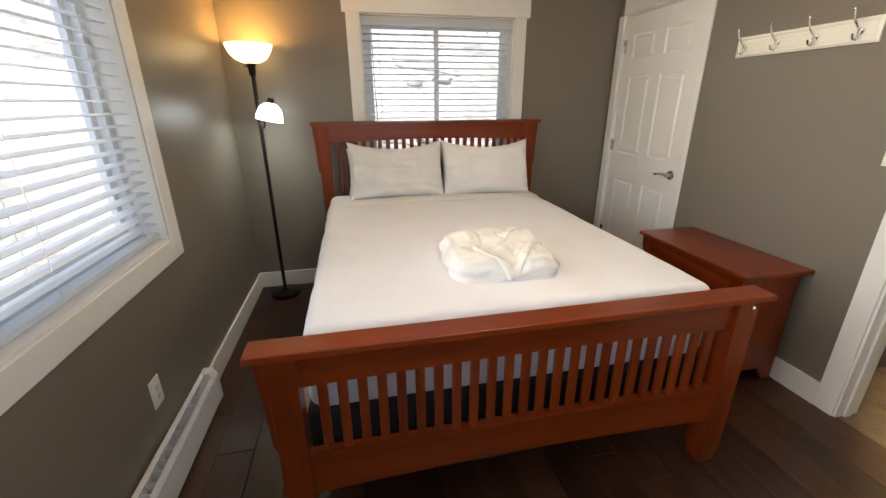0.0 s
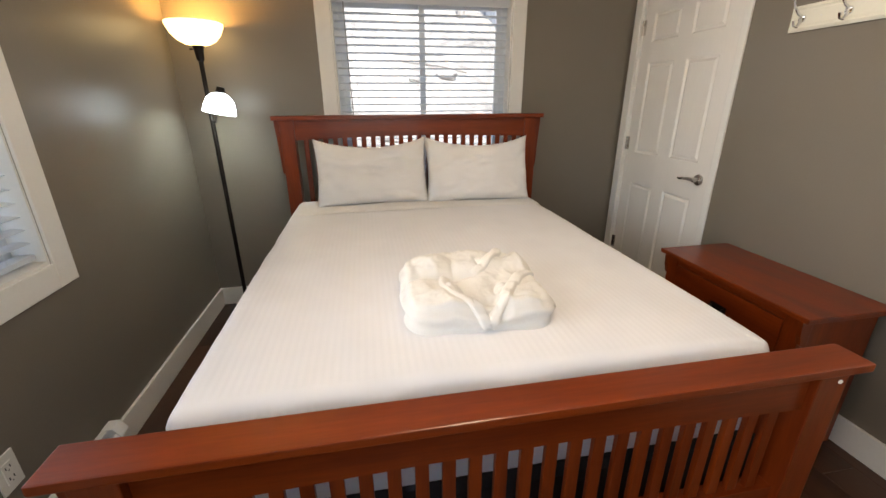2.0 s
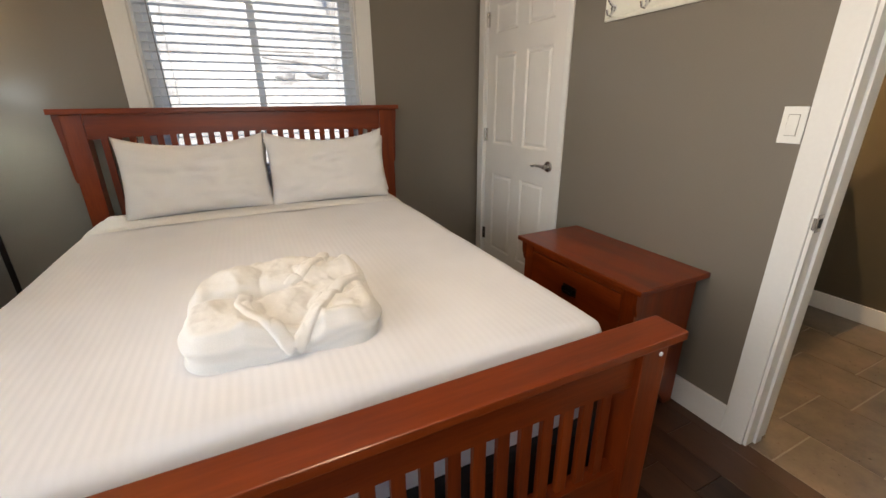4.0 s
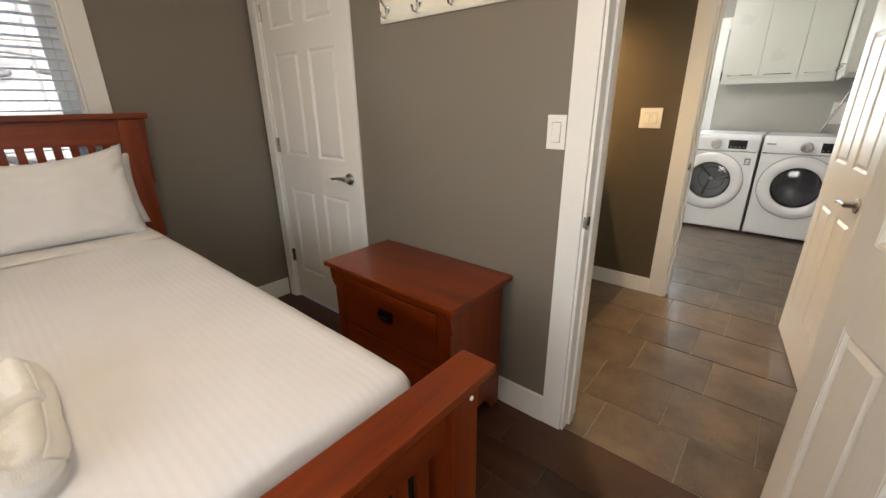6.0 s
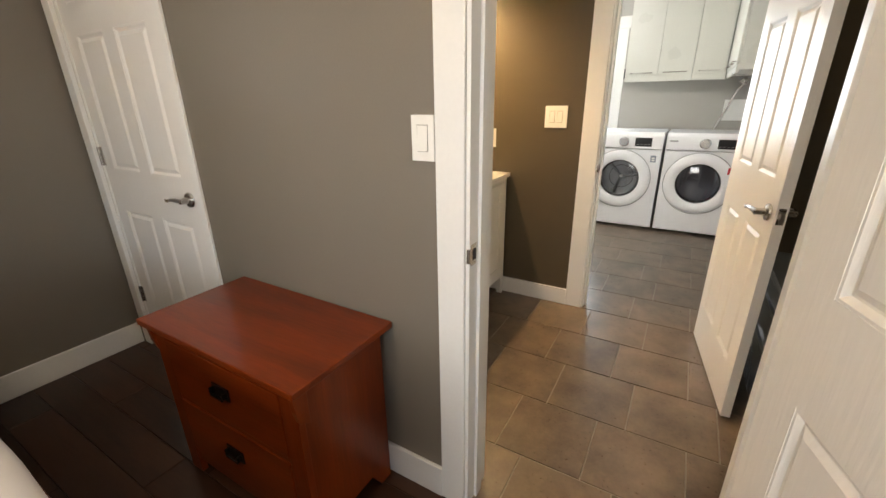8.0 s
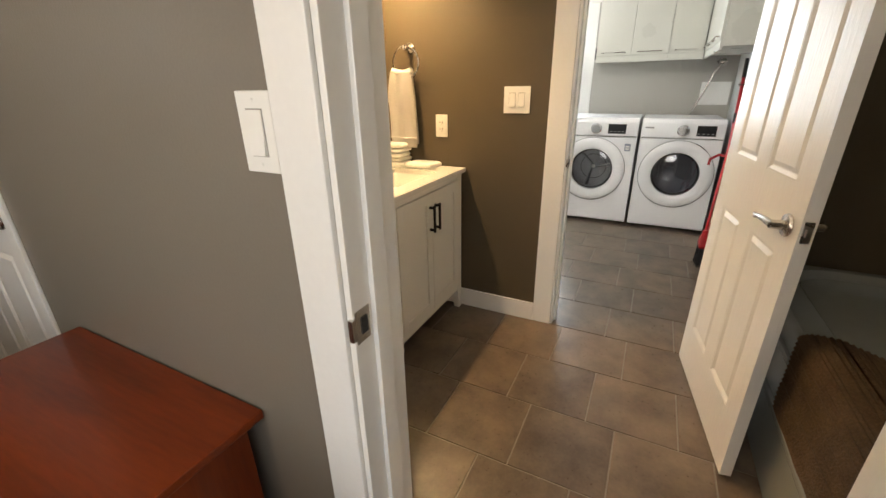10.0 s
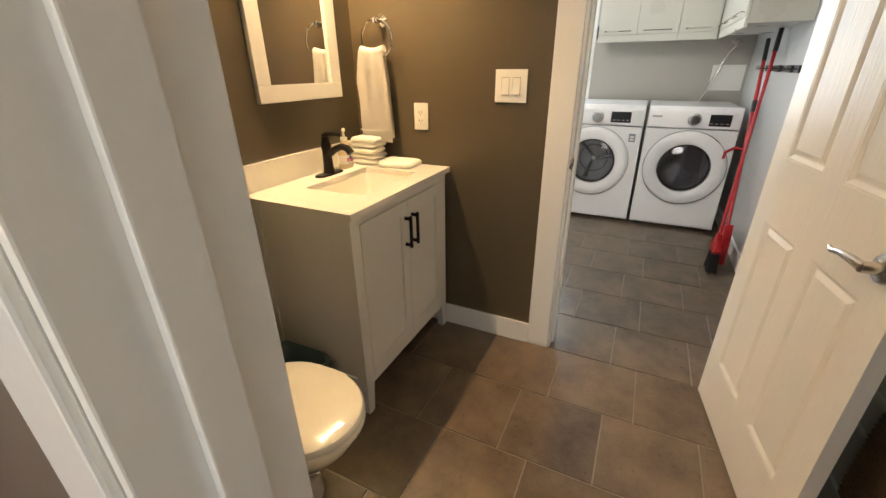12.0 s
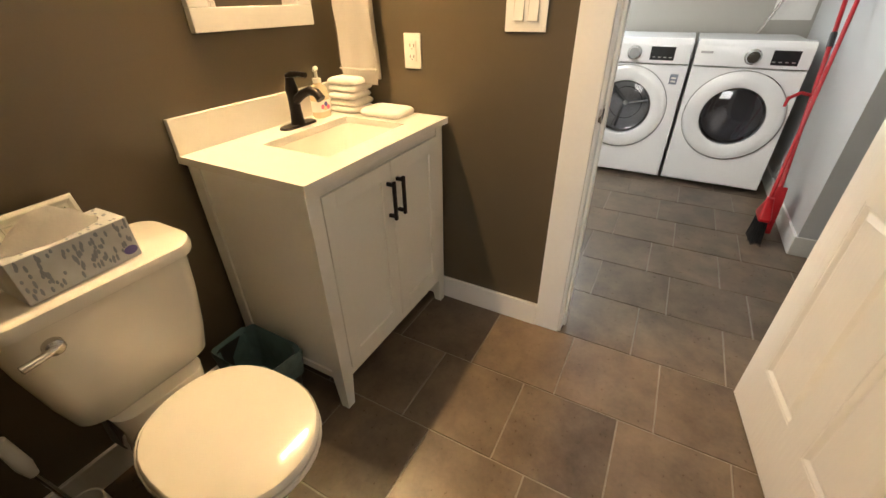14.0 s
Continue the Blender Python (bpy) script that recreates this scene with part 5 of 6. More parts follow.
# faucet
fx, fy, fz = 5.735, 3.668, TZ1
fc = thing("faucet", (fx, fy, fz), "dark bronze single-lever faucet on the vanity top", "faucet")
bm = bmesh.new()
loft(bm, [rounded(fx, fy, 0.078 - o, 0.026 - o, 0.0259 - o, fz + z) for o, z in ((0, 0), (0, 0.004), (0.004, 0.008))])
part("base_plate", bm, IRON, fc, smooth=True)
part("body", one_lathe([(0.026, 0.006), (0.023, 0.014), (0.020, 0.05), (0.019, 0.10), (0.022, 0.118), (0.022, 0.128), (0.018, 0.140), (0.014, 0.160), (0.001, 0.163)], Matrix.Translation((fx, fy, fz)), 24), IRON, fc, smooth=True)
part("spout", one_tube([(fx, fy - 0.008, fz + 0.085), (fx, fy - 0.05, fz + 0.112), (fx, fy - 0.085, fz + 0.124), (fx, fy - 0.112, fz + 0.118), (fx, fy - 0.128, fz + 0.100)], [0.015, 0.0145, 0.0145, 0.015, 0.016], 14), IRON, fc, smooth=True)
part("lever", one_tube([(fx, fy + 0.010, fz + 0.162), (fx, fy - 0.012, fz + 0.170), (fx, fy - 0.045, fz + 0.173), (fx, fy - 0.075, fz + 0.171)], [0.010, 0.011, 0.0085, 0.009], 10), IRON, fc, smooth=True)

# soap bottle
sx, sy = 5.872, 3.682
so = thing("soap_bottle", (sx, sy, TZ1), "clear hand soap pump bottle with a pink label", "soap bottle")
bm = bmesh.new()
loft(bm, [rounded(sx, sy, a, b, r, TZ1 + z) for a, b, r, z in ((0.034, 0.021, 0.018, 0), (0.036, 0.023, 0.02, 0.006), (0.036, 0.023, 0.02, 0.085), (0.030, 0.020, 0.018, 0.104), (0.014, 0.014, 0.0139, 0.116), (0.013, 0.013, 0.0129, 0.124))])
part("bottle", bm, SOAP, so, smooth=True)
bm = bmesh.new()
lathe(bm, [(0.015, 0.122), (0.015, 0.136), (0.006, 0.138), (0.005, 0.165), (0.001, 0.166)], Matrix.Translation((sx, sy, TZ1)), 16)
tube(bm, [(sx + 0.008, sy + 0.003, TZ1 + 0.168), (sx - 0.01, sy - 0.008, TZ1 + 0.171), (sx - 0.030, sy - 0.022, TZ1 + 0.166)], [0.008, 0.007, 0.004], 8)
part("pump", bm, PLATE, so, "white pump top", smooth=True)
bm = bmesh.new()
loft(bm, [rounded(sx, sy, 0.0362, 0.0232, 0.02, TZ1 + z) for z in (0.022, 0.062)], (False, False))
part("label", bm, PAPER, so)
for k, (dx, dz, mm) in enumerate(((-0.014, 0.040, PINK), (0.004, 0.048, VIOLET), (0.014, 0.036, PINK), (-0.002, 0.034, SOAP))):
    part("label_print", one_lathe([(0.0005, 0), (0.009, 0), (0.0005, 0.0008)], Matrix.Translation((sx + dx, sy - 0.0233, TZ1 + dz)) @ Matrix.Rotation(radians(90), 4, 'X'), 12), mm, so)


def folded_towel(name, x0, x1, y0, y1, z0, z1, label, group=""):
    """A folded towel: stacked rounded layers with the fold at low y."""
    bm = bmesh.new()
    h = z1 - z0
    rings = []
    for o, z in ((0.012, 0.0), (0.003, 0.12), (0.0, 0.30), (0.0, 0.60), (0.004, 0.82), (0.012, 0.95), (0.022, 1.0)):
        ring = rounded((x0 + x1) / 2, (y0 + y1) / 2, (x1 - x0) / 2 - o, (y1 - y0) / 2 - o, 0.02, z0 + h * z, 4)
        ring = [p + Vector((0.004 * noise.noise(p * 22), 0.004 * noise.noise(p * 25), 0)) for p in ring]
        rings.append(ring)
    loft(bm, rings)
    t = thing(name, ((x0 + x1) / 2, (y0 + y1) / 2, z0), label, "towel", group)
    part("cloth", bm, TERRY, t, smooth=True)
    part("hem", one_box(x0 + 0.012, x1 - 0.012, y0 - 0.0015, y0 + 0.004, z0 + h * 0.44, z0 + h * 0.52, 0.001), TERRY, t)
    return t


for k in range(5):
    w = 0.004 * math.sin(k * 2.3)
    folded_towel("folded_towel", 5.945 + w, 6.070 + w, 3.580 - 0.5 * w, 3.712, TZ1 + 0.0255 * k + 0.0005, TZ1 + 0.0255 * (k + 1), "small white terry towel folded in a stack", "stack of folded towels")
folded_towel("folded_towel", 5.938, 6.070, 3.385, 3.560, TZ1 + 0.0005, TZ1 + 0.030, "white terry towel folded flat on the vanity top")

# towel ring and towel
ry, rz = 3.578, 1.464
tr = thing("towel_ring", (XB1, ry, rz), "chrome towel ring on the wall", "towel ring")
part("mount", one_lathe([(0.001, 0), (0.024, 0), (0.026, 0.006), (0.018, 0.014), (0.010, 0.022), (0.010, 0.042), (0.014, 0.046), (0.012, 0.056), (0.001, 0.058)], Matrix.Translation((XB1, ry, rz)) @ Matrix.Rotation(radians(-90), 4, 'Y'), 24), CHROME, tr, smooth=True)
part("ring", one_tube([(XB1 - 0.050, ry + 0.078 * math.sin(2 * math.pi * k / 36), rz - 0.072 + 0.078 * math.cos(2 * math.pi * k / 36)) for k in range(36)], 0.0042, 8, True), CHROME, tr, smooth=True)
def hang(u, v):
    # v from the ring down; u across
    y = ry + 0.026 + (u - 0.5) * (0.125 + 0.035 * min(1, v * 3)) + 0.006 * math.sin(v * 5)
    z = rz - 0.112 - 0.012 * math.sin(u * math.pi) * (1 - v) - v * 0.395
    x = XB1 - 0.048 - 0.016 + 0.006 * math.sin(u * 11) * (1 - 0.5 * v) + 0.010 * noise.noise(Vector((u * 2, v * 3, 1)))
    return Vector((x, y, z))
def hang_back(u, v):
    p = hang(u, v * 0.96)
    return Vector((XB1 - 0.036 + 0.005 * math.sin(u * 9 + 1), p.y + 0.006, p.z))
tw = thing("hand_towel", (XB1 - 0.05, ry, rz - 0.15), "white terry hand towel hanging from the ring", "towel")
for fn in (hang, hang_back):
    bm = sheet(fn, 24, 40)
    bmesh.ops.solidify(bm, geom=bm.faces[:], thickness=0.010)
    part("towel_fall", bm, TERRY, tw, smooth=True)
part("top_fold", one_tube([(XB1 - 0.050, ry + 0.026 + (k / 8 - 0.5) * 0.122, rz - 0.110 - 0.012 * math.sin(k / 8 * math.pi)) for k in range(9)], 0.016, 10), TERRY, tw, smooth=True)
part("woven_band", one_tube([hang(k / 10, 0.86) + Vector((-0.010, 0, 0)) for k in range(11)], 0.0035, 6), TERRY, tw)

# mirror
mi = thing("wall_mirror", (5.72, YB1, 1.16), "rectangular wall mirror in a white frame", "mirror")
MX0, MX1, MZ0, MZ1, MF = 5.492, 5.954, 1.160, 1.800, 0.062
y0, y1 = YB1 - 0.022, YB1
part("frame_rail", one_box(MX0, MX1, y0, y1, MZ0, MZ0 + MF, 0.003), WHITE, mi)
part("frame_rail", one_box(MX0, MX1, y0, y1, MZ1 - MF, MZ1, 0.003), WHITE, mi)
part("frame_stile", one_box(MX0, MX0 + MF, y0 + 0.0005, y1, MZ0 + MF, MZ1 - MF, 0.003), WHITE, mi)
part("frame_stile", one_box(MX1 - MF, MX1, y0 + 0.0005, y1, MZ0 + MF, MZ1 - MF, 0.003), WHITE, mi)
part("mirror_glass", one_box(MX0 + MF, MX1 - MF, YB1 - 0.012, YB1 - 0.008, MZ0 + MF, MZ1 - MF), MIRROR, mi, "clear silvered mirror glass")

# vanity light above the mirror
vl = thing("vanity_light", (5.72, YB1, 2.06), "bronze bar with three lit glass shades", "wall light")
part("bar", one_box(5.42, 6.02, YB1 - 0.03, YB1, 2.06, 2.12, 0.004), IRON, vl)
for k in range(3):
    x = 5.50 + 0.18 * k
    part("arm", one_tube([(x, YB1 - 0.03, 2.09), (x, 3.65, 2.10), (x, 3.63, 2.085)], 0.007, 8), IRON, vl)
    part("shade", one_lathe([(0.022, 2.085), (0.042, 2.078), (0.056, 2.050), (0.066, 2.015), (0.070, 1.985)], Matrix.Translation((x, 3.63, 0)), 20, (True, False)), PORCELAIN, vl)

# towel bar over the toilet
tb = thing("towel_bar", (5.02, YB1, 1.42), "chrome towel bar over the toilet", "towel bar")
part("bar", one_tube([(4.72, YB1 - 0.065, 1.415), (5.262, YB1 - 0.065, 1.415)], 0.009, 12), CHROME, tb, smooth=True)
for x in (4.75, 5.235):
    part("bracket", one_lathe([(0.001, 0), (0.024, 0), (0.022, 0.010), (0.011, 0.016), (0.011, 0.070), (0.001, 0.072)], Matrix.Translation((x, YB1, 1.420)) @ Matrix.Rotation(radians(90), 4, 'X'), 20), CHROME, tb, smooth=True)

# ---- toilet ----
TCX = 4.966
to = thing("toilet", (TCX, 3.40, 0), "white porcelain toilet with its lid closed", "toilet")


def egg(cx, yb, yf, hw, z, n=40, sq=0.0):
    """An egg-shaped ring: blunt at yb (back), round at yf (front)."""
    ring = []
    L = yb - yf
    for k in range(n):
        a = 2 * math.pi * k / n
        c, s = math.cos(a), math.sin(a)
        y = yf + L * 0.46 + (L * 0.54 if s > 0 else L * 0.46) * (abs(s) ** (0.72 if s > 0 else 1.0)) * (1 if s > 0 else -1)
        w = hw * (1 - (0.10 if s > 0 else 0.0) * abs(s) ** 3)
        ring.append(Vector((cx + w * (abs(c) ** (0.86 if s > 0 else 1.0)) * (1 if c > 0 else -1), y, z)))
    return ring


bm = bmesh.new()
loft(bm, [egg(TCX, 3.70, 3.20, 0.115, 0.0), egg(TCX, 3.70, 3.19, 0.118, 0.03), egg(TCX, 3.68, 3.20, 0.105, 0.10), egg(TCX, 3.66, 3.17, 0.110, 0.18), egg(TCX, 3.60, 3.09, 0.136, 0.27), egg(TCX, 3.52, 3.04, 0.158, 0.335), egg(TCX, 3.47, 3.022, 0.166, 0.372), egg(TCX, 3.46, 3.024, 0.165, 0.386)])
part("bowl", bm, PORCELAIN, to, smooth=True)
bm = bmesh.new()
loft(bm, [rounded(TCX, 3.575, 0.105, 0.105, 0.05, z) for z in (0.20, 0.33)] + [rounded(TCX, 3.580, 0.110, 0.110, 0.05, 0.360), rounded(TCX, 3.585, 0.114, 0.108, 0.05, 0.386)])
part("deck", bm, PORCELAIN, to, smooth=True)
bm = bmesh.new()
loft(bm, [egg(TCX, 3.425 - o, 3.008 + o, 0.166 - o, z) for o, z in ((0.004, 0.388), (0.0, 0.392), (0.0, 0.402), (0.003, 0.406))])
part("seat", bm, PORCELAIN, to, smooth=True)
bm = bmesh.new()
loft(bm, [egg(TCX, 3.422 - o, 3.010 + o, 0.165 - o, z) for o, z in ((0.004, 0.408), (0.0, 0.412), (0.0, 0.420), (0.006, 0.428), (0.030, 0.433), (0.085, 0.4365), (0.15, 0.438))])
part("lid", bm, PORCELAIN, to, "closed glossy white toilet lid", smooth=True)
bm = bmesh.new()
loft(bm, [rounded(TCX, 3.602, 0.90 * a, b, 0.045, z, 6, bw) for a, b, z, bw in ((0.150, 0.075, 0.385, 0.008), (0.178, 0.086, 0.405, 0.014), (0.196, 0.090, 0.48, 0.020), (0.214, 0.094, 0.60, 0.026), (0.222, 0.096, 0.702, 0.030))])
part("tank", bm, PORCELAIN, to, smooth=True)
bm = bmesh.new()
loft(bm, [rounded(TCX, 3.602, 0.90 * a, b, 0.055, z, 6, bw) for a, b, z, bw in ((0.226, 0.100, 0.702, 0.034), (0.240, 0.108, 0.708, 0.040), (0.242, 0.110, 0.722, 0.040), (0.239, 0.107, 0.736, 0.040), (0.230, 0.098, 0.742, 0.038))])
part("tank_lid", bm, PORCELAIN, to, smooth=True)
bm = bmesh.new()
lathe(bm, [(0.001, 0), (0.017, 0), (0.019, 0.006), (0.017, 0.020), (0.012, 0.024), (0.001, 0.025)], Matrix.Translation((TCX - 0.122, 3.500, 0.655)) @ Matrix.Rotation(radians(90), 4, 'X'), 20)
tube(bm, [(TCX - 0.122, 3.482, 0.655), (TCX - 0.147, 3.474, 0.655), (TCX - 0.182, 3.472, 0.653)], [0.009, 0.008, 0.009], 10)
part("flush_lever", bm, NICKEL, to, "brushed nickel flush lever", smooth=True)
part("supply_hose", one_tube([(TCX - 0.105, 3.61, 0.41), (TCX - 0.108, 3.62, 0.32), (TCX - 0.110, 3.645, 0.22), (TCX - 0.095, 3.66, 0.15), (TCX - 0.075, 3.69, 0.16)], 0.0065, 8), RUBBER, to, smooth=True)
bm = bmesh.new()
lathe(bm, [(0.001, 0), (0.030, 0), (0.028, 0.006), (0.010, 0.008), (0.009, 0.05), (0.013, 0.052), (0.013, 0.075), (0.001, 0.076)], Matrix.Translation((TCX - 0.075, YB1 - BT, 0.170)) @ Matrix.Rotation(radians(90), 4, 'X'), 16)
lathe(bm, [(0.001, 0), (0.018, 0.002), (0.020, 0.010), (0.001, 0.014)], Matrix.Translation((TCX - 0.075, YB1 - BT - 0.076, 0.172)) @ Matrix.Rotation(radians(90), 4, 'X') @ Matrix.Diagonal((1.2, 0.7, 1, 1)), 14)
part("shutoff_valve", bm, CHROME, to, "chrome shut-off valve", smooth=True)

# tissue box and small framed plaque on the tank
bx = thing("tissue_box", (4.93, 3.56, 0.743), "grey and blue patterned tissue box on the toilet tank", "tissue box")
tm = Matrix.Translation((4.957, 3.566, 0.7435)) @ Matrix.Rotation(radians(2), 4, 'Z')
part("carton", one_box(-0.106, 0.106, -0.055, 0.055, 0, 0.094, 0.002, m=tm), BOXCARD, bx)
rg = random.Random(11)
for k in range(90):
    u, w = rg.uniform(-0.100, 0.100), rg.uniform(0.012, 0.086)
    h = rg.uniform(0.007, 0.016)
    bm = bmesh.new()
    lathe(bm, [(0.0003, 0), (0.0028, 0.0), (0.0003, 0.0006)], tm @ Matrix.Translation((u, -0.0550, w)) @ Matrix.Rotation(radians(90), 4, 'X') @ Matrix.Diagonal((1, h / 0.0045, 1, 1)), 8)
    part("printed_leaf", bm, BLUEPRINT, bx)
for k in range(50):
    u, w = rg.uniform(-0.100, 0.100), rg.uniform(-0.052, 0.052)
    if abs(u) < 0.075 and abs(w) < 0.03:
        continue
    bm = bmesh.new()
    lathe(bm, [(0.0003, 0), (0.0028, 0.0), (0.0003, 0.0006)], tm @ Matrix.Translation((u, w, 0.094)) @ Matrix.Diagonal((1, 2.0, 1, 1)), 8)
    part("printed_leaf", bm, BLUEPRINT, bx)
part("emblem", one_lathe([(0.0005, 0), (0.013, 0), (0.0005, 0.0008)], tm @ Matrix.Translation((0.088, -0.0553, 0.020)) @ Matrix.Rotation(radians(90), 4, 'X') @ Matrix.Diagonal((1.1, 0.8, 1, 1)), 20), VIOLET, bx, "violet oval emblem")
bm = bmesh.new()
lathe(bm, [(0.001, 0.0), (0.030, 0.0), (0.001, 0.0007)], tm @ Matrix.Translation((0.02, 0, 0.0942)) @ Matrix.Diagonal((2.0, 0.9, 1, 1)), 24)
part("slot", bm, SLOT, bx, "dark oval opening")
def tissue(u, v):
    a = u * 2 - 1
    return tm @ Vector((-0.02 + 0.07 * a + 0.022 * math.sin(5 * v + a), 0.030 * (v - 0.5) * 2 * math.cos(a * 1.3) - 0.012, 0.092 + 0.070 * (1 - abs(2 * v - 1) ** 1.5) * (0.9 - 0.5 * a * a) + 0.010 * noise.noise(Vector((u * 5, v * 5, 0)))))
bm = sheet(tissue, 20, 20)
bmesh.ops.solidify(bm, geom=bm.faces[:], thickness=0.001)
part("tissue", bm, PAPER, bx, "white tissue pulled up", smooth=True)
pf = thing("framed_plaque", (4.90, 3.69, 0.743), "cream framed plaque leaning behind the tissue box", "picture frame")
pm = Matrix.Translation((4.972, 3.668, 0.7435)) @ Matrix.Scale(0.66, 4) @ Matrix.Rotation(radians(4), 4, 'Z') @ Matrix.Rotation(radians(-14), 4, 'X')
bm = bmesh.new()
def pr(o, y):
    return [pm @ Vector((x, y, z)) for x, z in ((-0.125 + o, 0 + o), (0.125 - o, 0 + o), (0.125 - o, 0.185 - o), (-0.125 + o, 0.185 - o))]
loft(bm, [pr(0, 0.012), pr(0, 0.0), pr(0.004, -0.006), pr(0.014, -0.008), pr(0.026, -0.001), pr(0.034, -0.001), pr(0.036, -0.004), pr(0.040, 0.001)], (True, True))
part("frame", bm, CREAM, pf)
part("picture", one_box(-0.083, 0.083, -0.0015, 0.0005, 0.042, 0.143, m=pm), mat("printed_cream_card", (0.62, 0.58, 0.48), 0.7, grain=14, vary=0.15), pf)
pts = [pm @ Vector((0.060 * math.copysign(abs(math.cos(a)) ** 0.5, math.cos(a)), -0.003, 0.092 + 0.034 * math.copysign(abs(math.sin(a)) ** 0.5, math.sin(a)))) for a in [2 * math.pi * k / 32 for k in range(32)]]
part("printed_border", one_tube(pts, 0.0007, 5, True), BARK, pf)
for k, wd in enumerate((0.055, 0.085, 0.060)):
    part("printed_line", one_box(-wd / 2, wd / 2, -0.003, -0.0016, 0.108 - 0.018 * k, 0.110 - 0.018 * k, m=pm), BARK, pf)

# waste bin with a bag
wb = thing("waste_bin", (5.245, 3.53, 0), "small dark bin lined with a teal plastic bag", "waste bin")
bm = bmesh.new()
loft(bm, [rounded(5.245, 3.53, a, b, 0.03, z, 5) for a, b, z in ((0.066, 0.105, 0), (0.078, 0.125, 0.245), (0.074, 0.121, 0.245), (0.063, 0.102, 0.01))])
part("bin", bm, BLACK, wb, smooth=True)
bm = bmesh.new()
rings = []
for o, z in ((0.002, 0.165), (0.004, 0.215), (0.006, 0.250), (0.002, 0.262), (-0.008, 0.250), (-0.014, 0.18), (-0.02, 0.08)):
    ring = rounded(5.245, 3.53, 0.078 + o, 0.125 + o, 0.03, z, 7)
    rings.append([p + Vector((0.010 * noise.noise(p * 31), 0.012 * noise.noise(p * 27 + Vector((3, 0, 0))), 0.024 * noise.noise(p * 24))) for p in ring])
loft(bm, rings, (False, True))
part("bag", bm, BAG, wb, "teal plastic liner", smooth=True)

# toilet paper on the side wall
tp = thing("toilet_paper_holder", (XB0, 2.99, 0.58), "toilet paper roll on a wall holder", "toilet paper")
part("roll", one_lathe([(0.020, 0.0), (0.055, 0.0), (0.055, 0.10), (0.020, 0.10)], Matrix.Translation((4.700, 3.045, 0.575)) @ Matrix.Rotation(radians(90), 4, 'X'), 32), PAPER, tp, smooth=True)
part("rod", one_tube([(4.700, 3.060, 0.575), (4.700, 2.930, 0.575)], 0.009, 10), CHROME, tp)
part("arm", one_tube([(XB0, 3.060, 0.575), (4.700, 3.060, 0.575)], 0.008, 10), CHROME, tp)

# toilet brush beside the tank
bs = thing("toilet_brush", (4.69, 3.62, 0), "white toilet brush standing in its holder", "toilet brush")
part("holder", one_lathe([(0.001, 0), (0.050, 0), (0.052, 0.02), (0.045, 0.12), (0.041, 0.12), (0.040, 0.03), (0.001, 0.02)], Matrix.Translation((4.73, 3.62, 0)), 24), PLATE, bs, smooth=True)
part("rod", one_tube([(4.73, 3.62, 0.03), (4.705, 3.64, 0.30)], 0.006, 8), NICKEL, bs)
part("handle", one_tube([(4.706, 3.638, 0.29), (4.704, 3.641, 0.33), (4.700, 3.645, 0.42)], [0.010, 0.017, 0.014], 12), PLATE, bs, smooth=True)

# ---- bathtub ----
tubt = thing("bathtub", (5.35, 1.40, 0), "glossy alcove bathtub with a panelled apron", "bathtub")
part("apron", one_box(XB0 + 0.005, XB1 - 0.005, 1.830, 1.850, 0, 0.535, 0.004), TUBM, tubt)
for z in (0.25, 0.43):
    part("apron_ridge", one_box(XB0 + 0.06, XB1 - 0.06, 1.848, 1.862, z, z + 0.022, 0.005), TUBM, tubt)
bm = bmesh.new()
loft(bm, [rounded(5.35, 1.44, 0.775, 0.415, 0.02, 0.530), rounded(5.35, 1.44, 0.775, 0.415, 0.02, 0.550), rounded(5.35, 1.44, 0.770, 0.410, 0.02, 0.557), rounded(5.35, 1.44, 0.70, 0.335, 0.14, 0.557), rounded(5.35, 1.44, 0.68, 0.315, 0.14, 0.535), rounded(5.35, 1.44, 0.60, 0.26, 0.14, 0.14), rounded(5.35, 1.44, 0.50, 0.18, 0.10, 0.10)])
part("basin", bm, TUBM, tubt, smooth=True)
bmat = thing("bath_mat", (5.12, 1.80, 0.48), "brown ribbed bath mat draped over the tub rim", "bath mat")
def drape(u, v):
    x = 4.80 + 0.62 * u + 0.008 * math.sin(v * 7)
    s = v * 0.62
    r = 0.0035 * math.sin(s / 0.017 * 2 * math.pi)
    if s < 0.26:
        return Vector((x, 1.872 + r + 0.004 * noise.noise(Vector((u * 6, v * 6, 0))), 0.300 + s + 0.006 * math.sin(u * 5)))
    if s < 0.36:
        a = (s - 0.26) / 0.10 * math.pi / 2
        return Vector((x, 1.872 - 0.05 * (1 - math.cos(a)) * 1.0, 0.560 + (0.022 + r) * math.sin(a)))
    return Vector((x, 1.822 - (s - 0.36), 0.582 + r - 0.35 * max(0, s - 0.40)))
bm = sheet(drape, 24, 120)
bmesh.ops.solidify(bm, geom=bm.faces[:], thickness=0.010)
part("cloth", bm, MATRUG, bmat, smooth=True)
# Unseen panel, added white so light bounces onto the vanity front.
tagged(part("tub_bounce_panel", one_box(XB0, XB1, YB0, YB0 + 0.012, 0.557, 2.1), PORCELAIN), "unseen glossy white panel added behind the bathtub to bounce light", "wall panel", kind="structure")

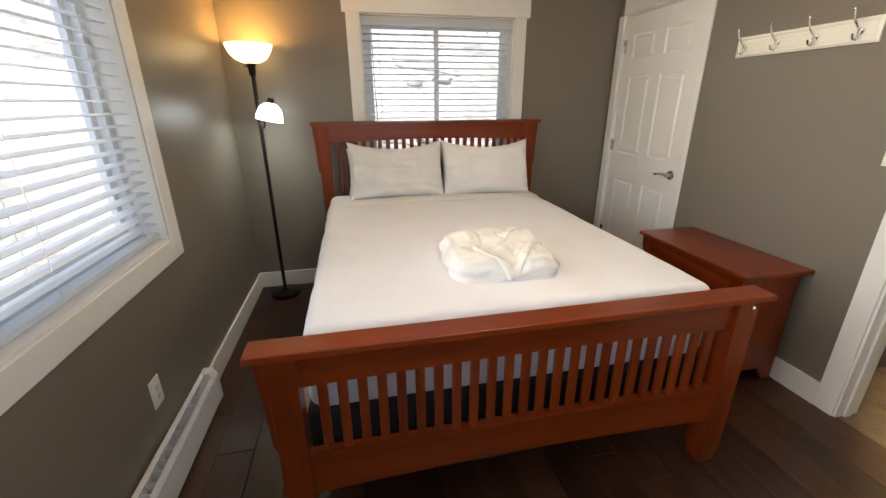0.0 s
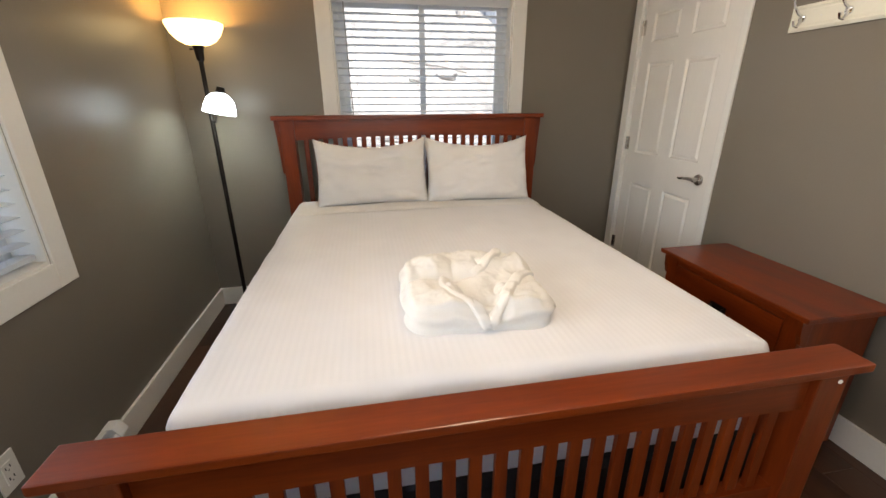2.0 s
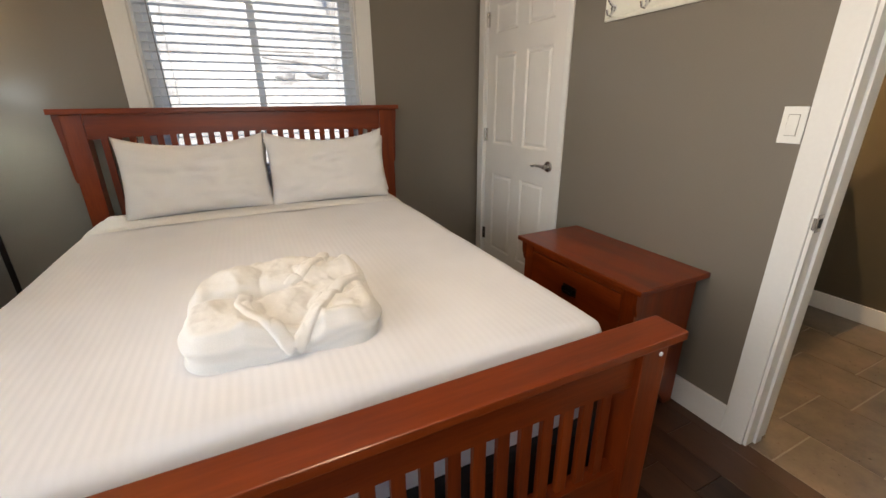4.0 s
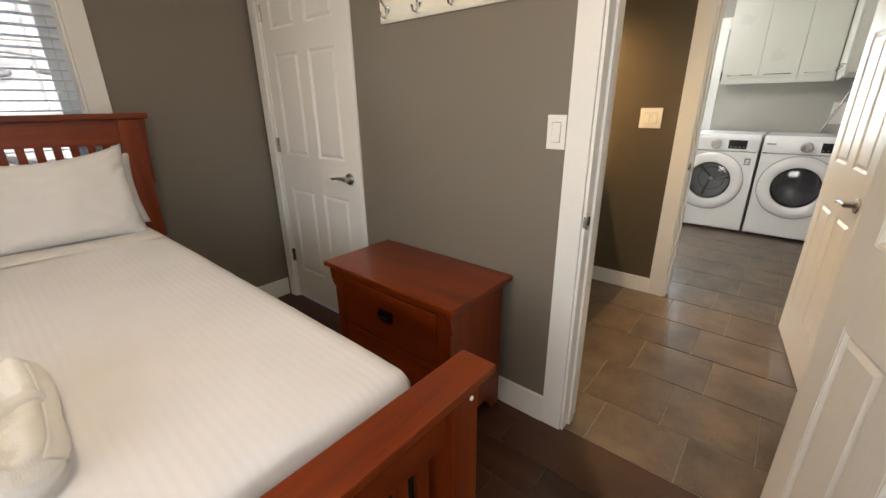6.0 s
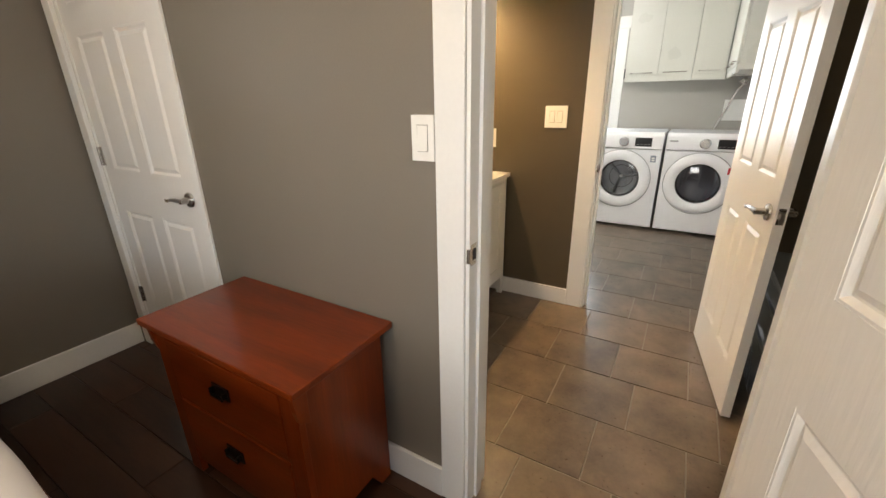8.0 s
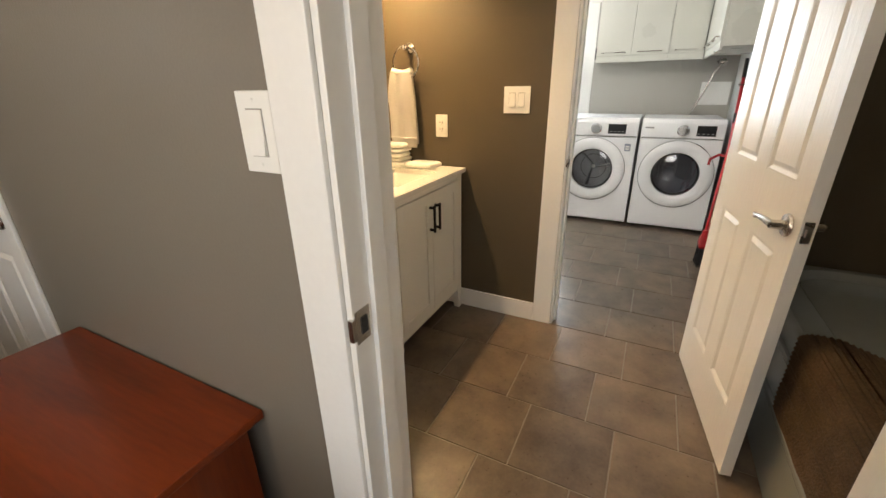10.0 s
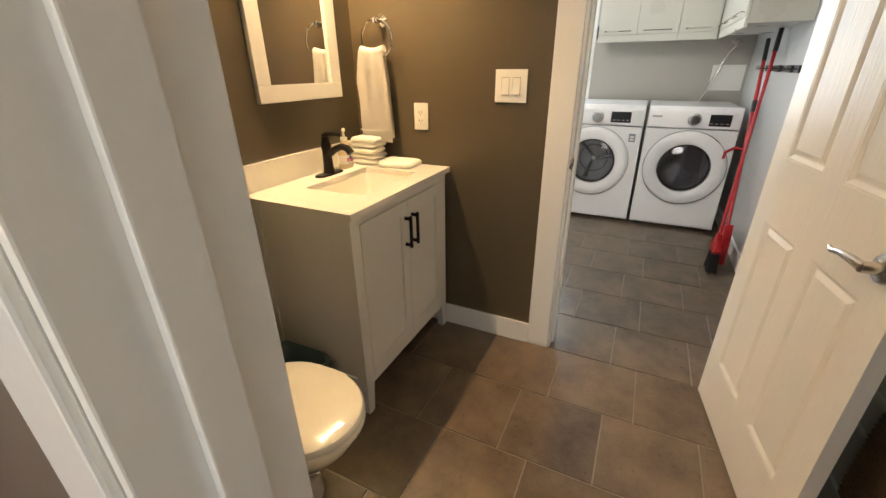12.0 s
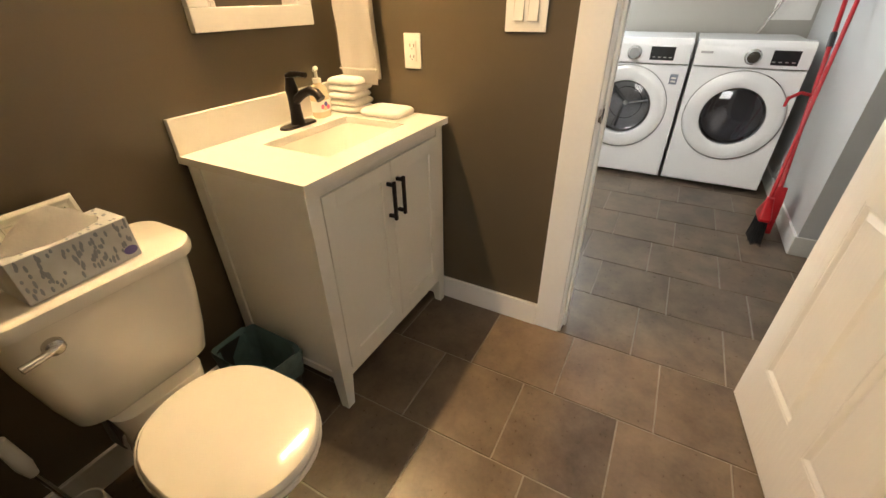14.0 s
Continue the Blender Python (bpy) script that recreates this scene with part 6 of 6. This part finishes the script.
# ---- laundry ----
def washer(name, y0, y1, label, cat, dy, R, ri, dryer):
    """A front-loading machine whose front faces low x."""
    XF = 8.140
    yc = (y0 + y1) / 2
    t = thing(name, (8.53, yc, 0), label, cat)
    bm = bmesh.new()
    box(bm, XF + 0.014, 8.92, y0, y0 + 0.012, 0.025, 0.975, 0.004)
    box(bm, XF + 0.014, 8.92, y1 - 0.012, y1, 0.025, 0.975, 0.004)
    box(bm, XF + 0.014, 8.92, y0 + 0.012, y1 - 0.012, 0.963, 0.975)
    box(bm, XF + 0.014, 8.92, y0 + 0.012, y1 - 0.012, 0.025, 0.040)
    box(bm, 8.905, 8.92, y0 + 0.012, y1 - 0.012, 0.040, 0.963)
    part("body", bm, ENAMEL, t)
    # front panel with a round opening
    zc, yd = 0.517, yc + dy
    ya, yb, za, zb = y0 + 0.002, y1 - 0.002, 0.030, 0.822
    turns = sorted([2 * math.pi * k / 72 for k in range(72)] + [math.atan2(z - zc, y - yd) % (2 * math.pi) for y in (ya, yb) for z in (za, zb)])
    def reach(a):
        c, s = math.cos(a), math.sin(a)
        return min(((yb - yd) / c if c > 1e-6 else (ya - yd) / c if c < -1e-6 else 9), ((zb - zc) / s if s > 1e-6 else (za - zc) / s if s < -1e-6 else 9))
    bm = bmesh.new()
    loft(bm, [[Vector((x, yd + math.cos(a) * d, zc + math.sin(a) * d)) for a in turns for d in (reach(a) * f + (1 - f) * (R - 0.03),)] for x, f in ((XF + 0.024, 1.0), (XF + 0.004, 1.0), (XF - 0.003, 0.96), (XF - 0.003, 0.0), (XF + 0.020, 0.0))], (False, False))
    part("front_panel", bm, ENAMEL, t)
    bm = bmesh.new()
    prism(bm, [(XF + 0.02, 0.826), (XF - 0.012, 0.830), (XF - 0.006, 0.95), (XF + 0.012, 0.985), (XF + 0.08, 0.990), (XF + 0.08, 0.826)], y0 + 0.003, y1 - 0.003, 'y', 0.006)
    cp = part("control_panel", bm, ENAMEL, t, smooth=True)
    kz, ky = 0.893, yc + (0.033 if not dryer else -0.009)
    kb = bmesh.new()
    lathe(kb, [(0.001, 0), (0.046, 0), (0.047, 0.004), (0.041, 0.008), (0.038, 0.030), (0.034, 0.034), (0.001, 0.034)], Matrix.Translation((XF - 0.006, ky, kz)) @ Matrix.Rotation(radians(-90), 4, 'Y'), 36)
    part("dial", kb, CHROME, cp, "chrome selector dial", smooth=True)
    d0, d1 = (ky - 0.255, ky - 0.103) if not dryer else (ky - 0.240, ky - 0.100)
    part("display", one_box(XF - 0.013, XF - 0.004, d0, d1, 0.850, 0.935, 0.002), DARKGLASS, cp, "dark display panel")
    for k in range(4):
        part("button_mark", one_box(XF - 0.0145, XF - 0.0125, d0 + 0.014 + 0.034 * k, d0 + 0.032 + 0.034 * k, 0.866, 0.872), DRUM, cp)
    part("emblem", one_box(XF - 0.013, XF - 0.006, y1 - 0.10, y1 - 0.03, 0.905, 0.918, 0.001), DRUM, cp)
    m = Matrix.Translation((XF - 0.002, yd, zc)) @ Matrix.Rotation(radians(-90), 4, 'Y')
    bm = bmesh.new()
    lathe(bm, [(R, -0.012), (R + 0.002, 0.006), (R - 0.012, 0.014), (R - 0.040, 0.019), (ri + 0.014, 0.018), (ri, 0.010), (ri - 0.004, -0.02), (ri + 0.02, -0.03)], m, 64, (False, False))
    dr = part("door_ring", bm, ENAMEL, t, "round white door ring", smooth=True)
    part("door_seam", one_lathe([(R + 0.004, 0.001), (R + 0.009, 0.0075), (R + 0.004, 0.0075)], m, 64, (False, False)), DRUM, t)
    bm = bmesh.new()
    lathe(bm, [(ri, 0.004), (ri * 0.8, 0.012), (ri * 0.4, 0.018), (0.001, 0.020)], m, 48, (False, False))
    g = part("door_glass", bm, pane_glass("smoked_door_glass", (0.78, 0.79, 0.81)) if not dryer else pane_glass("dark_door_glass", (0.42, 0.43, 0.46), 0.10), dr, "dark round door glass", smooth=True)
    bm = bmesh.new()
    lathe(bm, [(ri + 0.01, -0.014), (ri - 0.01, -0.05), (ri + 0.02, -0.10), (ri + 0.03, -0.16), (0.05, -0.175), (0.001, -0.175)], m, 48, (False, False))
    dm = part("drum", bm, mat("dark_steel_drum", (0.38, 0.38, 0.39), 0.30, 1.0, grain=70, vary=0.2), t, "steel drum", smooth=True)
    for rr_ in () if dryer else (0.62, 0.84):
        part("drum_groove", one_lathe([(ri * rr_ - 0.004, -0.171), (ri * rr_, -0.166), (ri * rr_ + 0.004, -0.171)], m, 40, (False, False)), BLACK, dm)
    part("door_gasket", one_lathe([(ri - 0.002, -0.016), (ri - 0.016, -0.030), (ri - 0.012, -0.052), (ri + 0.004, -0.060)], m, 48, (False, False)), RUBBER, t, "dark rubber gasket", smooth=True)
    for k in range(0 if dryer else 3):
        a = 2 * math.pi * k / 3 + 0.5
        part("drum_paddle", one_tube([m @ Vector((0.03 * math.cos(a), 0.03 * math.sin(a), -0.165)), m @ Vector((ri * 0.95 * math.cos(a + 0.25), ri * 0.95 * math.sin(a + 0.25), -0.15))], [0.010, 0.018], 8), DRUM, dm, smooth=True)
    if not dryer:
        part("drum_hub", one_lathe([(0.018, -0.170), (0.014, -0.155), (0.001, -0.154)], m, 16, (False, True)), PLATE, dm)
        part("energy_sticker", one_box(XF - 0.0065, XF - 0.0045, y0 + 0.045, y0 + 0.095, 0.700, 0.765), BLUEPRINT, t, "small dark blue sticker")
        for k in range(2):
            part("sticker_print", one_box(XF - 0.0078, XF - 0.006, y0 + 0.055, y0 + 0.085, 0.712 + 0.022 * k, 0.724 + 0.022 * k), PLATE, t)
        part("filter_flap", one_box(XF - 0.006, XF + 0.002, y1 - 0.16, y1 - 0.05, 0.07, 0.16, 0.004), ENAMEL, t)
    for y in (y0 + 0.06, y1 - 0.06):
        for x in (8.22, 8.84):
            part("foot", one_lathe([(0.022, 0), (0.022, 0.012), (0.010, 0.014), (0.010, 0.03), (0.001, 0.03)], Matrix.Translation((x, y, 0)), 12), BLACK, t)
    return t


washer("washing_machine", 2.478, 3.125, "white front-loading washing machine with a chrome dial", "washing machine", 0.040, 0.290, 0.192, False)
washer("clothes_dryer", 1.825, 2.457, "white front-loading clothes dryer with a large dark door", "dryer", -0.006, 0.288, 0.190, True)


def wall_cabinet(name, x0, x1, y0, y1, face, doors, label):
    """An upper cabinet; face 'x' looks to low x, 'y' to high y."""
    z0, z1 = 1.490, CH - 0.12
    t = thing(name, ((x0 + x1) / 2, (y0 + y1) / 2, z0), label, "wall cabinet", "laundry wall cabinets")
    part("body", one_box(x0 + (0.02 if face == 'x' else 0), x1, y0, y1 - (0.02 if face == 'y' else 0), z0, z1, 0.001), CREAM, t)
    n = doors
    for k in range(n):
        if face == 'x':
            a, b = y0 + (y1 - y0) * k / n + 0.0015, y0 + (y1 - y0) * (k + 1) / n - 0.0015
            d = part("door", one_box(x0, x0 + 0.018, a, b, z0 + 0.035, z1 - 0.003, 0.002), CREAM, t)
            part("handle", one_tube([(x0, a + 0.05, z0 + 0.062), (x0 - 0.022, a + 0.05, z0 + 0.062), (x0 - 0.022, b - 0.05, z0 + 0.062), (x0, b - 0.05, z0 + 0.062)], 0.004, 8), NICKEL, d, "brushed steel bar handle")
        else:
            a, b = x0 + (x1 - x0) * k / n + 0.0015, x0 + (x1 - x0) * (k + 1) / n - 0.0015
            d = part("door", one_box(a, b, y1 - 0.018, y1, z0 + 0.035, z1 - 0.003, 0.002), CREAM, t)
            part("handle", one_tube([(a + 0.05, y1, z0 + 0.062), (a + 0.05, y1 + 0.022, z0 + 0.062), (b - 0.05, y1 + 0.022, z0 + 0.062), (b - 0.05, y1, z0 + 0.062)], 0.004, 8), NICKEL, d, "brushed steel bar handle")
    if face == 'x':
        part("light_rail", one_box(x0 + 0.004, x0 + 0.022, y0, y1, z0 - 0.022, z0 + 0.033, 0.002), CREAM, t)
    else:
        part("light_rail", one_box(x0, x1, y1 - 0.022, y1 - 0.004, z0 - 0.022, z0 + 0.033, 0.002), CREAM, t)
    return t


wall_cabinet("wall_cabinet", 8.68, XLA1, 2.352, 2.985, 'x', 2, "cream two-door wall cabinet above the washing machine")
wall_cabinet("wall_cabinet", 8.665, XLA1, 2.066, 2.350, 'x', 1, "cream single-door corner wall cabinet")
wall_cabinet("wall_cabinet", 7.49, 8.64, 1.742, 2.062, 'y', 3, "cream wall cabinet run on the white side wall")
tagged(part("hinge_bracket", one_box(8.70, 8.76, 2.987, 3.000, 1.50, 1.60, 0.003), BLACK), "small black bracket on the cabinet end", "bracket")

# valve, hose and access panel on the far wall
ap = thing("access_panel", (XLA1, 1.89, 1.17), "flat white access panel on the laundry wall", "wall panel")
part("panel", one_box(XLA1 - 0.008, XLA1, 1.762, 2.010, 1.065, 1.275, 0.002), WHITE, ap)
gv = thing("gas_valve", (XLA1, 1.885, 1.42), "steel valve with a braided hose behind the dryer", "valve")
bm = bmesh.new()
lathe(bm, [(0.001, 0), (0.035, 0), (0.034, 0.006), (0.014, 0.010), (0.014, 0.05), (0.024, 0.052), (0.024, 0.085), (0.001, 0.088)], Matrix.Translation((XLA1, 1.87, 1.45)) @ Matrix.Rotation(radians(-90), 4, 'Y'), 18)
part("body", bm, NICKEL, gv, smooth=True)
part("handle", one_box(8.900, 8.912, 1.84, 1.93, 1.445, 1.455, 0.002), NICKEL, gv)
part("hose", one_tube([(8.93, 1.88, 1.43), (8.92, 1.93, 1.36), (8.92, 1.98, 1.20), (8.93, 2.04, 1.04), (8.95, 2.08, 0.94), (8.985, 2.09, 0.90)], 0.010, 10), NICKEL, gv, smooth=True)

# broom and dustpan on the white wall
hold = thing("tool_holder", (7.75, 1.74, 1.27), "steel spring clip strip on the white wall", "tool holder")
part("strip", one_box(7.36, 8.66, 1.740, 1.748, 1.232, 1.268, 0.002), NICKEL, hold)
for x in (7.46, 7.62, 7.90, 8.18):
    part("clip_block", one_box(x - 0.05, x + 0.05, 1.748, 1.762, 1.230, 1.270, 0.003), BLACK, hold)
    part("clip", one_tube([(x - 0.03, 1.760, 1.25), (x - 0.02, 1.785, 1.25), (x - 0.028, 1.81, 1.25)], 0.004, 6), BLACK, hold)
    part("clip", one_tube([(x + 0.03, 1.760, 1.25), (x + 0.02, 1.785, 1.25), (x + 0.028, 1.81, 1.25)], 0.004, 6), BLACK, hold)
br = thing("broom", (7.50, 1.86, 0), "red-handled broom with black bristles against the wall", "broom")
B0, B1 = Vector((7.385, 1.905, 0.20)), Vector((8.00, 1.778, 1.50))
def along(k):
    return B0.lerp(B1, k)
part("handle", one_tube([along(0.0), along(0.90)], 0.0108, 12), RED, br, smooth=True)
part("grip", one_tube([along(0.885), along(1.0)], 0.0145, 12), BLACK, br, smooth=True)
bm = bmesh.new()
loft(bm, [rounded(7.375, 1.905, a, b, 0.012, z, 4) for a, b, z in ((0.070, 0.028, 0.150), (0.072, 0.030, 0.165), (0.050, 0.026, 0.195), (0.022, 0.020, 0.245), (0.016, 0.016, 0.27))])
part("head", bm, RED, br, smooth=True)
bm = bmesh.new()
rb2 = random.Random(3)
for k in range(120):
    x, y = 7.375 + rb2.uniform(-0.066, 0.066), 1.905 + rb2.uniform(-0.022, 0.022)
    tube(bm, [(x, y, 0.152), (x + (x - 7.375) * 0.18, y + (y - 1.905) * 0.4, rb2.uniform(0.0, 0.012))], 0.0022, 4)
tagged(part("bristles", bm, BLACK, br), kind="stuff")
dp = thing("dustpan", (7.60, 1.80, 0), "red long-handled dustpan leaning behind the broom", "dustpan")
P0, P1 = Vector((7.55, 1.842, 0.26)), Vector((8.33, 1.775, 1.44))
part("handle", one_tube([P0, P0.lerp(P1, 0.9)], 0.012, 12), RED, dp, smooth=True)
part("grip", one_tube([P0.lerp(P1, 0.88), P1], 0.014, 12), BLACK, dp, smooth=True)
part("collar", one_tube([P0.lerp(P1, 0.60), P0.lerp(P1, 0.66)], 0.0165, 12), BLACK, dp)
q = P0.lerp(P1, 0.40)
part("side_grip", one_tube([q, q + Vector((-0.02, 0.06, 0.015)), q + Vector((-0.05, 0.115, -0.015)), q + Vector((-0.06, 0.12, -0.06))], [0.010, 0.010, 0.011, 0.008], 8), RED, dp, smooth=True)
bm = bmesh.new()
prism(bm, [(7.47, 0.012), (7.62, 0.012), (7.615, 0.10), (7.59, 0.25), (7.53, 0.29), (7.495, 0.20)], 1.812, 1.868, 'y', 0.006)
part("pan", bm, RED, dp, smooth=True)

# ---- outside ----
def ground_height(x, y):
    d = max(0.0, y - 7.0)
    e = max(0.0, -2.0 - x)
    return -0.7 + 0.55 * d * math.exp(-d / 60) + 0.34 * e * math.exp(-e / 60) + 0.35 * noise.noise(Vector((x * 0.13, y * 0.13, 0))) + 0.12 * noise.noise(Vector((x * 0.6, y * 0.6, 2)))


def land(u, v):
    a, b = 2 * u - 1, 2 * v - 1
    x, y = 5 + 40 * a + 400 * a ** 7, 2.5 + 40 * b + 400 * b ** 7
    inside = max(0.0, 1 - max(abs(x - 5.2) - 4.2, abs(y - 2.6) - 2.8, 0) / 1.5)
    return Vector((x, y, ground_height(x, y) * (1 - inside) - 0.75 * inside))


tagged(part("ground", sheet(land, 150, 150), LITTER, None, smooth=True), "pale leaf litter on a sunlit slope", "ground", kind="structure")
rt = random.Random(17)


def tree(x, y, h, r):
    z = ground_height(x, y) - 0.1
    t = thing("tree", (x, y, z), "bare grey tree trunk with thin branches on the slope", "tree", "bare trees outside")
    lean = Vector((rt.uniform(-0.05, 0.05), rt.uniform(-0.05, 0.05), 1))
    part("trunk", one_tube([Vector((x, y, z)) + lean * (h * k / 6) + Vector((0.05 * noise.noise(Vector((x, k, 0))), 0.05 * noise.noise(Vector((y, k, 3))), 0)) for k in range(7)], [r * (1.25 - 0.17 * k) for k in range(7)], 9), BARK, t, smooth=True)
    for k in range(7):
        f = rt.uniform(0.25, 0.9)
        p = Vector((x, y, z)) + lean * (h * f)
        a = rt.uniform(0, 6.28)
        L = rt.uniform(0.8, 1.9)
        d = Vector((math.cos(a), math.sin(a), rt.uniform(0.1, 0.8)))
        part("branch", one_tube([p, p + d * L * 0.5, p + d * L + Vector((0, 0, 0.25))], [r * 0.28, r * 0.16, r * 0.05], 6), BARK, t)
    return t


for k in range(9):
    tree(rt.uniform(-2.0, 8.5), rt.uniform(14.0, 27.0), rt.uniform(6, 10), rt.uniform(0.06, 0.12))
for k in range(10):
    tree(rt.uniform(-17.0, -5.0), rt.uniform(1.0, 13.0), rt.uniform(6, 10), rt.uniform(0.07, 0.15))


def log_on_ground(x, y, a, L, r):
    pts = []
    for k in range(6):
        px, py = x + math.cos(a) * L * (k / 5 - 0.5), y + math.sin(a) * L * (k / 5 - 0.5)
        pts.append((px, py, ground_height(px, py) + r * 0.6))
    tagged(part("fallen_log", one_tube(pts, [r * (1 - 0.09 * k) for k in range(6)], 8), BARK, None, smooth=True), "fallen grey log lying on the slope", "log", "fallen logs")


for k in range(12):
    log_on_ground(rt.uniform(0, 6), rt.uniform(7.5, 15), rt.uniform(-0.5, 0.5), rt.uniform(0.8, 2.0), rt.uniform(0.02, 0.05))
for k in range(14):
    log_on_ground(rt.uniform(-10, -3), rt.uniform(1.5, 9), 1.57 + rt.uniform(-0.6, 0.6), rt.uniform(1.0, 3.2), rt.uniform(0.04, 0.11))
for k in range(16):
    x, y, r = (rt.uniform(-9, -2.5), rt.uniform(1.5, 8), rt.uniform(0.12, 0.4)) if k % 2 else (rt.uniform(0, 6), rt.uniform(7, 13), rt.uniform(0.1, 0.3))
    bm = bmesh.new()
    bmesh.ops.create_icosphere(bm, subdivisions=3, radius=r)
    for v in bm.verts:
        v.co *= 1 + 0.35 * noise.noise(v.co / r * 1.3 + Vector((k, 0, 0)))
        v.co.z *= 0.6
    bmesh.ops.translate(bm, vec=(x, y, ground_height(x, y) + r * 0.15), verts=bm.verts[:])
    tagged(part("boulder", bm, ROCK, None, smooth=True), "weathered grey boulder half sunk in leaf litter", "rock", "boulders on the slope")
gz = ground_height(7.6, 16.0) + 0.55
sh = thing("shed", (7.6, 16.0, gz), "small grey board shed on the slope", "shed")
part("wall", one_box(6.9, 8.3, 15.8, 17.2, gz - 1.2, gz + 1.7, 0.01), SHED, sh)
part("roof", one_box(6.8, 8.4, 15.7, 17.3, gz + 1.7, gz + 1.78, 0.01), OUTER, sh)
part("door", one_box(7.9, 8.2, 15.77, 15.8, gz - 0.2, gz + 1.5, 0.005), VINYL, sh)


# ---- floor pieces ----
def shared(name, bm, material):
    bmesh.ops.recalc_face_normals(bm, faces=bm.faces[:])
    me = bpy.data.meshes.new(name)
    bm.to_mesh(me)
    bm.free()
    me.materials.append(material)
    return me


def chamfered(w, l, h, c):
    bm = bmesh.new()
    loft(bm, [[(0, 0, -h), (w, 0, -h), (w, l, -h), (0, l, -h)], [(0, 0, -c), (w, 0, -c), (w, l, -c), (0, l, -c)], [(c, c, 0), (w - c, c, 0), (w - c, l - c, 0), (c, l - c, 0)]])
    return bm


def under(ob, parent, place):
    ob.parent = parent
    ob.matrix_parent_inverse = parent.matrix_world.inverted()
    ob.location = place


TP, TG = 0.333, 0.005
tiles = {}
for i in range(-3, 12):
    x0 = 5.413 + TP * i
    a, b = max(x0 + TG / 2, 4.478), min(x0 + TP - TG / 2, XLA1 - 0.005)
    if b - a < 0.02:
        continue
    off = 2.311 if i % 2 else 2.422
    for j in range(-6, 6):
        y0 = off + TP * j
        c, d = max(y0 + TG / 2, YS), min(y0 + TP - TG / 2, 4.09)
        if d - c < 0.02:
            continue
        key = (round(b - a, 3), round(d - c, 3))
        if key not in tiles:
            tiles[key] = shared("tile", chamfered(b - a, d - c, 0.008, 0.0015), TILE)
        under(new("tile", tiles[key]), tile_floor, (a, c, 0.0))

planks = {}
rng = random.Random(5)
PW = 0.152
k = 0
x = XL + 0.002
while x < 4.47:
    w = min(PW, 4.474 - x) - 0.0016
    y = YS - 0.02 - rng.random() * 0.9
    while y < YN:
        ln = rng.choice((0.75, 0.95, 1.2, 1.45))
        a, b = max(y, YS), min(y + ln - 0.0016, YN)
        if b - a > 0.03:
            key = (round(w, 4), round(b - a, 3))
            if key not in planks:
                planks[key] = shared("plank", chamfered(w, b - a, 0.012, 0.0018), PLANK)
            under(new("plank", planks[key]), wood_floor, (x, a, 0.0))
        y += ln
    x += PW
